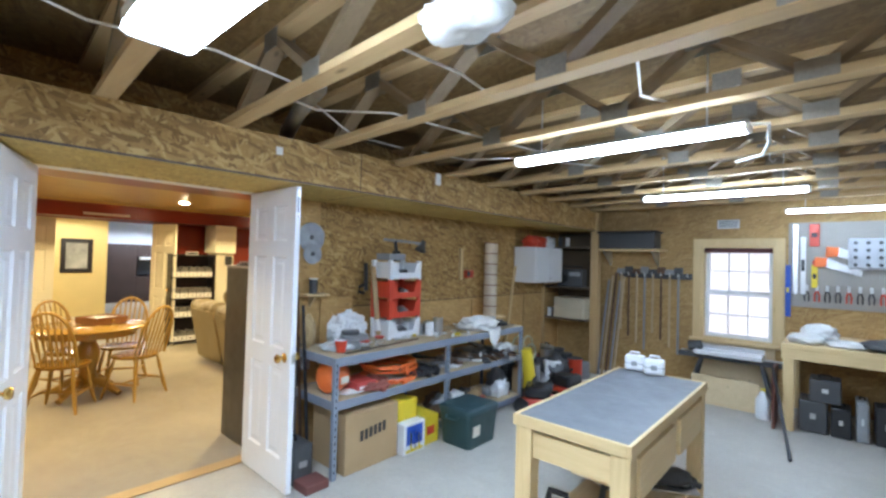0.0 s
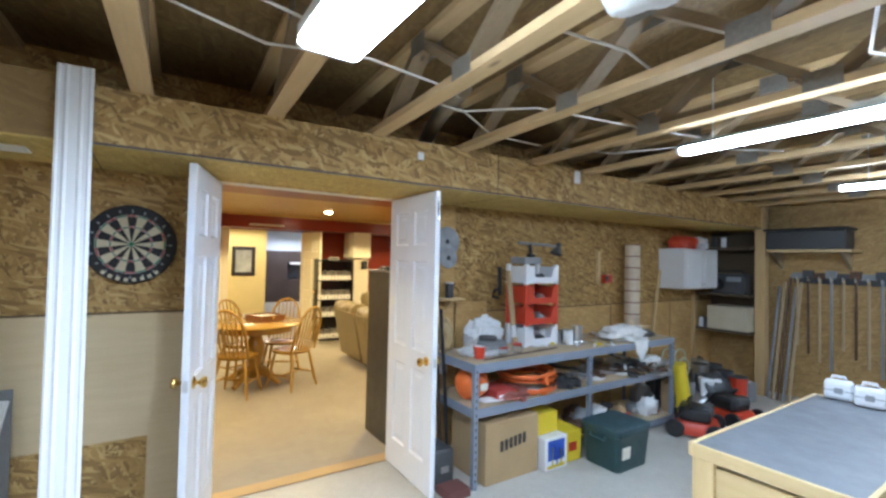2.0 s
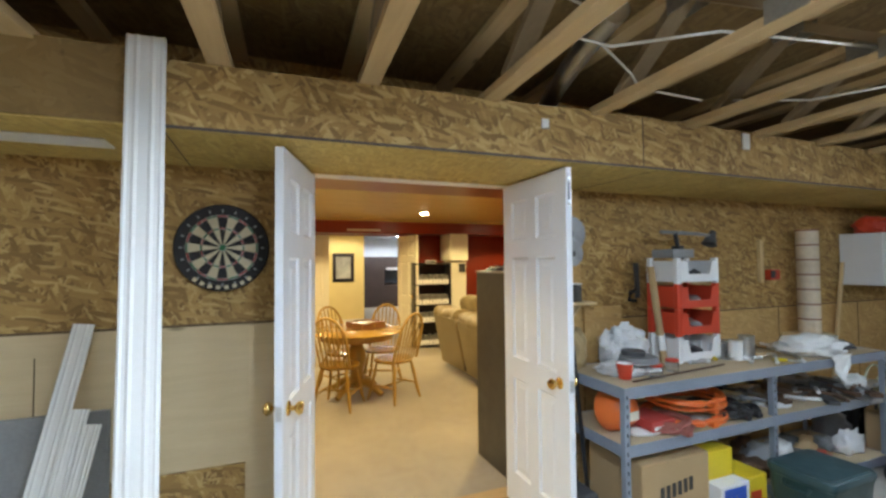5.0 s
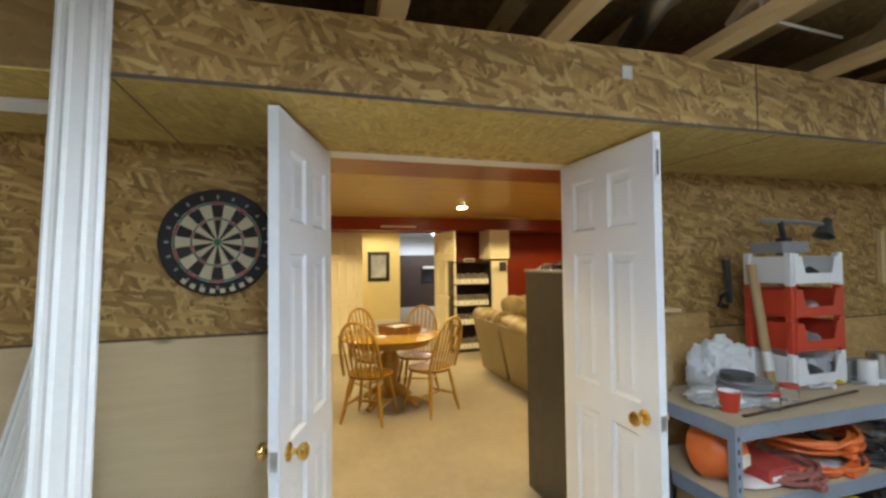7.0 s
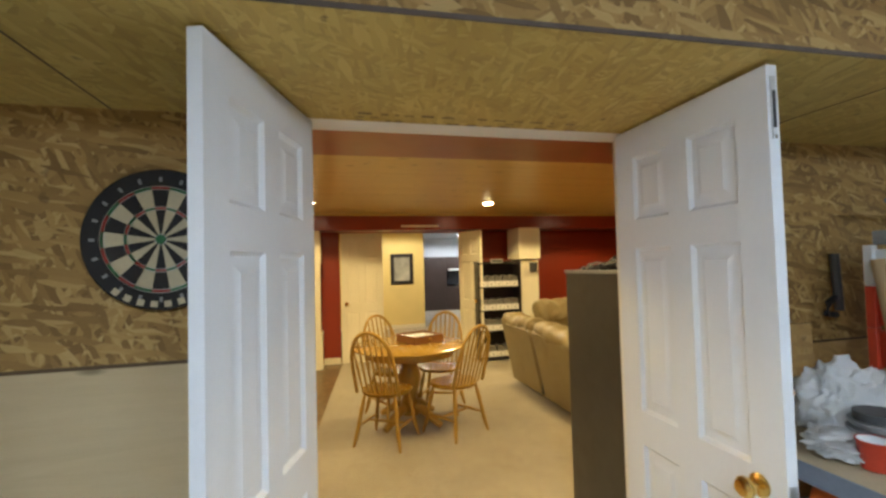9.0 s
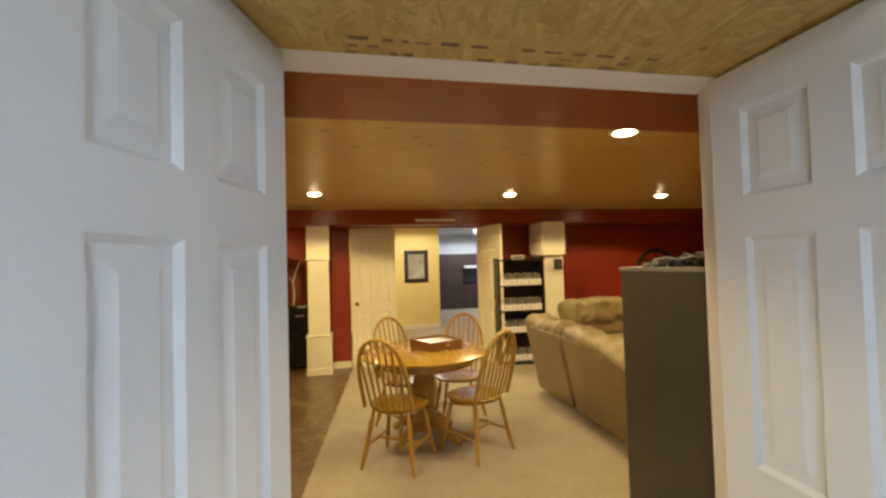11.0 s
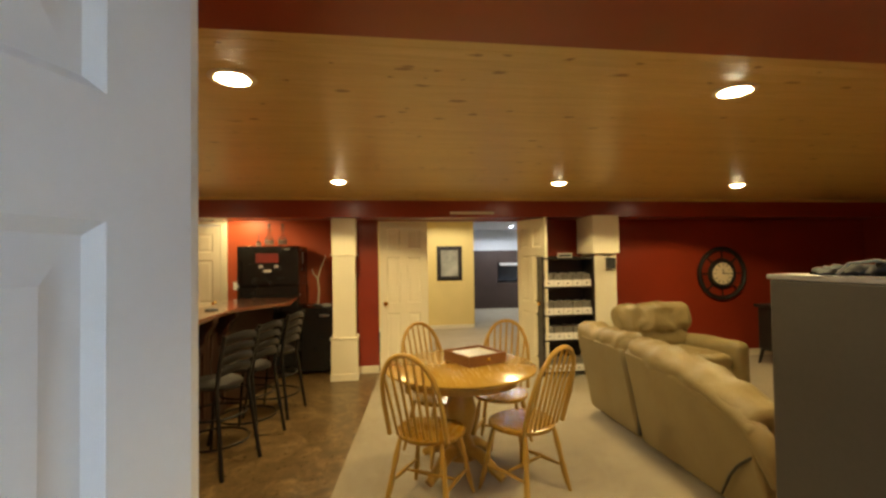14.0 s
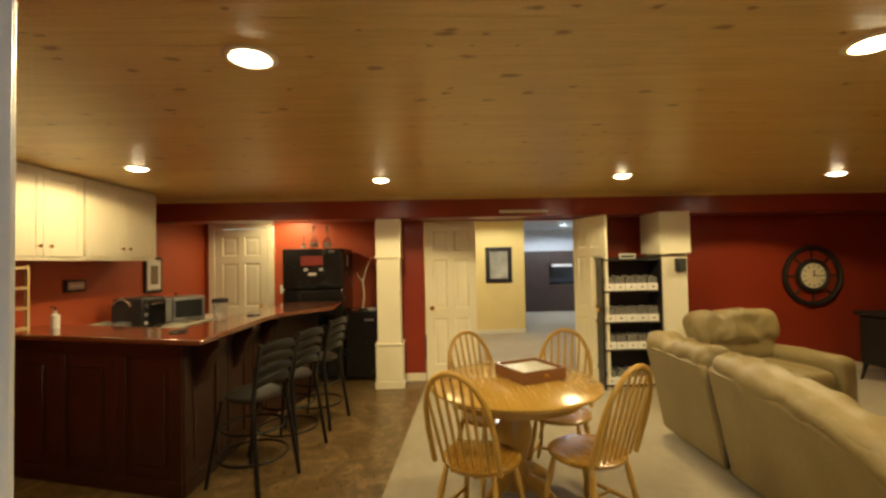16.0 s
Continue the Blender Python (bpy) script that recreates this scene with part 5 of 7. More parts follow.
for y0, y1 in ((-0.62, -0.02), (0.08, 0.60)):
    d = part("drawer", G().box((w - 0.028, y0, 0.50), (w - 0.004, y1, 0.70)), PINE_Y, wb, bevel=0.003)
    part("drawer_box", G().box((-0.05, y0 + 0.03, 0.51), (w - 0.028, y1 - 0.03, 0.69)), PLY, wb)


def blob(name, at, size, material, label, category, seed, rough=0.5, freq=2.2, group="", flat=True, sub=4):
    """A soft crumpled heap that lies on what is under it."""
    bm = bmesh.new()
    bmesh.ops.create_icosphere(bm, subdivisions=sub, radius=1)
    for v in bm.verts:
        n1 = noise.noise(v.co * freq + Vector((seed * 3.1, seed, 0)))
        n2 = noise.noise(v.co * freq * 3.1 + Vector((0, seed * 2.3, seed)))
        s = 1 + rough * (0.6 * n1 + 0.35 * n2)
        p = Vector((v.co.x * size[0] * s, v.co.y * size[1] * s, (v.co.z * s + 0.72) * size[2] / 1.72))
        if flat:
            p.z = max(0.0, p.z)
        v.co = Vector(at) + p
    me = bpy.data.meshes.new(name)
    bm.to_mesh(me)
    bm.free()
    me.materials.append(material)
    me.shade_smooth()
    return tagged(new(name, me), label, category, group)


def coil(name, at, r, n, wire, material, label, group="", squash=1.0, seed=1, tilt=0):
    """Loops of cable lying on one another."""
    rnd = random.Random(seed)
    pts = []
    for i in range(n * 18):
        a = 2 * math.pi * i / 18
        k = i // 18
        rr = r * (1 + 0.12 * math.sin(k * 2.3 + seed))
        pts.append((rr * math.cos(a) + 0.02 * math.sin(k * 1.7), squash * rr * math.sin(a) + 0.015 * math.cos(k * 2.1), wire + (k % max(1, n // 2)) * wire * 1.2 + 0.012 * math.sin(a * 2 + k) ** 2))
    c = thing(name, label, "cable", group, at)
    m = Matrix.Rotation(radians(tilt), 4, "X")
    part("cable_loop", G().tube(pts, wire, 7, m), material, c)
    part("plug", G().box((r * 0.9, -0.02, 0.0), (r * 0.9 + 0.06, 0.02, 0.03)), material, c, bevel=0.006)
    return c


def tin(at, r, h, body, lid, label, category="can", group="cans on the shelf"):
    t = thing("tin_can", label, category, group, at)
    part("body", G().lathe([(0, 0), (r, 0), (r, h), (0, h)], seg=20), body, t)
    part("rim", G().lathe([(r * 0.85, h), (r * 1.03, h - 0.002), (r * 1.03, h + 0.006), (r * 0.85, h + 0.006)], seg=20), lid, t)
    part("lid", G().lathe([(0, h), (r * 0.86, h), (r * 0.86, h + 0.004), (0, h + 0.004)], seg=20), lid, t)
    return t


def crate(name, lo, hi, material, label, category="box", flaps=True, group="", mark=None):
    """A carton with folded flaps and tape."""
    c = thing(name, label, category, group, (lo[0], lo[1], lo[2]))
    dx, dy, dz = (h - a for a, h in zip(lo, hi))
    part("body", G().box((0, 0, 0), (dx, dy, dz)), material, c, bevel=0.004)
    if flaps:
        part("flap", G().box((0.002, 0.002, dz), (dx * 0.495, dy - 0.002, dz + 0.004)), material, c)
        part("flap", G().box((dx * 0.505, 0.002, dz), (dx - 0.002, dy - 0.002, dz + 0.004)), material, c)
    if mark:
        for (y0, y1, z0, z1, mm) in mark:
            part("print", G().box((dx, dy * y0, dz * z0), (dx + 0.0015, dy * y1, dz * z1)), mm, c)
    return c


CARD = plain("brown_cardboard", (0.42, 0.29, 0.15), 0.8, var=0.1, grain=120)
YELLOWP = plain("yellow_plastic", (0.72, 0.55, 0.03), 0.45, var=0.1)
ORANGEP = plain("orange_plastic", (0.75, 0.16, 0.03), 0.4, var=0.1)
REDP = plain("red_plastic", (0.55, 0.055, 0.025), 0.35, var=0.12)
WHITEP = plain("white_plastic", (0.74, 0.75, 0.76), 0.4, var=0.06)
GREYP = plain("grey_plastic", (0.26, 0.27, 0.28), 0.5, var=0.2)
DKGREY = plain("dark_grey_plastic", (0.06, 0.062, 0.065), 0.5, var=0.3)
GREENP = plain("dark_green_tote", (0.022, 0.060, 0.062), 0.4, var=0.15)
BLUEP = plain("blue_plastic", (0.03, 0.09, 0.42), 0.4, var=0.15)
RAG = plain("white_cloth", (0.70, 0.70, 0.68), 0.85, var=0.12, grain=25, bump=0.4)
RUST = plain("rusty_steel", (0.14, 0.085, 0.055), 0.6, 0.5, var=0.5, grain=20)
BAGM = N("thin_white_bag").done((0.80, 0.81, 0.82), 0.35, Transmission_Weight=0.25, IOR=1.2)
PART_BOARD = plain("particle_board", (0.50, 0.40, 0.26), 0.8, var=0.15, grain=140)

for x, y in ((-0.46, 3.80), (-0.31, 3.76)):
    t = thing("tool_case", "pale grey plastic tool case with handle on a bench", "tool case", "cases on the work table", (x, y, 0.793), 12)
    t.scale = (0.68, 0.8, 0.85)
    part("shell", G().box((-0.10, -0.06, 0), (0.10, 0.06, 0.13)), WHITEP, t, bevel=0.025, seg=3)
    part("seam", G().box((-0.101, -0.061, 0.062), (0.101, 0.061, 0.068)), GREYP, t)
    part("handle", G().tube([(-0.05, 0, 0.125), (-0.045, 0, 0.155), (0.045, 0, 0.155), (0.05, 0, 0.125)], 0.011, 8), WHITEP, t)
    part("latch", G().box((-0.03, -0.066, 0.045), (0.03, -0.06, 0.085)), GREYP, t, bevel=0.003)
for x, y, a, s in ((-0.36, 2.55, 10, 1.0), (-0.20, 2.85, 60, 1.1), (-0.38, 3.2, -20, 0.9), (-0.12, 3.45, 30, 1.0)):
    t = thing("power_tool", "black corded power tool on a lower shelf", "power tool", "tools under the table", (x, y, 0.161), a)
    part("motor", G().tube([(-0.14 * s, 0, 0.07), (0.05 * s, 0, 0.075), (0.12 * s, 0, 0.075)], [0.055 * s, 0.06 * s, 0.035 * s], 14), DKGREY, t)
    part("grip", G().tube([(-0.02, 0, 0.12 * s), (-0.03, 0, 0.19 * s), (-0.12 * s, 0, 0.19 * s), (-0.14 * s, 0, 0.10 * s)], 0.018, 8), BLACK, t)
    part("base_plate", G().box((-0.12 * s, -0.07, 0), (0.16 * s, 0.07, 0.012)), STEEL, t, bevel=0.003)
coil("cable_coil", (-0.14, 3.58, 0.161), 0.13, 5, 0.006, BLACK, "black power cable coiled on a lower shelf", seed=4)

# ---- workshop: steel shelving with its load ----
SX0, SX1, SY0, SY1 = -2.52, -1.965, 2.17, 4.68
su = thing("steel_shelving", "grey steel shelving with particle board decks", "shelving", at=(0, 0, 0.001))
for x in (SX0, SX1 - 0.035):
    for y in (SY0, 3.385, SY1 - 0.035):
        p = part("post", G().prism([(0, 0), (0.035, 0), (0.035, 0.004), (0.004, 0.004), (0.004, 0.035), (0, 0.035)] if x == SX0 else [(0, 0), (0.035, 0), (0.035, 0.035), (0.031, 0.035), (0.031, 0.004), (0, 0.004)], "z", 0, 0.86, Matrix.Translation((x, y, 0))), GREYSTEEL, su)
        if x != SX0:
            g = G()
            for i in range(16):
                g.box((x + 0.0352, y + 0.012, 0.05 + i * 0.05), (x + 0.0358, y + 0.022, 0.07 + i * 0.05))
            part("slot_row", g, BLACK, p)
for z in (0.10, 0.55, 0.86):
    ya = 3.39 if z < 0.2 else SY0
    part("deck", G().box((SX0 + 0.004, ya + 0.004, z - 0.012), (SX1 - 0.006, SY1 - 0.004, z)), PART_BOARD, su)
    for x in (SX0, SX1 - 0.004):
        part("beam", G().box((x - 0.001, ya + 0.03, z - 0.062), (x + 0.005, SY1 - 0.03, z + 0.002)), GREYSTEEL, su, bevel=0.0015)
    for y in (ya, SY1 - 0.004):
        part("end_beam", G().box((SX0 + 0.03, y - 0.001, z - 0.062), (SX1 - 0.03, y + 0.005, z + 0.002)), GREYSTEEL, su, bevel=0.0015)
T, MID, LOW = 0.8645, 0.5545, 0.1045

# stacked bins
for i, (z, mt, col) in enumerate(((0.0, WHITEP, "white"), (0.175, REDP, "red"), (0.35, REDP, "red"), (0.525, WHITEP, "white"))):
    b = thing("stacking_bin", col + " plastic stacking bin with open front", "storage bin", "stacked bins", (-2.38, 3.115, T + z))
    wx, wy, h = 0.13, 0.178, 0.155
    for sy in (-1, 1):
        part("side", G().box((-wx, sy * wy - 0.004, 0.02), (wx, sy * wy + 0.004, h)), mt, b, bevel=0.002)
        for sx in (-1, 1):
            part("corner_post", G().box((sx * (wx - 0.018) - 0.018, sy * wy - 0.022, 0), (sx * (wx - 0.018) + 0.018, sy * wy + 0.012, 0.174)), mt, b, bevel=0.004)
    part("floor_panel", G().box((-wx, -wy, 0.012), (wx, wy, 0.022)), mt, b)
    part("back", G().box((-wx - 0.004, -wy, 0.02), (-wx + 0.004, wy, h)), mt, b)
    part("front_lip", G().prism([(-wy, 0.02), (wy, 0.02), (wy, h), (wy * 0.7, h), (wy * 0.55, 0.065), (-wy * 0.55, 0.065), (-wy * 0.7, h), (-wy, h)], "x", wx - 0.004, wx + 0.004), mt, b)
    for k in range(4):
        blob("hand_tool", (-2.38 + 0.06 * ((k * 7) % 3 - 1), 3.115 - 0.114 + 0.076 * k, T + z + 0.0225), (0.05, 0.035, 0.07), (GREYP, STEEL, DKGREY)[(k + i) % 3], "assorted grey hand tool in a plastic bin", "tool", k + i * 5, 0.6, 3, "tools in the bins", sub=2)
blob("plastic_bag", (-2.38, 2.57, T), (0.12, 0.17, 0.255), BAGM, "crumpled white plastic bag of parts", "plastic bag", 3, 0.5, 3.0, sub=5)
blob("plastic_bag", (-2.22, 2.44, T), (0.13, 0.20, 0.07), BAGM, "flattened clear plastic bag on a shelf", "plastic bag", 7, 0.4, 3.6, sub=5)
for i, (r, x, y) in enumerate(((0.115, -2.17, 2.48), (0.105, -2.17, 2.49), (0.11, -2.175, 2.485), (0.07, -2.19, 2.46))):
    d = thing("sanding_disc", "grey sanding disc in a stack", "sanding disc", "stack of discs", (x, y, T + 0.075 + 0.012 * i))
    part("disc", G().lathe([(0.012, 0), (r, 0), (r, 0.008 + 0.02 * (i == 3)), (0.012, 0.008 + 0.02 * (i == 3))], seg=32), GREYP if i != 3 else DKGREY, d)
cup = thing("plastic_cup", "red plastic party cup with white inside", "cup", at=(-2.12, 2.325, T))
part("body", G().lathe([(0, 0), (0.036, 0), (0.047, 0.085), (0.049, 0.085), (0.049, 0.089), (0.045, 0.089), (0.035, 0.004), (0, 0.004)], seg=28), REDP, cup)
part("lining", G().lathe([(0.0345, 0.006), (0.0448, 0.088), (0.0440, 0.088), (0.0335, 0.006)], seg=28), WHITEP, cup)
for i, (x, y) in enumerate(((-2.08, 2.52), (-2.14, 2.72))):
    jar = thing("screw_jar", "clear jar of screws with a red lid", "jar", "jars on the shelf", (x, y, T))
    part("glass", G().lathe([(0, 0), (0.038, 0), (0.04, 0.05), (0.034, 0.06), (0, 0.06)], seg=20), GLASS, jar)
    part("lid", G().lathe([(0, 0.06), (0.038, 0.06), (0.038, 0.075), (0, 0.077)], seg=20), REDP, jar)
rod = thing("steel_rod", "long dark flat steel bar lying on a shelf", "bar", at=(-2.03, 2.30, T))
part("bar", G().tube([(0, 0, 0.006), (-0.09, 0.85, 0.006)], 0.011, 6, flat=0.45), RUST, rod)
ct2 = thing("cardboard_tube", "brown cardboard tube with white band, leaning", "tube", at=(-2.40, 2.86, T))
part("tube", G().tube([(0.05, 0.03, 0.0), (-0.02, 0.0, 0.64)], 0.024, 18), CARD, ct2)
part("band", G().tube([(0.0418, 0.0265, 0.075), (0.0309, 0.0218, 0.175)], 0.0252, 18), WHITEP, ct2)
dr = thing("hand_plane", "black hand tool hanging on the strand board wall", "hand tool", at=(-2.66, 2.97, 1.25))
part("body", G().tube([(0, 0, 0.28), (0.01, 0.0, 0.02)], 0.032, 8, flat=0.6), DKGREY, dr)
part("handle", G().tube([(0.01, -0.02, 0.08), (0.03, -0.09, 0.06), (0.02, -0.09, 0.01), (0.01, -0.02, 0.0)], 0.014, 8), BLACK, dr)
lamp = thing("clamp_lamp", "black swing-arm work lamp clamped on the bins", "lamp", at=(-2.46, 3.17, T + 0.69))
part("clamp", G().box((-0.03, -0.03, 0), (0.03, 0.03, 0.10)), BLACK, lamp, bevel=0.006)
part("lower_arm", G().tube([(0, 0, 0.09), (-0.02, 0.0, 0.20)], 0.016, 8), BLACK, lamp)
part("upper_arm", G().tube([(-0.02, -0.14, 0.20), (-0.01, 0.22, 0.19), (0.0, 0.36, 0.175)], 0.013, 8), GREYP, lamp)
part("shade", G().lathe([(0.022, 0.0), (0.03, 0.04), (0.055, 0.11), (0.050, 0.11), (0.026, 0.04), (0.018, 0.004)], m=Matrix.Translation((0.0, 0.37, 0.21)) @ Matrix.Rotation(radians(155), 4, "X")), DKGREY, lamp)
bx = crate("tool_box_pack", (-2.50, 2.96, T + 0.70), (-2.32, 3.16, T + 0.76), GREYP, "flat grey blister pack lying on the bins", "package", False)
rnd = random.Random(11)
mats = (WHITEP, STEEL, YELLOWP, GREYP, WHITEP, DKGREY, CARD)
for i, (x, y) in enumerate(((-2.42, 3.27), (-2.30, 3.33), (-2.44, 3.40), (-2.32, 3.46), (-2.2, 3.38), (-2.42, 3.56), (-2.30, 3.60), (-2.46, 3.70), (-2.22, 3.52))):
    tin((x, y, T), 0.028 + 0.022 * rnd.random(), 0.05 + 0.10 * rnd.random(), mats[i % 7], STEEL, "small tin or jar among the clutter")
for i in range(32):
    x, y = -2.45 + 0.45 * rnd.random(), 2.95 + 1.65 * rnd.random()
    s = 0.6 + 0.6 * rnd.random()
    h = thing("hand_tool", "worn steel hand tool lying on a shelf", "hand tool", "tools on the shelf", (x, y, T), 360 * rnd.random())
    part("handle", G().tube([(0, 0, 0.014), (0.12 * s, 0, 0.014)], 0.012, 7), mats[i % 7], h)
    part("blade", G().box((-0.12 * s, -0.012, 0.006), (0, 0.012, 0.018)), STEEL, h, bevel=0.002)
blob("rag", (-2.12, 4.05, T), (0.17, 0.24, 0.14), RAG, "crumpled white cloth hanging over a shelf edge", "cloth", 5, 0.45, 2.4)
g = G()
rows = []
for i in range(9):
    u = i / 8
    half = 0.13 * (1 - u) + 0.006
    rows.append([(SX1 + 0.012 + 0.012 * math.sin(j * 1.3 + i), 4.10 + half * (2 * j / 8 - 1), T + 0.02 - 0.20 * u) for j in range(9)])
ob = part("cloth_corner", G().ring(rows, closed=False, caps=False), RAG, None)
mod = ob.modifiers.new("thick", "SOLIDIFY")
mod.thickness = 0.004
tagged(ob, "corner of a white cloth hanging off a shelf", "cloth")
tin((-2.08, 4.22, T), 0.045, 0.12, WHITEP, STEEL, "white paint can on a steel shelf")
blob("work_gloves", (-2.2, 4.45, T), (0.13, 0.15, 0.06), DKGREY, "dark crumpled work gloves on a shelf", "gloves", 9, 0.7, 3)

# middle deck
bk2 = thing("hard_hat", "orange plastic bucket hat with a white label", "hat", at=(-2.18, 2.30, MID), turn=10)
part("shell", G().lathe([(0.118, 0), (0.12, 0.01), (0.112, 0.09), (0.085, 0.15), (0.04, 0.175), (0, 0.18)], m=Matrix.Translation((0, 0, 0.12)) @ Matrix.Rotation(radians(72), 4, "Y") @ Matrix.Translation((0, 0, -0.05))), ORANGEP, bk2)
part("label", G().box((0.128, -0.04, 0.09), (0.132, 0.04, 0.14)), LABEL, bk2)
for i, (x, y, r, z) in enumerate(((-2.2, 2.86, 0.20, 0), (-2.22, 2.92, 0.18, 0.06), (-2.2, 2.88, 0.19, 0.11))):
    coil("extension_cord", (x, y, MID + z), r, 7, 0.0085, ORANGEP, "orange extension cord coiled on a shelf", "orange cords", 1.25, i + 2)
coil("rope_coil", (-2.07, 2.60, MID), 0.10, 8, 0.010, plain("dull_red_cable", (0.28, 0.09, 0.07), 0.6), "dull red hose coiled on a shelf", "", 1.2, 8)
crate("parts_pack", (-2.25, 2.42, MID), (-2.02, 2.60, MID + 0.075), plain("red_card_pack", (0.45, 0.06, 0.05), 0.5), "red and white cardboard pack on a shelf", "package", False, "", [(0.1, 0.9, 0.35, 0.6, WHITEP)])
for i, (x, y, r, z) in enumerate(((-2.12, 3.16, 0.11, 0), (-2.25, 3.22, 0.13, 0.0), (-2.1, 3.27, 0.08, 0.0))):
    coil("cable_coil", (x, y, MID + z), r, 6, 0.009, BLACK, "black power cable coiled on a shelf", "black cables", 1.2, i + 12)
for i in range(44):
    x, y = -2.42 + 0.42 * rnd.random(), 3.40 + 1.18 * rnd.random()
    m3 = (GREYP, RUST, DKGREY, STEEL, RUST, WHITEP)[i % 6]
    s = 0.7 + 0.8 * rnd.random()
    h = thing("hand_tool", "old hand tool in a heap on a shelf", "hand tool", "heap of tools", (x, y, MID + 0.015 * (i % 4)), 360 * rnd.random())
    part("handle", G().tube([(0, 0, 0.016), (0.13 * s, 0.01, 0.02)], 0.014, 7), m3, h)
    part("head", G().box((-0.14 * s, -0.03 * s, 0.0), (0, 0.03 * s, 0.028)), (STEEL, RUST, DKGREY)[i % 3], h, bevel=0.005)
blob("rag", (-2.1, 4.5, MID), (0.1, 0.12, 0.12), RAG, "dirty white rag on a shelf", "cloth", 15, 0.6)

for i, (x, y, a, b2) in enumerate(((-2.08, 2.44, 0.07, 0.14), (-2.10, 2.80, 0.09, 0.16), (-2.14, 3.25, 0.09, 0.10), (-2.12, 3.62, 0.10, 0.13), (-2.13, 4.05, 0.11, 0.15), (-2.10, 4.40, 0.10, 0.12))):
    blob("paper_sheet", (x, y, MID), (a, b2, 0.022), WHITEP if i % 2 else RAG, "crumpled white sheet under things on a shelf", "paper", 90 + i, 0.5, 2.6, "sheets on the shelf", sub=3)

# under the shelving
INK = plain("dark_print_ink", (0.04, 0.035, 0.03), 0.7)
letters = [(0.26 + 0.085 * i, 0.26 + 0.085 * i + 0.06, 0.50 + 0.012 * i, 0.68 + 0.012 * i, INK) for i in range(6)]
crate("carton", (-2.38, 2.275, 0.001), (-1.962, 2.785, 0.43), CARD, "large brown cardboard carton with dark print", "carton", True, "", letters)
crate("yellow_pack", (-2.30, 2.80, 0.001), (-2.0, 3.04, 0.40), YELLOWP, "yellow cardboard box under the shelving", "box", False)
bb = crate("manual_box", (-1.995, 2.80, 0.001), (-1.90, 3.04, 0.245), WHITEP, "white box with blue and yellow print", "box", False, "", [(0.12, 0.88, 0.30, 0.92, BLUEP), (0.1, 0.9, 0.06, 0.16, YELLOWP), (0.30, 0.38, 0.1, 0.7, YELLOWP), (0.5, 0.58, 0.1, 0.75, GREYP), (0.68, 0.76, 0.1, 0.6, YELLOWP)])
crate("yellow_pack", (-2.2, 3.06, 0.001), (-1.93, 3.245, 0.235), YELLOWP, "yellow cardboard box with red print", "box", True, "", [(0.2, 0.7, 0.35, 0.65, REDP)])
to = thing("storage_tote", "dark green plastic tote with lid and label", "storage tote", at=(-1.75, 3.44, 0.001))
to.scale = (0.88, 0.86, 0.86)
rows = []
for z, s in ((0, 0.86), (0.02, 0.88), (0.31, 0.98), (0.315, 1.0), (0.335, 1.0)):
    rows.append([(p[0] * s, p[1] * s, z) for p in rounded(-0.20, -0.25, 0.20, 0.25, 0.05)])
part("tub", G().ring(rows), GREENP, to)
rows = []
for z, s in ((0.336, 1.03), (0.372, 1.03), (0.378, 1.0), (0.372, 0.93), (0.385, 0.9), (0.392, 0.5)):
    rows.append([(p[0] * s, p[1] * s, z) for p in rounded(-0.20, -0.25, 0.20, 0.25, 0.05)])
part("lid", G().ring(rows), plain("green_tote_lid", (0.035, 0.075, 0.085), 0.4, var=0.15), to)
for sy in (-1, 1):
    part("handle", G().tube([(-0.08, sy * 0.255, 0.30), (-0.07, sy * 0.28, 0.27), (0.07, sy * 0.28, 0.27), (0.08, sy * 0.255, 0.30)], 0.012, 8), GREENP, to)
part("label", G().box((0.180, -0.18, 0.13), (0.188, -0.07, 0.23), Matrix.Rotation(radians(3), 4, "Y")), LABEL, to)
for i in range(14):
    x, y = -2.35 + 0.3 * rnd.random(), 3.45 + 1.1 * rnd.random()
    blob("scrap", (x, y, LOW), (0.05 + 0.08 * rnd.random(), 0.06 + 0.09 * rnd.random(), 0.05 + 0.12 * rnd.random()), (RUST, REDP, DKGREY, GREYP, WHITEP, CARD)[i % 6], "assorted scrap and tools on the bottom shelf", "clutter", i + 30, 0.7, 3, "clutter on the bottom shelf", sub=3)

# ---- beside the door ----
DULLSTEEL = plain("dull_steel", (0.30, 0.31, 0.32), 0.45, 0.8, var=0.35, grain=12)
st2 = slab("wall_strip", (DX, 2.25, 0.0), (DX + 0.04, 2.46, 2.05), OSB_PALE, "narrow plywood strip beside the door")
for i, (y, z, r) in enumerate(((2.375, 1.74, 0.13), (2.385, 1.60, 0.09))):
    sbld = thing("cutting_disc", "round toothed steel cutting disc hung on a strip", "cutting disc", "hung discs", (DX + 0.045 + 0.008 * i, y, z))
    prof = []
    for j in range(64):
        rr = r if j % 2 else r * 0.94
        prof.append((rr * math.cos(2 * math.pi * j / 64), rr * math.sin(2 * math.pi * j / 64)))
    part("blade", G().prism(prof, "x", 0, 0.003), DULLSTEEL, sbld)
    part("hub", G().lathe([(0, 0), (0.02, 0), (0.02, 0.006), (0, 0.006)], m=Matrix.Rotation(radians(90), 4, "Y")), DKGREY, sbld)
sh2 = thing("small_shelf", "little wooden wall shelf beside the door", "shelf", at=(DX + 0.04, 2.27, 1.25))
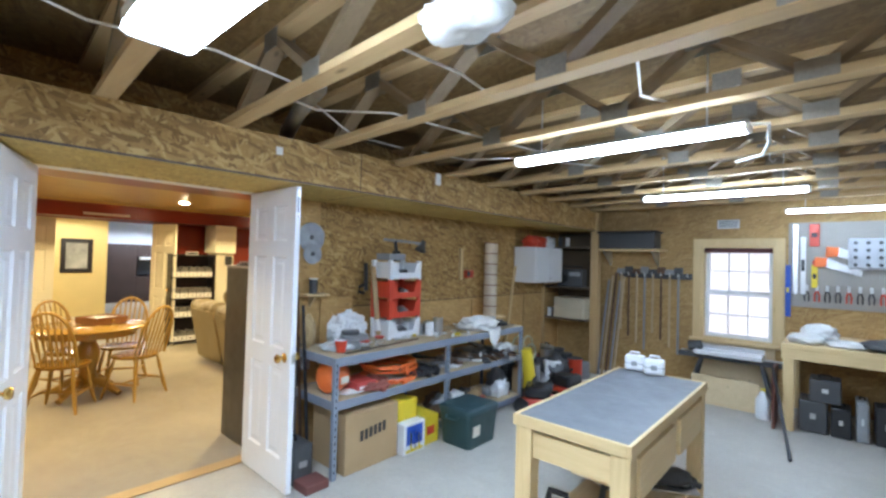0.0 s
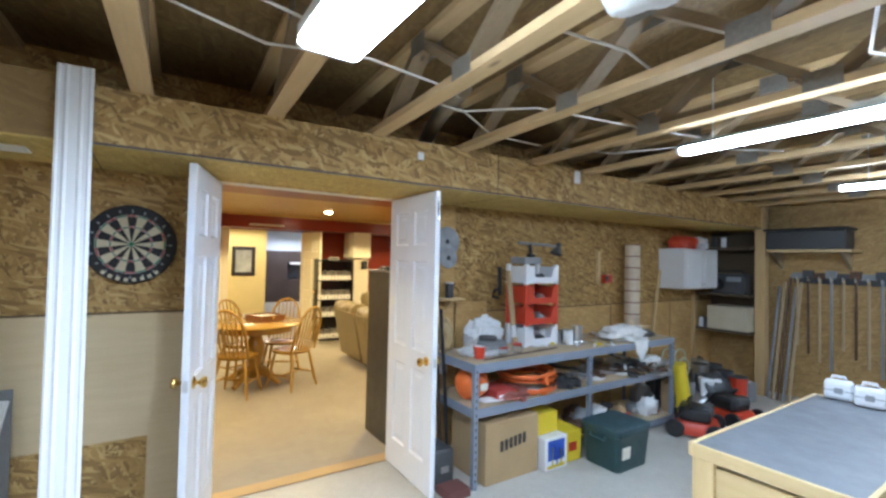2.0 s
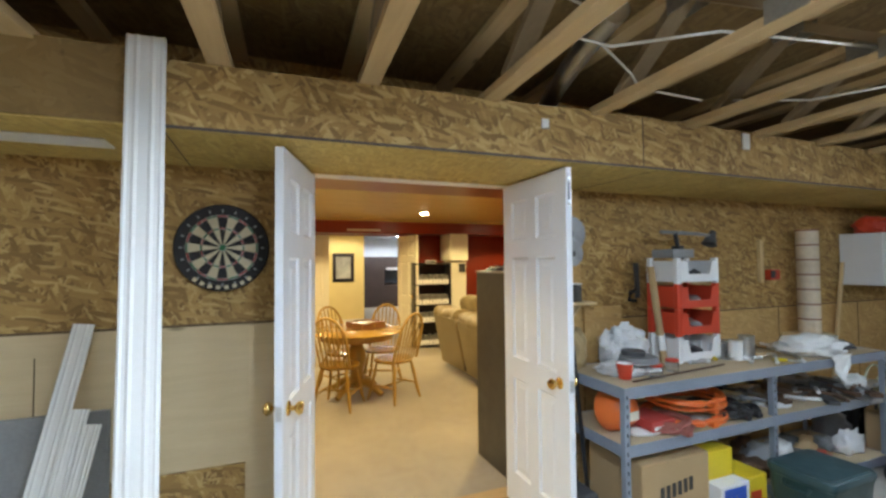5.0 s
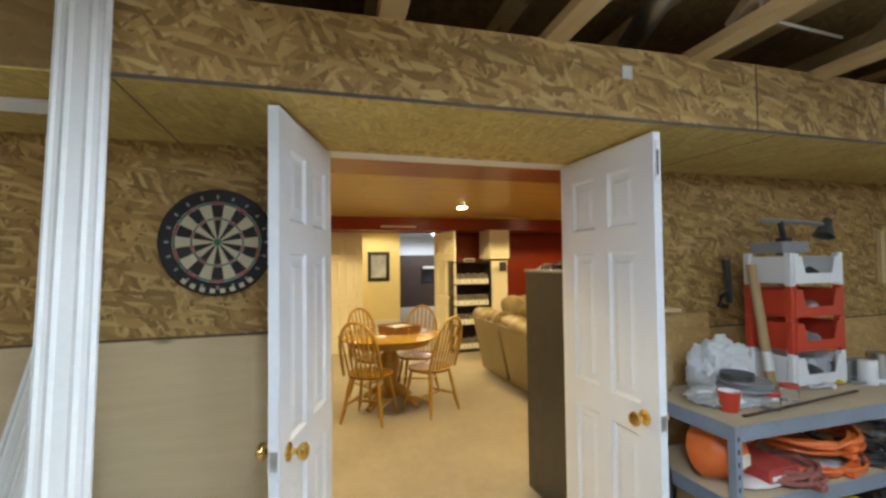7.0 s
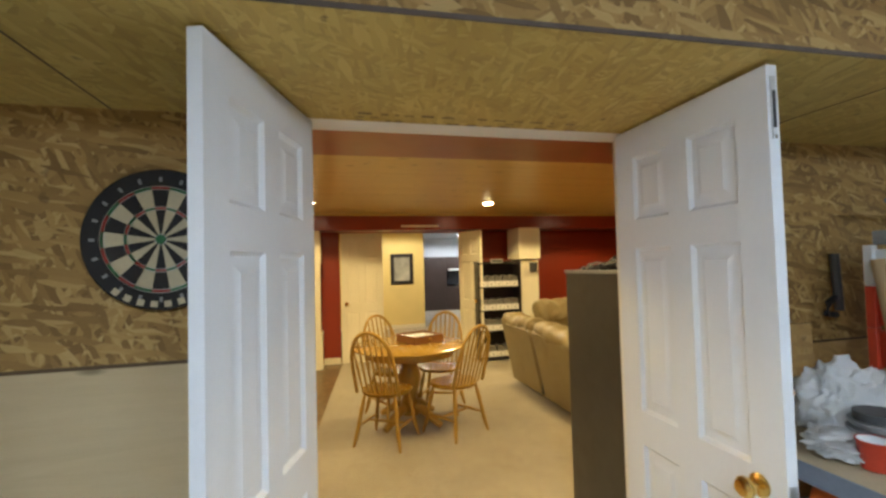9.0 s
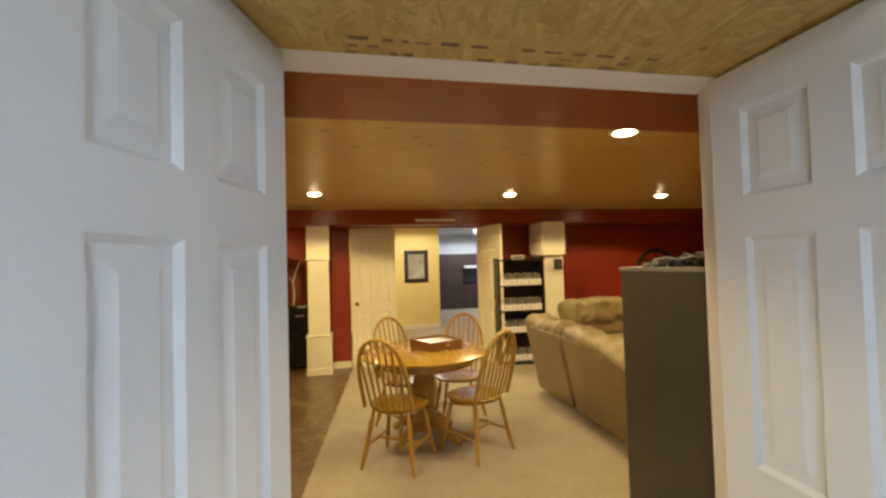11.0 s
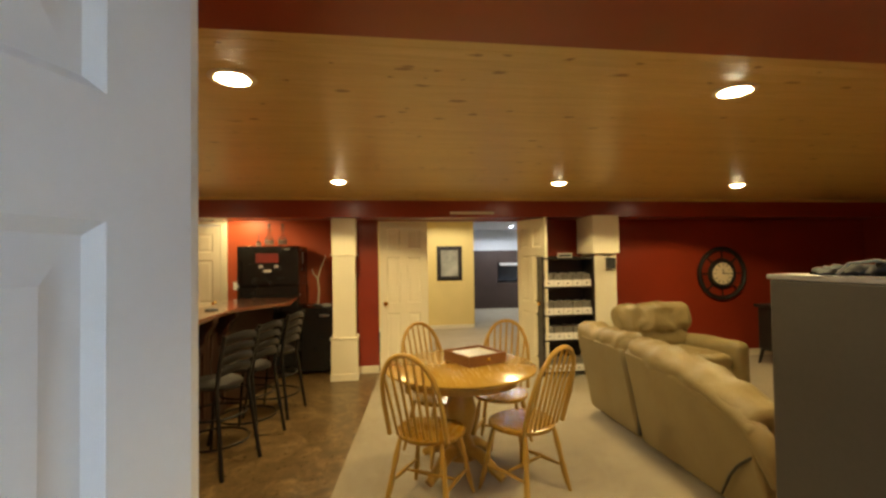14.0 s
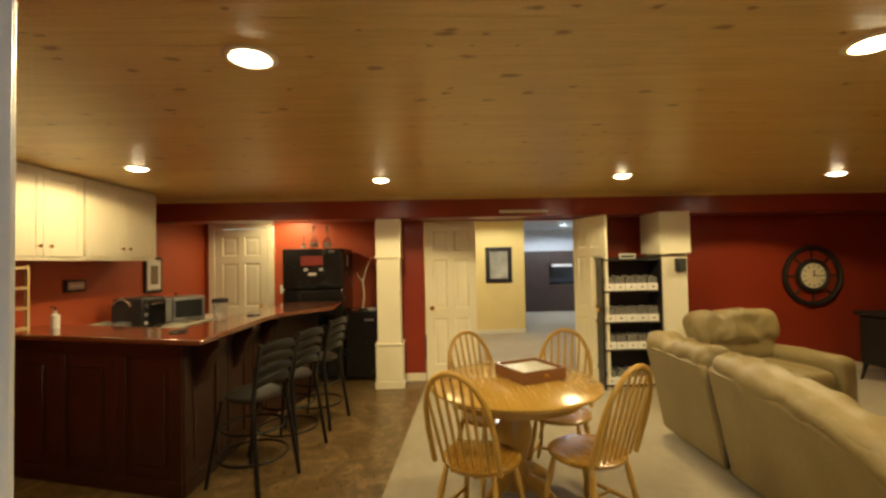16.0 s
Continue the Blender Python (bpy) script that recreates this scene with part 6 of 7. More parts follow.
part("board", G().box((0, 0, 0), (0.13, 0.22, 0.018)), PINE_Y, sh2, bevel=0.002)
part("bracket", G().prism([(0, 0), (0.1, 0), (0, -0.1)], "y", 0.1, 0.118), PINE_Z, sh2)
tin((DX + 0.09, 2.38, 1.2685), 0.035, 0.12, DKGREY, WHITEP, "dark spray can with white cap", "spray can", "")
ext = thing("fire_extinguisher", "white fire extinguisher hung beside the door", "fire extinguisher", at=(DX + 0.108, 2.30, 0.66))
part("cylinder", G().lathe([(0, 0), (0.045, 0), (0.05, 0.01), (0.05, 0.28), (0.04, 0.32), (0.018, 0.34), (0.018, 0.36), (0, 0.36)]), WHITEP, ext)
part("valve", G().box((-0.02, -0.018, 0.355), (0.035, 0.018, 0.39)), BLACK, ext, bevel=0.004)
part("lever", G().tube([(0.0, 0, 0.39), (0.09, 0, 0.41)], 0.008, 8), BLACK, ext)
part("hose", G().tube([(0.02, 0.015, 0.37), (0.05, 0.05, 0.33), (0.04, 0.055, 0.20)], 0.008, 8), BLACK, ext)
part("label", G().lathe([(0.0495, 0.12), (0.0512, 0.12), (0.0512, 0.22), (0.0495, 0.22)]), GREYP, ext)
part("wall_bracket", G().box((-0.068, -0.02, 0.1), (-0.045, 0.02, 0.3)), STEEL, ext)
solid("board_offcut", G().box((DX + 0.004, 2.50, 0.002), (DX + 0.022, 2.84, 1.215)), OSB_PALE, "pale strand board offcut standing against the wall", "board", 0.002)
for i, (y, x0, h) in enumerate(((2.115, -2.30, 1.2), (2.13, -2.42, 1.35))):
    s2 = thing("leaning_pole", "dark pole leaning on the wall beside the door", "pole", "leaning poles", (0, 0, 0))
    part("pole", G().tube([(x0 + 0.12, y, 0.002), (x0 - 0.12, y + 0.06, h)], 0.013, 9), BLACK if i == 0 else RUST, s2)
c3 = thing("equipment_case", "black equipment case standing on the floor", "case", at=(-2.28, 2.0, 0.001))
part("shell", G().box((-0.16, -0.06, 0), (0.2, 0.09, 0.27)), DKGREY, c3, bevel=0.015)
part("handle", G().tube([(-0.05, 0.015, 0.265), (-0.04, 0.015, 0.30), (0.08, 0.015, 0.30), (0.09, 0.015, 0.265)], 0.01, 8), BLACK, c3)
part("latch", G().box((0.2, -0.02, 0.12), (0.206, 0.04, 0.16)), STEEL, c3)
rt2 = thing("floor_tray", "shallow dull red tray on the floor", "tray", at=(-1.98, 2.03, 0.001))
part("tray", G().box((-0.1, -0.09, 0), (0.06, 0.09, 0.06)), plain("dull_red_paint", (0.16, 0.06, 0.05), 0.6), rt2, bevel=0.008)
blob("plastic_bag", (-2.42, 2.22, 0.90), (0.07, 0.06, 0.22), plain("brown_sack", (0.36, 0.26, 0.13), 0.8), "tan sack hanging beside the shelving", "sack", 22, 0.4, flat=False)

# ---- dart board ----
db = thing("dart_board", "round dart board with black and cream segments", "dart board", at=(DX, 0.178, 1.632))
BK, CRM = plain("board_black", (0.014, 0.014, 0.016), 0.7), plain("board_cream", (0.60, 0.54, 0.38), 0.8)
DRED, DGRN = plain("board_red", (0.34, 0.035, 0.03), 0.7), plain("board_green", (0.03, 0.16, 0.07), 0.7)
xrot = Matrix.Rotation(radians(90), 4, "Y")
part("backing", G().lathe([(0, 0), (0.222, 0), (0.226, 0.006), (0.226, 0.030), (0.22, 0.036), (0, 0.036)], m=xrot, seg=64), BK, db)


def sector(r0, r1, a0, a1, x, n=3):
    rows = [[(x, r * math.sin(a0 + (a1 - a0) * i / n), r * math.cos(a0 + (a1 - a0) * i / n)) for i in range(n + 1)] for r in (r0, r1)]
    g = G().ring(rows, closed=False, caps=False)
    return g


for i in range(20):
    a0, a1 = 2 * math.pi * (i - 0.5) / 20, 2 * math.pi * (i + 0.5) / 20
    for r0, r1, pair in ((0.016, 0.095, (BK, CRM)), (0.095, 0.104, (DRED, DGRN)), (0.104, 0.160, (BK, CRM)), (0.160, 0.170, (DRED, DGRN))):
        part("segment", sector(r0, r1, a0, a1, 0.0375), pair[i % 2], db, smooth=0)
part("bull", G().lathe([(0, 0.0365), (0.016, 0.0365), (0.016, 0.039), (0.0065, 0.039), (0, 0.0395)], m=xrot), DGRN, db)
for r in (0.016, 0.095, 0.104, 0.160, 0.170):
    part("wire_ring", G().tube([(0.0385, r * math.cos(2 * math.pi * j / 48), r * math.sin(2 * math.pi * j / 48)) for j in range(49)], 0.0011, 5), STEEL, db)
for i in range(20):
    a = 2 * math.pi * i / 20
    part("number", G().box((0.0365, -0.0045, 0.184), (0.038, 0.0045, 0.200), Matrix.Rotation(a, 4, "X")), GREYP, db)
for i in range(8):
    a = math.pi + radians(-38 + 76 * i / 7)
    part("lettering", G().box((0.0365, -0.010, 0.196), (0.0385, 0.010, 0.216), Matrix.Rotation(a, 4, "X")), CRM, db)

# ---- mouldings leaning by the beam ----
def moulding(name, base, top, w, label, lie=0.0):
    """A profiled board from base to top; its face looks at the room."""
    b, t2 = Vector(base), Vector(top)
    d = (t2 - b).normalized()
    side = Vector((0, 1, 0))
    side = (side - d * side.dot(d)).normalized()
    nrm = side.cross(d).normalized()
    if nrm.x < 0:
        nrm = -nrm
    prof = [(-0.5, 0), (-0.5, 0.012), (-0.44, 0.018), (-0.38, 0.012), (-0.30, 0.014), (-0.22, 0.024), (-0.14, 0.016), (0.10, 0.018), (0.18, 0.026), (0.26, 0.018), (0.36, 0.020), (0.42, 0.027), (0.5, 0.020), (0.5, 0)]
    rows = [[tuple(p + side * (w * u) + nrm * (v * 0.55)) for u, v in prof] for p in (b, t2)]
    return solid(name, G().ring(rows), TRIMW, label, "moulding", group="leaning mouldings", smooth=0)


moulding("trim_moulding", (-1.69, 0.020, 0.003), (-1.985, -0.022, 2.38), 0.126, "tall white profiled moulding leaning on the beam")
moulding("trim_moulding", (-2.24, -0.56, 0.003), (-2.66, -0.40, 1.27), 0.085, "short white profiled moulding leaning on the wall")
moulding("trim_moulding", (-2.18, -0.47, 0.003), (-2.50, -0.36, 0.92), 0.07, "short white profiled moulding leaning on the wall")
moulding("trim_moulding", (-2.14, -0.42, 0.003), (-2.46, -0.30, 0.86), 0.06, "short white profiled moulding leaning on the wall")
sheet = solid("panel_offcut", G().box((DX + 0.012, -0.95, 0.002), (DX + 0.03, -0.30, 0.86)), GREYP, "grey board offcut standing against the wall", "board", 0.003)
rg = thing("ceiling_vent", "white air register under the boxed beam", "vent", at=(-2.32, -0.42, SOF))
part("frame", G().box((-0.07, -0.2, -0.010), (0.07, 0.2, -0.0005)), TRIMW, rg, bevel=0.003)
for i in range(5):
    part("slat", G().box((-0.05 + 0.022 * i, -0.18, -0.013), (-0.04 + 0.022 * i, 0.18, -0.010)), TRIMW, rg)
g = G()
rnd = random.Random(3)
for row in range(3):
    y = 0.80
    while y < 1.75:
        ln = 0.02 + 0.05 * rnd.random()
        if rnd.random() < 0.6:
            x0 = -2.69 + 0.035 * row
            g.box((x0, y, SOF - 0.0012), (x0 + 0.006 + 0.010 * rnd.random(), y + ln * 0.7, SOF + 0.001))
        y += ln + 0.012
solid("trim_stamp", g, plain("faded_stamp_ink", (0.22, 0.15, 0.07), 0.8, var=0.4, grain=30), "faded dark mill stamp on the strand board underside", "trim", kind="structure", smooth=0)
bp = thing("outlet_plate", "small white plate on the beam face", "plate", "plates on the beam", (beam_x(1.69) + 0.0005, 1.695, 2.242))
part("plate", G().box((0, -0.022, -0.025), (0.006, 0.022, 0.025)), TRIMW, bp, bevel=0.002)
bp = thing("outlet_plate", "small white plate on the beam face", "plate", "plates on the beam", (FX + 0.012, 3.17, 2.285))
part("plate", G().box((0, -0.03, -0.05), (0.012, 0.03, 0.05)), TRIMW, bp, bevel=0.002)

# ---- up among the trusses ----
fd = thing("flexible_duct", "silver corrugated flexible air duct", "duct", at=(0, 0, 0))
pts, rr = [], []
for i in range(60):
    u = i / 59
    pts.append((-2.25 + 0.95 * u, 1.89 - 0.355 * u, 2.43 + 0.03 * math.sin(u * 3)))
    rr.append(0.042 + 0.006 * (i % 2))
part("hose", G().tube(pts, rr, 16), STEEL, fd)
CABLE = plain("white_cable", (0.68, 0.66, 0.60), 0.5)
for i, pts in enumerate((
    [(-1.45, 1.40, 2.40), (-1.40, 1.6, 2.36), (-1.25, 2.0, 2.42), (-1.1, 2.6, 2.40), (-1.0, 3.3, 2.42)],
    [(-1.5, 1.62, 2.44), (-1.6, 1.9, 2.38), (-1.75, 2.1, 2.40), (-1.8, 2.6, 2.42)],
    [(-1.2, 0.2, 2.42), (-1.25, 0.6, 2.37), (-1.2, 1.0, 2.40), (-1.3, 1.4, 2.42), (-0.9, 1.42, 2.39)],
    [(-0.6, 1.4, 2.40), (-0.5, 1.7, 2.36), (-0.6, 2.05, 2.40)],
    [(0.1, 2.04, 2.38), (0.0, 2.4, 2.36), (0.05, 2.7, 2.40)],
    [(-1.6, -0.6, 2.40), (-1.3, -0.1, 2.37), (-1.1, 0.25, 2.36), (-1.0, 0.5, 2.40), (-0.9, 0.7, 2.31)],
    [(-1.7, 2.7, 2.40), (-1.5, 3.0, 2.37), (-1.2, 3.3, 2.40), (-0.8, 3.95, 2.40)])):
    c = thing("electric_cable", "thin white electric cable strung between trusses", "cable", "cables between trusses")
    part("wire", G().tube(pts, 0.0055, 6), CABLE, c)
lc = thing("electric_cable", "white lamp cord hanging from a light", "cable")
part("wire", G().tube([(0.36, 2.695, 2.235), (0.45, 2.70, 2.225), (0.44, 2.82, 2.17), (0.40, 2.95, 2.14), (0.28, 3.05, 2.14)], 0.008, 7), CABLE, lc)
blob("ceiling_rag", (-0.14, 1.29, 2.25), (0.15, 0.10, 0.11), RAG, "crumpled white plastic sheet stuffed above a truss", "plastic sheet", 41, 0.38, 2.2, flat=False)
hk = thing("lamp_hook", "small white hook under a truss", "hook", at=(0.35, 3.816, JOI))
part("hook", G().tube([(0, 0, 0.0), (0, 0, -0.04), (0.02, 0, -0.06), (0.03, 0, -0.04)], 0.004, 6), STEEL, hk)

# ---- wall beyond the shelving ----
pk = thing("can_tower", "tall tower of pale paper-wrapped cans", "can tower", at=(-2.56, 4.86, 0.90))
PAPER = plain("pale_paper_can", (0.66, 0.56, 0.42), 0.6, var=0.25, grain=18)
RIM = plain("dark_red_rim", (0.22, 0.07, 0.05), 0.5)
for i in range(7):
    part("can", G().lathe([(0, 0.0), (0.082, 0.0), (0.082, 0.118), (0, 0.118)], (0, 0, 0.13 * i), 24), PAPER, pk)
    part("rim", G().lathe([(0.0, 0.0), (0.084, 0.0), (0.084, 0.012), (0.0, 0.012)], (0, 0, 0.13 * i + 0.118), 24), RIM, pk)
wsh = thing("plank_shelf", "narrow plank shelf under stacked cans", "shelf", at=(-2.7, 4.70, 0.868))
part("board", G().box((0, 0, 0), (0.26, 0.34, 0.03)), PINE_Y, wsh, bevel=0.003)
part("bracket", G().prism([(0, 0), (0.2, 0), (0, -0.2)], "y", 0.15, 0.17), STEEL, wsh)
solid("wood_strip", G().box((DX, 4.40, 1.35), (DX + 0.03, 4.445, 1.72)), PINE_Z, "pale wood strip screwed to the wall", "wood strip", 0.003)
rb = thing("switch_box", "small red box with grey switch on the wall", "switch box", at=(DX, 4.50, 1.37))
part("box", G().box((0, 0, 0), (0.05, 0.13, 0.09)), REDP, rb, bevel=0.004)
part("switch", G().box((0.05, 0.0, 0.02), (0.06, 0.05, 0.08)), DKGREY, rb)
solid("leaning_lath", G().prism([(5.30, 0.0), (5.34, 0.0), (5.62, 1.52), (5.58, 1.52)], "x", DX + 0.02, DX + 0.04), PINE_Z, "pale wooden lath leaning on the wall", "lath", 0.002)
wcb = thing("wall_cabinet", "white wall cabinet with panel doors", "cabinet", at=(DX, 5.62, 1.30))
part("body", G().box((0, 0, 0), (0.33, 0.76, 0.49)), WHITEP, wcb, bevel=0.003)
for y0, ky in ((0.01, 0.35), (0.385, 0.41)):
    d = part("door", G().box((0.331, y0, 0.01), (0.349, y0 + 0.365, 0.48)), WHITEP, wcb, bevel=0.002)
    part("panel", G().box((0.349, y0 + 0.06, 0.07), (0.354, y0 + 0.305, 0.42)), WHITEP, d, bevel=0.004)
    part("knob", G().lathe([(0, 0), (0.012, 0.01), (0.012, 0.02), (0, 0.022)], m=Matrix.Translation((0.349, ky, 0.06)) @ xrot, seg=12), STEEL, d)
for i, (y, mt, s) in enumerate(((5.70, REDP, 0.09), (5.92, REDP, 0.11), (6.16, BAGM, 0.15))):
    blob("sack", (-2.5, y, 1.792), (0.12, s, 0.16), mt, "crumpled sack on a white wall cabinet", "sack", 50 + i, 0.4, 2.4, "bundles on the cabinet")
al = thing("niche_shelving", "dark plank shelves in a corner niche", "shelving")
DKW = grain_wood("old_dark_plank", (0.07, 0.05, 0.03), (0.14, 0.10, 0.06), 0.7, "x")
for z in (0.74, 1.20, 1.80):
    part("shelf", G().box((-2.69, 6.45, z), (-2.02, 6.94, z + 0.03)), DKW, al, bevel=0.003)
part("upright", G().box((-2.695, 6.40, 0.001), (-2.66, 6.45, 1.83)), STUD_Z, al)
part("back_board", G().box((-2.69, 6.92, 0.77), (-2.02, 6.945, 2.05)), DKW, al)
rad = thing("radio", "black portable radio on a shelf", "radio", at=(-2.30, 6.60, 1.2305))
part("case", G().box((-0.2, -0.1, 0), (0.2, 0.1, 0.26)), DKGREY, rad, bevel=0.02)
part("speaker", G().lathe([(0, 0), (0.07, 0), (0.07, 0.01), (0, 0.006)], m=Matrix.Translation((-0.09, -0.10, 0.12)) @ Matrix.Rotation(radians(90), 4, "X")), BLACK, rad)
part("dial", G().box((0.0, -0.105, 0.16), (0.17, -0.10, 0.22)), GREYP, rad)
part("handle", G().tube([(-0.15, 0, 0.255), (-0.14, 0, 0.30), (0.14, 0, 0.30), (0.15, 0, 0.255)], 0.01, 8), BLACK, rad)
dw = thing("drawer_chest", "cream two-drawer parts chest on a shelf", "drawers", at=(-2.28, 6.66, 0.7705))
CREAMP = plain("cream_plastic", (0.58, 0.52, 0.38), 0.5)
part("body", G().box((-0.24, -0.2, 0), (0.24, 0.2, 0.30)), CREAMP, dw, bevel=0.006)
for i in range(2):
    part("drawer", G().box((-0.22, -0.215, 0.015 + 0.145 * i), (0.22, -0.20, 0.145 + 0.145 * i)), CREAMP, dw, bevel=0.004)
for i in range(5):
    tin((-2.62 + 0.07 * i, 6.52, 0.7705) if i < 2 else (-2.6 + 0.12 * (i - 2), 6.55, 1.8305), 0.03, 0.13, (WHITEP, DKGREY)[i % 2], BLACK, "small bottle on a corner shelf", "bottle", "bottles in the niche")
solid("post_corner", G().box((-2.02, 6.60, 0.0), (-1.91, 6.72, JOI)), STUD_Z, "rough wooden corner post", "post", 0.004, kind="structure")

# heap in the corner
rnd = random.Random(21)
heap = (DKGREY, YELLOWP, GREYP, BLACK, REDP, DKGREY, WHITEP, CARD, BLACK, STEEL)
for i in range(30):
    x, y = -2.55 + 0.6 * rnd.random(), 4.82 + 1.6 * rnd.random()
    s = 0.09 + 0.08 * rnd.random()
    h = 0.12 + 0.30 * rnd.random()
    mt = heap[i % 10]
    if i % 3 == 0:
        t = thing("tool_case", "plastic tool case in the corner heap", "tool case", "corner heap", (x, y, 0.001), 360 * rnd.random())
        part("shell", G().box((-s, -s * 0.6, 0), (s, s * 0.6, h)), mt, t, bevel=0.015)
        part("handle", G().tube([(-s * 0.5, 0, h - 0.005), (-s * 0.45, 0, h + 0.03), (s * 0.45, 0, h + 0.03), (s * 0.5, 0, h - 0.005)], 0.01, 7), BLACK, t)
    elif i % 3 == 1:
        tin((x, y, 0.001), s * 0.6, h, mt, DKGREY, "canister in the corner heap", "canister", "corner heap")
    else:
        blob("sack", (x, y, 0.001), (s, s, h), mt, "crumpled sack of stuff in the corner heap", "sack", i + 60, 0.7, 2.6, "corner heap", sub=3)
yt = thing("foam_roll", "bright yellow foam roll standing on end", "roll", at=(-1.93, 4.78, 0.001))
part("roll", G().tube([(0, 0, 0), (0.01, -0.01, 0.25), (-0.02, -0.06, 0.60)], 0.07, 16), YELLOWP, yt)
HOSE = plain("pale_hose", (0.5, 0.52, 0.36), 0.5)
for i in range(5):
    c = thing("garden_hose", "pale green hose looped over the shelving end", "hose", "hose loops")
    part("hose_loop", G().tube([(-2.1 + 0.03 * i, 4.80 + 0.11 * math.cos(a) + 0.02 * i, 0.62 - 0.09 * (i % 3) + 0.10 * math.sin(a)) for a in [2 * math.pi * j / 24 for j in range(25)]], 0.008, 7), HOSE, c)
for x, y, a, s in ((-1.72, 4.62, 25, 0.74), (-1.70, 5.25, -10, 0.72)):
    m = thing("lawn_mower", "red lawn mower with a black engine", "lawn mower", "mowers", (x, y, 0.001), a)
    part("deck", G().ring([[(p[0] * s2, p[1] * s2, z) for p in rounded(-0.26 * s, -0.24 * s, 0.26 * s, 0.24 * s, 0.12 * s)] for z, s2 in ((0.03, 1.0), (0.10, 1.0), (0.135, 0.9), (0.145, 0.6))]), REDP, m)
    part("engine", G().box((-0.19 * s, -0.19 * s, 0.14), (0.17 * s, 0.19 * s, 0.265)), BLACK, m, bevel=0.03)
    part("fuel_tank", G().box((0.06 * s, -0.13 * s, 0.20), (0.20 * s, 0.13 * s, 0.285)), DKGREY, m, bevel=0.02)
    for sx in (-1, 1):
        for sy in (-1, 1):
            part("wheel", G().lathe([(0, -0.02), (0.075, -0.02), (0.08, -0.012), (0.08, 0.012), (0.075, 0.02), (0, 0.02)], m=Matrix.Translation((sx * 0.22 * s, sy * 0.27 * s, 0.08)) @ Matrix.Rotation(radians(90), 4, "X")), BLACK, m)
    part("push_handle", G().tube([(-0.22 * s, -0.15, 0.16), (-0.06 * s, -0.17, 0.30), (-0.06 * s, 0.17, 0.30), (-0.22 * s, 0.15, 0.16)], 0.012, 8), BLACK, m)

# ---- window wall ----
wn1 = thing("window_1", "white double-hung window with pine casing", "window", kind="structure")
wx0, wx1, wz0, wz1 = -0.66, 0.13, 0.66, 1.86
for lo, hi in (((wx0 - 0.09, WY - 0.02, wz0 - 0.02), (wx0, WY - 0.001, wz1 + 0.09)), ((wx1, WY - 0.02, wz0 - 0.02), (wx1 + 0.09, WY - 0.001, wz1 + 0.09)), ((wx0, WY - 0.02, wz1), (wx1, WY - 0.001, wz1 + 0.09))):
    part("casing", G().box(lo, hi), PINE_Z, wn1, bevel=0.003)
part("window_sill", G().box((wx0 - 0.12, WY - 0.07, wz0 - 0.035), (wx1 + 0.12, WY - 0.001, wz0)), PINE_X, wn1, bevel=0.005)
for lo, hi in (((wx0, WY, wz0), (wx0 + 0.03, WY + 0.19, wz1)), ((wx1 - 0.03, WY, wz0), (wx1, WY + 0.19, wz1)), ((wx0 + 0.03, WY, wz1 - 0.03), (wx1 - 0.03, WY + 0.19, wz1)), ((wx0 + 0.03, WY, wz0), (wx1 - 0.03, WY + 0.19, wz0 + 0.02))):
    part("window_frame", G().box(lo, hi), PINE_Z, wn1)
WGLASS = N("window_glass").done((1, 1, 1), 0.02, Transmission_Weight=1.0, IOR=1.45)
for z0, z1, y in ((wz0 + 0.02, 1.27, WY + 0.10), (1.24, wz1 - 0.03, WY + 0.14)):
    for lo, hi in (((wx0 + 0.03, y, z0), (wx0 + 0.075, y + 0.035, z1)), ((wx1 - 0.075, y, z0), (wx1 - 0.03, y + 0.035, z1)), ((wx0 + 0.075, y, z0), (wx1 - 0.075, y + 0.035, z0 + 0.045)), ((wx0 + 0.075, y, z1 - 0.045), (wx1 - 0.075, y + 0.035, z1))):
        part("sash", G().box(lo, hi), WHITEP, wn1, bevel=0.003)
    for u in (1 / 3, 2 / 3):
        xx = wx0 + 0.075 + (wx1 - wx0 - 0.15) * u
        part("muntin", G().box((xx - 0.008, y + 0.008, z0 + 0.045), (xx + 0.008, y + 0.026, z1 - 0.045)), WHITEP, wn1)
    zz = (z0 + z1) / 2
    part("muntin", G().box((wx0 + 0.075, y + 0.008, zz - 0.008), (wx1 - 0.075, y + 0.026, zz + 0.008)), WHITEP, wn1)
    pn = part("pane", G().box((wx0 + 0.075, y + 0.015, z0 + 0.045), (wx1 - 0.075, y + 0.019, z1 - 0.045)), WGLASS, wn1)
    pn.visible_shadow = False
bl = thing("roller_blind", "dark red rolled-up blind at the window top", "blind")
part("roll", G().tube([(wx0 + 0.03, WY + 0.05, wz1 - 0.06), (wx1 - 0.03, WY + 0.05, wz1 - 0.06)], 0.03, 12), plain("dark_red_cloth", (0.10, 0.03, 0.03), 0.8), bl)


def daylight():
    k = N("winter_daylight")
    n = k.noise(0.7, 3, co=k.map((3, 1, 0.8)))
    col = k.ramp(n, (0.35, (0.80, 0.72, 0.74)), (0.65, (1.0, 0.97, 0.98)))
    k.put(k.b.inputs["Emission Color"], col)
    k.put(k.b.inputs["Emission Strength"], 0.8)
    return k.done((0.0, 0.0, 0.0), 1.0)


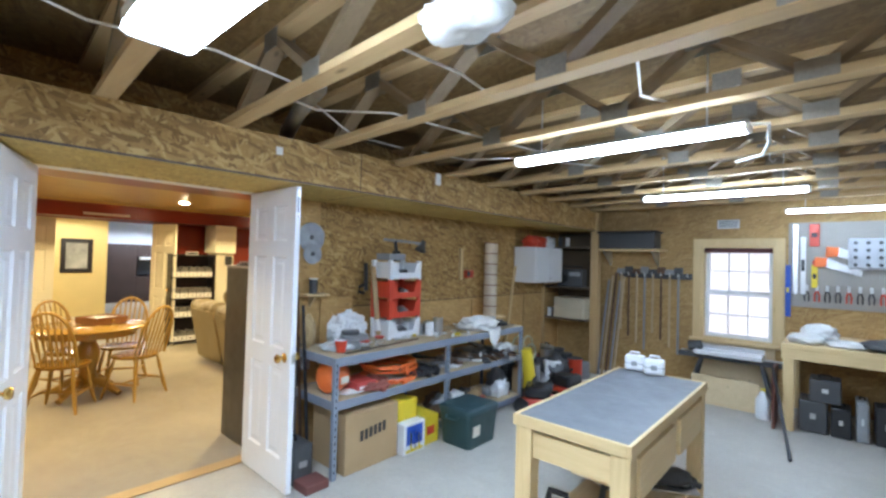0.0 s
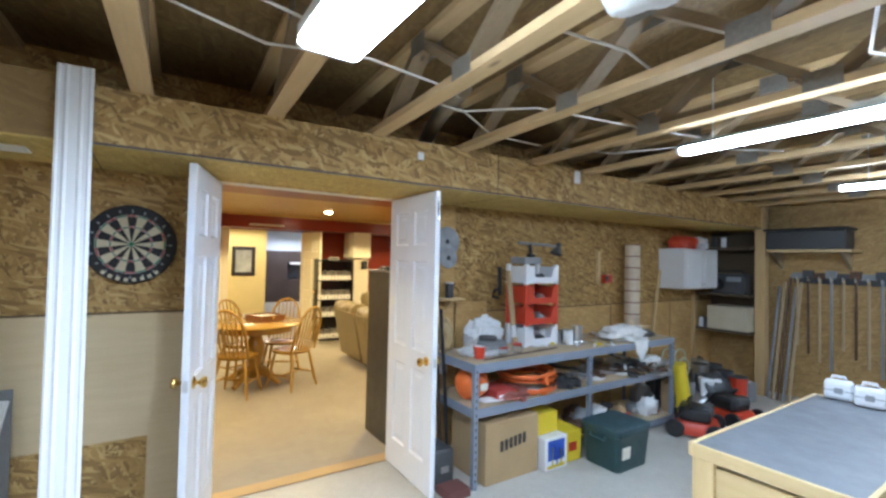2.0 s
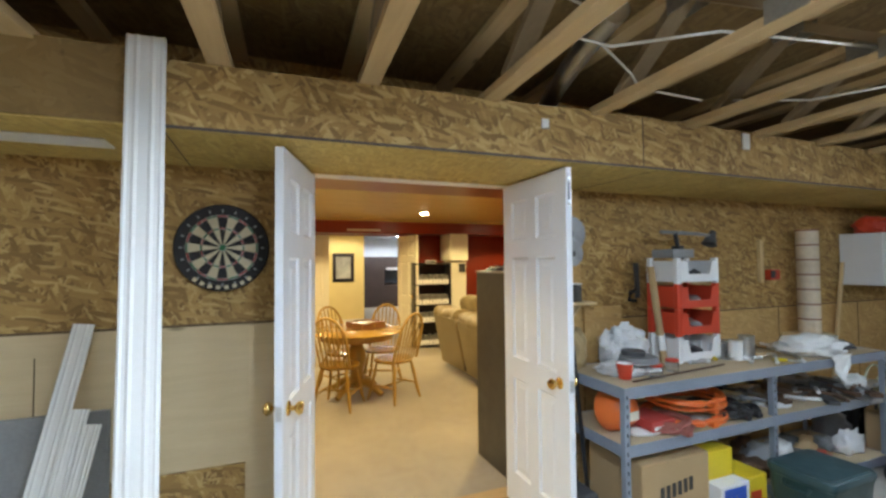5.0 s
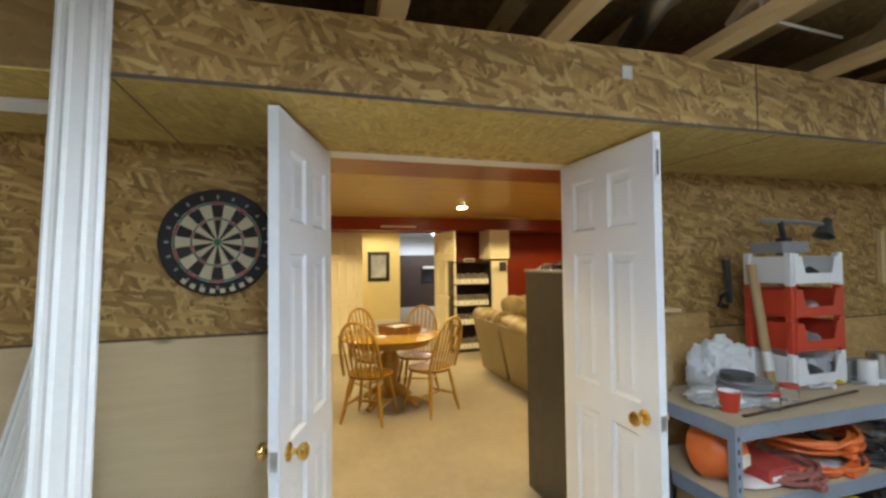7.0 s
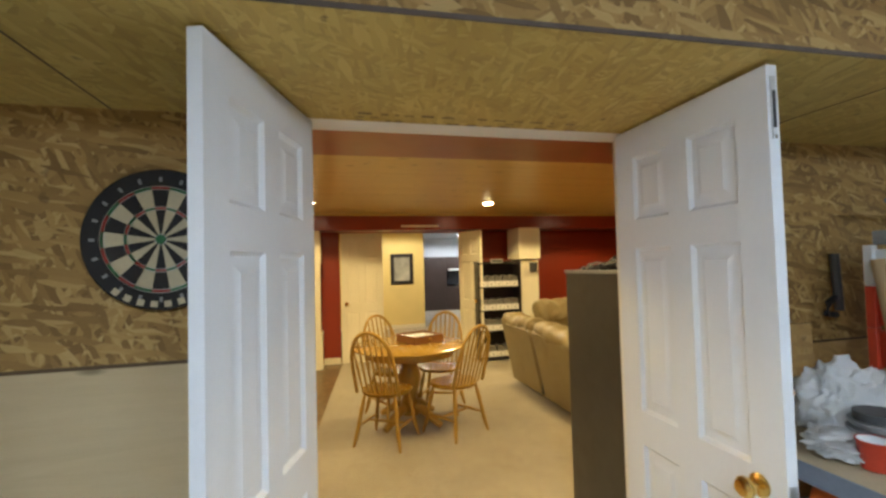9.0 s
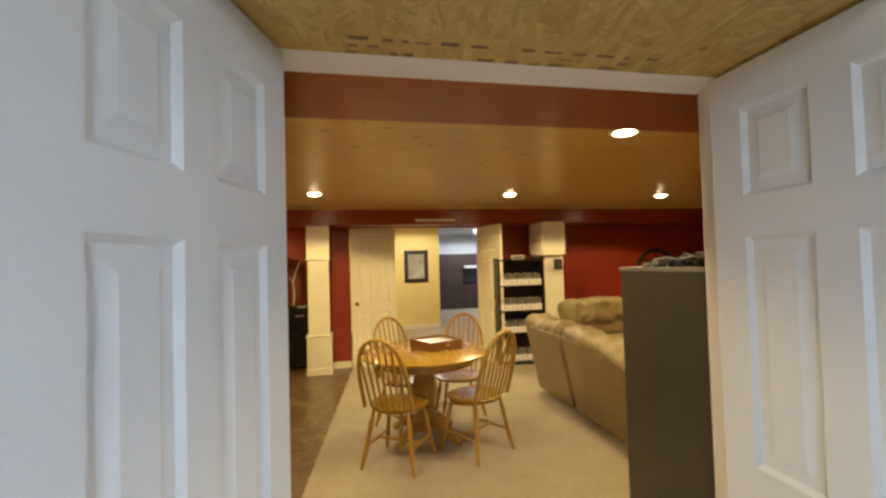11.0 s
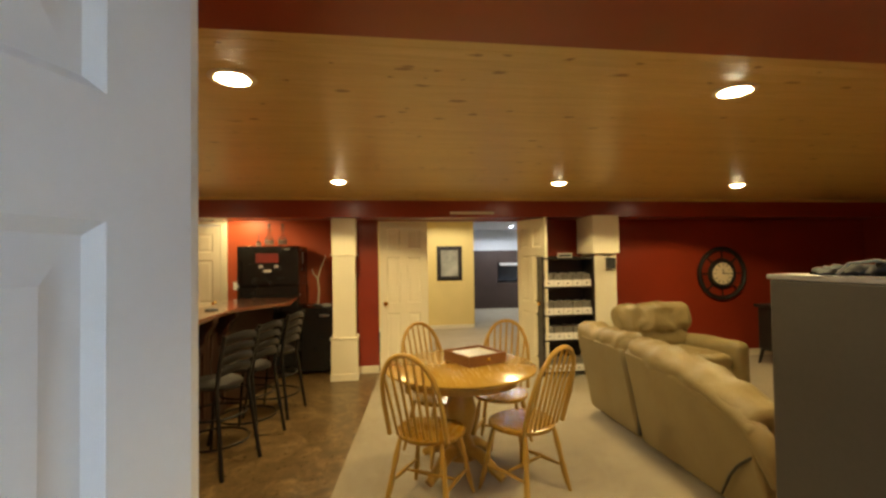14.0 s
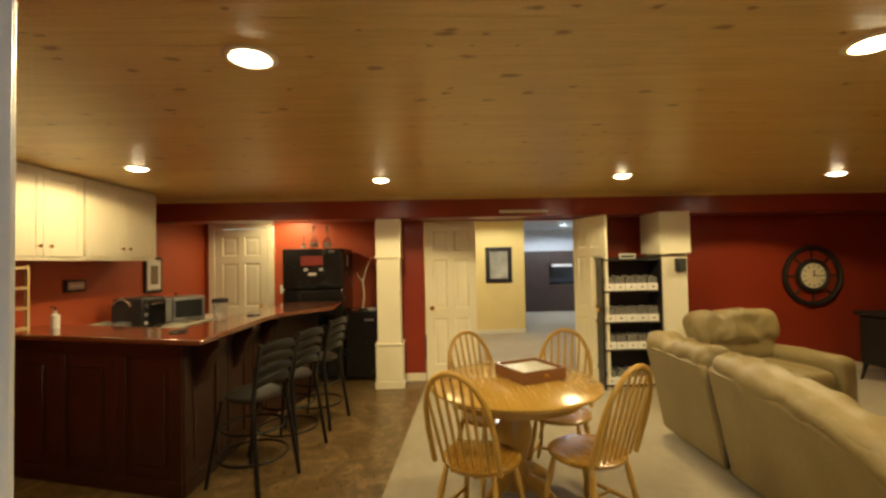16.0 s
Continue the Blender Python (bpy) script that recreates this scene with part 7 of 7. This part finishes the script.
solid("backdrop", G().box((-4, WY + 3.0, -0.3), (4, WY + 3.02, 4)), daylight(), "pale snowy daylight outside the window", "backdrop", kind="structure")
solid("ground", G().box((-40, WY + 0.21, -0.5), (40, WY + 60, -0.3)), plain("snow", (0.75, 0.76, 0.78), 0.8), "snowy ground outside the window", "ground", kind="structure")

# tools and long things on the wall
tb = thing("storage_tub", "long dark plastic tub on a wall shelf", "tub", at=(-1.52, WY - 0.22, 1.8005))
part("tub", G().box((-0.38, -0.15, 0), (0.38, 0.15, 0.22)), DKGREY, tb, bevel=0.02)
part("lid", G().box((-0.40, -0.17, 0.22), (0.40, 0.17, 0.25)), BLACK, tb, bevel=0.008)
ws3 = thing("plank_shelf", "pale plank shelf on brackets", "shelf", at=(-1.52, WY, 1.77))
part("board", G().box((-0.36, -0.40, 0), (0.44, 0, 0.03)), PINE_X, ws3, bevel=0.003)
for sx in (-1, 1):
    part("bracket", G().prism([(0, 0), (-0.32, 0), (0, -0.2)], "x", sx * 0.33 - 0.01, sx * 0.33 + 0.01), STEEL, ws3)
rk = thing("tool_rack", "dark wall rack with hooks for long tools", "rack", at=(-1.22, WY, 1.40))
part("rail", G().box((-0.50, -0.03, 0), (0.46, 0, 0.08)), DKGREY, rk, bevel=0.004)
for i in range(9):
    part("hook", G().tube([(-0.45 + 0.108 * i, -0.03, 0.05), (-0.45 + 0.108 * i, -0.10, 0.04), (-0.45 + 0.108 * i, -0.10, 0.08)], 0.007, 6), STEEL, rk)
HANDLE = grain_wood("ash_handle", (0.40, 0.29, 0.15), (0.55, 0.42, 0.25), 0.6, "z", 1, False)
for i in range(8):
    x = -1.67 + 0.108 * i
    ln2 = 0.75 + 0.25 * ((i * 5) % 4) / 3
    t = thing("long_tool", "long-handled garden tool hung on a rack", "garden tool", "hung long tools", (x, WY - 0.07, 0))
    part("handle", G().tube([(0, 0, 1.40 - ln2), (0, 0, 1.47)], 0.014, 8), (HANDLE, RUST, HANDLE, GREYP)[i % 4], t)
    part("head", G().box((-0.05, -0.03, 1.47), (0.05, 0.02, 1.56)) if i % 2 else G().prism([(-0.07, 1.46), (0.07, 1.46), (0.05, 1.53), (-0.05, 1.53)], "y", -0.015, 0.015), (GREYP, DKGREY, RUST)[i % 3], t, bevel=0.004)
for i in range(5):
    x = -1.86 + 0.055 * i
    t = thing("leaning_pole", "long pole leaning in the corner by the post", "pole", "poles in the corner")
    part("pole", G().tube([(x - 0.02, WY - 0.35, 0.002), (x, WY - 0.04, 1.35 + 0.06 * (i % 3))], 0.016, 8), (GREYP, HANDLE, RUST, GREYP, HANDLE)[i], t)
vt = thing("wall_vent", "pale louvred vent cover above the window", "vent", at=(-0.36, WY, 2.08))
part("frame", G().box((-0.12, -0.012, 0), (0.12, 0, 0.11)), PALE, vt, bevel=0.003)
for i in range(4):
    part("slat", G().box((-0.10, -0.018, 0.015 + 0.023 * i), (0.10, -0.012, 0.028 + 0.023 * i)), GREYP, vt)
sw = thing("saw_stand", "dark folding saw stand below the window", "saw stand", at=(-0.26, 6.55, 0.001))
for sx in (-1, 1):
    for sy in (-1, 1):
        part("leg", G().tube([(sx * 0.30, sy * 0.05, 0.48), (sx * 0.44, sy * 0.22, 0.0)], 0.018, 8), DKGREY, sw)
part("rail", G().box((-0.55, -0.05, 0.47), (0.50, 0.0, 0.53)), DKGREY, sw, bevel=0.006)
part("rail", G().box((-0.55, 0.06, 0.47), (0.50, 0.11, 0.53)), STEEL, sw, bevel=0.006)
part("saw_table", G().box((-0.36, -0.14, 0.53), (0.32, 0.16, 0.575)), WHITEP, sw, bevel=0.006)
part("fence", G().box((-0.36, 0.10, 0.575), (0.32, 0.13, 0.63)), STEEL, sw, bevel=0.004)
part("motor", G().tube([(-0.44, -0.02, 0.60), (-0.30, -0.02, 0.62)], 0.06, 12), DKGREY, sw)
solid("plywood_offcut", G().box((-0.60, 6.22, 0.002), (0.05, 6.24, 0.33)), PLY, "plywood offcut standing before the saw stand", "board", 0.002)
jg = thing("plastic_jug", "white plastic jug on the concrete floor", "jug", at=(0.10, 6.10, 0.001))
part("body", G().lathe([(0, 0), (0.06, 0), (0.065, 0.02), (0.065, 0.20), (0.025, 0.27), (0.022, 0.29), (0, 0.29)]), WHITEP, jg)
part("cap", G().lathe([(0, 0.29), (0.026, 0.29), (0.026, 0.315), (0, 0.318)]), YELLOWP, jg)
solid("brown_board", G().box((0.20, 5.80, 0.002), (0.225, 6.15, 0.60)), plain("red_brown_board", (0.13, 0.045, 0.03), 0.6, var=0.3), "red-brown board standing by the workbench", "board", 0.002)
pp = thing("leaning_pipe", "black pipe leaning against the workbench", "pipe")
part("pipe", G().tube([(0.40, 4.98, 0.012), (0.215, 5.72, 0.62)], 0.014, 9), BLACK, pp)
be = thing("workbench", "long pine workbench along the window wall", "workbench", at=(0, 0, 0.001))
part("top", G().box((0.27, 5.85, 0.80), (2.6, 6.93, 0.85)), PINE_X, be, bevel=0.004)
part("front_rail", G().box((0.27, 5.86, 0.70), (2.6, 5.90, 0.80)), PINE_X, be, bevel=0.003)
part("side_rail", G().box((0.28, 5.90, 0.70), (0.32, 6.90, 0.80)), PINE_Y, be, bevel=0.003)
for x in (0.28, 1.4, 2.5):
    for y in (5.865, 6.82):
        part("leg", G().box((x + 0.002, y, 0), (x + 0.09, y + 0.09, 0.80)), PINE_Z, be, bevel=0.003)
for i, (x, y, sx, sy, sz, mt) in enumerate(((0.45, 6.05, 0.14, 0.13, 0.10, RAG), (0.55, 6.2, 0.15, 0.14, 0.19, RAG), (0.75, 6.0, 0.15, 0.10, 0.07, RAG), (1.05, 6.02, 0.2, 0.14, 0.11, DKGREY), (1.3, 6.2, 0.16, 0.15, 0.12, GREYP))):
    blob("folded_cloth", (x, y, 0.8515), (sx, sy, sz), mt, "folded cloth heap on a pine workbench", "cloth", 80 + i, 0.35, 2.2, "cloths on the workbench")
PEG = plain("pegboard", (0.30, 0.28, 0.25), 0.6, var=0.1)
pb = thing("pegboard", "dull grey pegboard panel above the workbench", "pegboard", at=(0.25, WY, 1.15))
part("panel", G().box((0, -0.012, 0), (2.2, 0, 0.98)), PEG, pb, bevel=0.002)
lv = thing("spirit_level", "blue spirit level hung on the wall", "level", at=(0.225, WY - 0.04, 1.03))
part("beam", G().box((0, -0.01, 0), (0.05, 0.02, 0.60)), BLUEP, lv, bevel=0.003)
part("vial", G().box((0.01, -0.013, 0.28), (0.035, -0.01, 0.34)), YELLOWP, lv)
lv = thing("steel_rule", "grey steel straightedge hung on the wall", "straightedge", at=(0.29, WY - 0.03, 1.30))
part("beam", G().box((0, 0, 0), (0.05, 0.012, 0.80)), STEEL, lv, bevel=0.002)
for x, z, w2, h2, mt, lab in ((0.36, 1.30, 0.05, 0.66, WHITEP, "white spirit level hung on a pegboard"), (0.47, 1.62, 0.12, 0.07, REDP, "red spirit level end hung on a pegboard"), (0.46, 1.38, 0.055, 0.26, YELLOWP, "yellow and orange level on a pegboard"), (0.44, 1.85, 0.09, 0.26, REDP, "red framing square on a pegboard")):
    o = thing("hung_tool", lab, "tool", "pegboard tools", (x, WY - 0.04, z))
    part("body", G().box((0, 0, 0), (w2, 0.022, h2)), mt, o, bevel=0.004)
    part("mark", G().box((w2 * 0.2, -0.002, h2 * 0.4), (w2 * 0.8, 0, h2 * 0.6)), BLACK, o)
for x, z in ((0.58, 1.62), (0.68, 1.74)):
    o = thing("hand_saw", "hand saw with orange grip on a pegboard", "saw", "pegboard tools", (x, WY - 0.035, z))
    part("blade", G().prism([(0, 0), (0.30, -0.10), (0.31, -0.04), (0.02, 0.10)], "y", 0, 0.002), STEEL, o)
    part("grip", G().prism([(-0.10, -0.01), (0.01, 0.0), (0.02, 0.10), (-0.09, 0.11)], "y", -0.008, 0.012), ORANGEP, o, bevel=0.01)
oc = thing("tool_organiser", "pale grey open socket case hung on a pegboard", "tool case", at=(0.77, WY - 0.06, 1.60))
part("tray", G().box((0, 0, 0), (0.42, 0.045, 0.34)), plain("light_grey_case", (0.45, 0.47, 0.50), 0.45), oc, bevel=0.02)
for i in range(4):
    for j in range(4):
        part("socket", G().lathe([(0, 0), (0.018, 0), (0.018, 0.02), (0, 0.02)], m=Matrix.Translation((0.06 + 0.1 * i, 0.0, 0.05 + 0.08 * j)) @ Matrix.Rotation(radians(90), 4, "X"), seg=12), DKGREY, oc)
for i in range(10):
    o = thing("pliers", "steel pliers with dark grips on a pegboard", "pliers", "pegboard pliers", (0.42 + 0.09 * i, WY - 0.03, 1.24))
    part("jaws", G().box((-0.014, -0.008, 0.10), (0.014, 0.008, 0.17)), STEEL, o, bevel=0.004)
    for s in (-1, 1):
        part("grip", G().tube([(0.004 * s, 0, 0.11), (0.022 * s, 0, 0.05), (0.018 * s, 0, -0.02)], 0.008, 7), (DKGREY, REDP, BLACK)[i % 3], o)
for i, (x, w2, d2, h2, mt) in enumerate(((0.40, 0.22, 0.35, 0.30, DKGREY), (0.64, 0.15, 0.30, 0.27, BLACK), (0.48, 0.24, 0.3, 0.22, DKGREY), (0.82, 0.09, 0.35, 0.36, GREYP), (0.95, 0.16, 0.3, 0.34, BLACK), (1.16, 0.22, 0.3, 0.3, DKGREY))):
    z0 = 0.3025 if i == 2 else 0.002
    t = thing("equipment_case", "dark equipment case stored below the workbench", "case", "cases below the workbench", (x, 5.97, z0))
    part("shell", G().box((0, 0, 0), (w2, d2, h2)), mt, t, bevel=0.015)
    part("latch", G().box((w2 * 0.4, -0.008, h2 * 0.45), (w2 * 0.6, 0, h2 * 0.62)), STEEL, t)
    part("handle", G().tube([(w2 * 0.3, d2 / 2, h2 - 0.003), (w2 * 0.33, d2 / 2, h2 + 0.025), (w2 * 0.67, d2 / 2, h2 + 0.025), (w2 * 0.7, d2 / 2, h2 - 0.003)], 0.009, 7), BLACK, t)
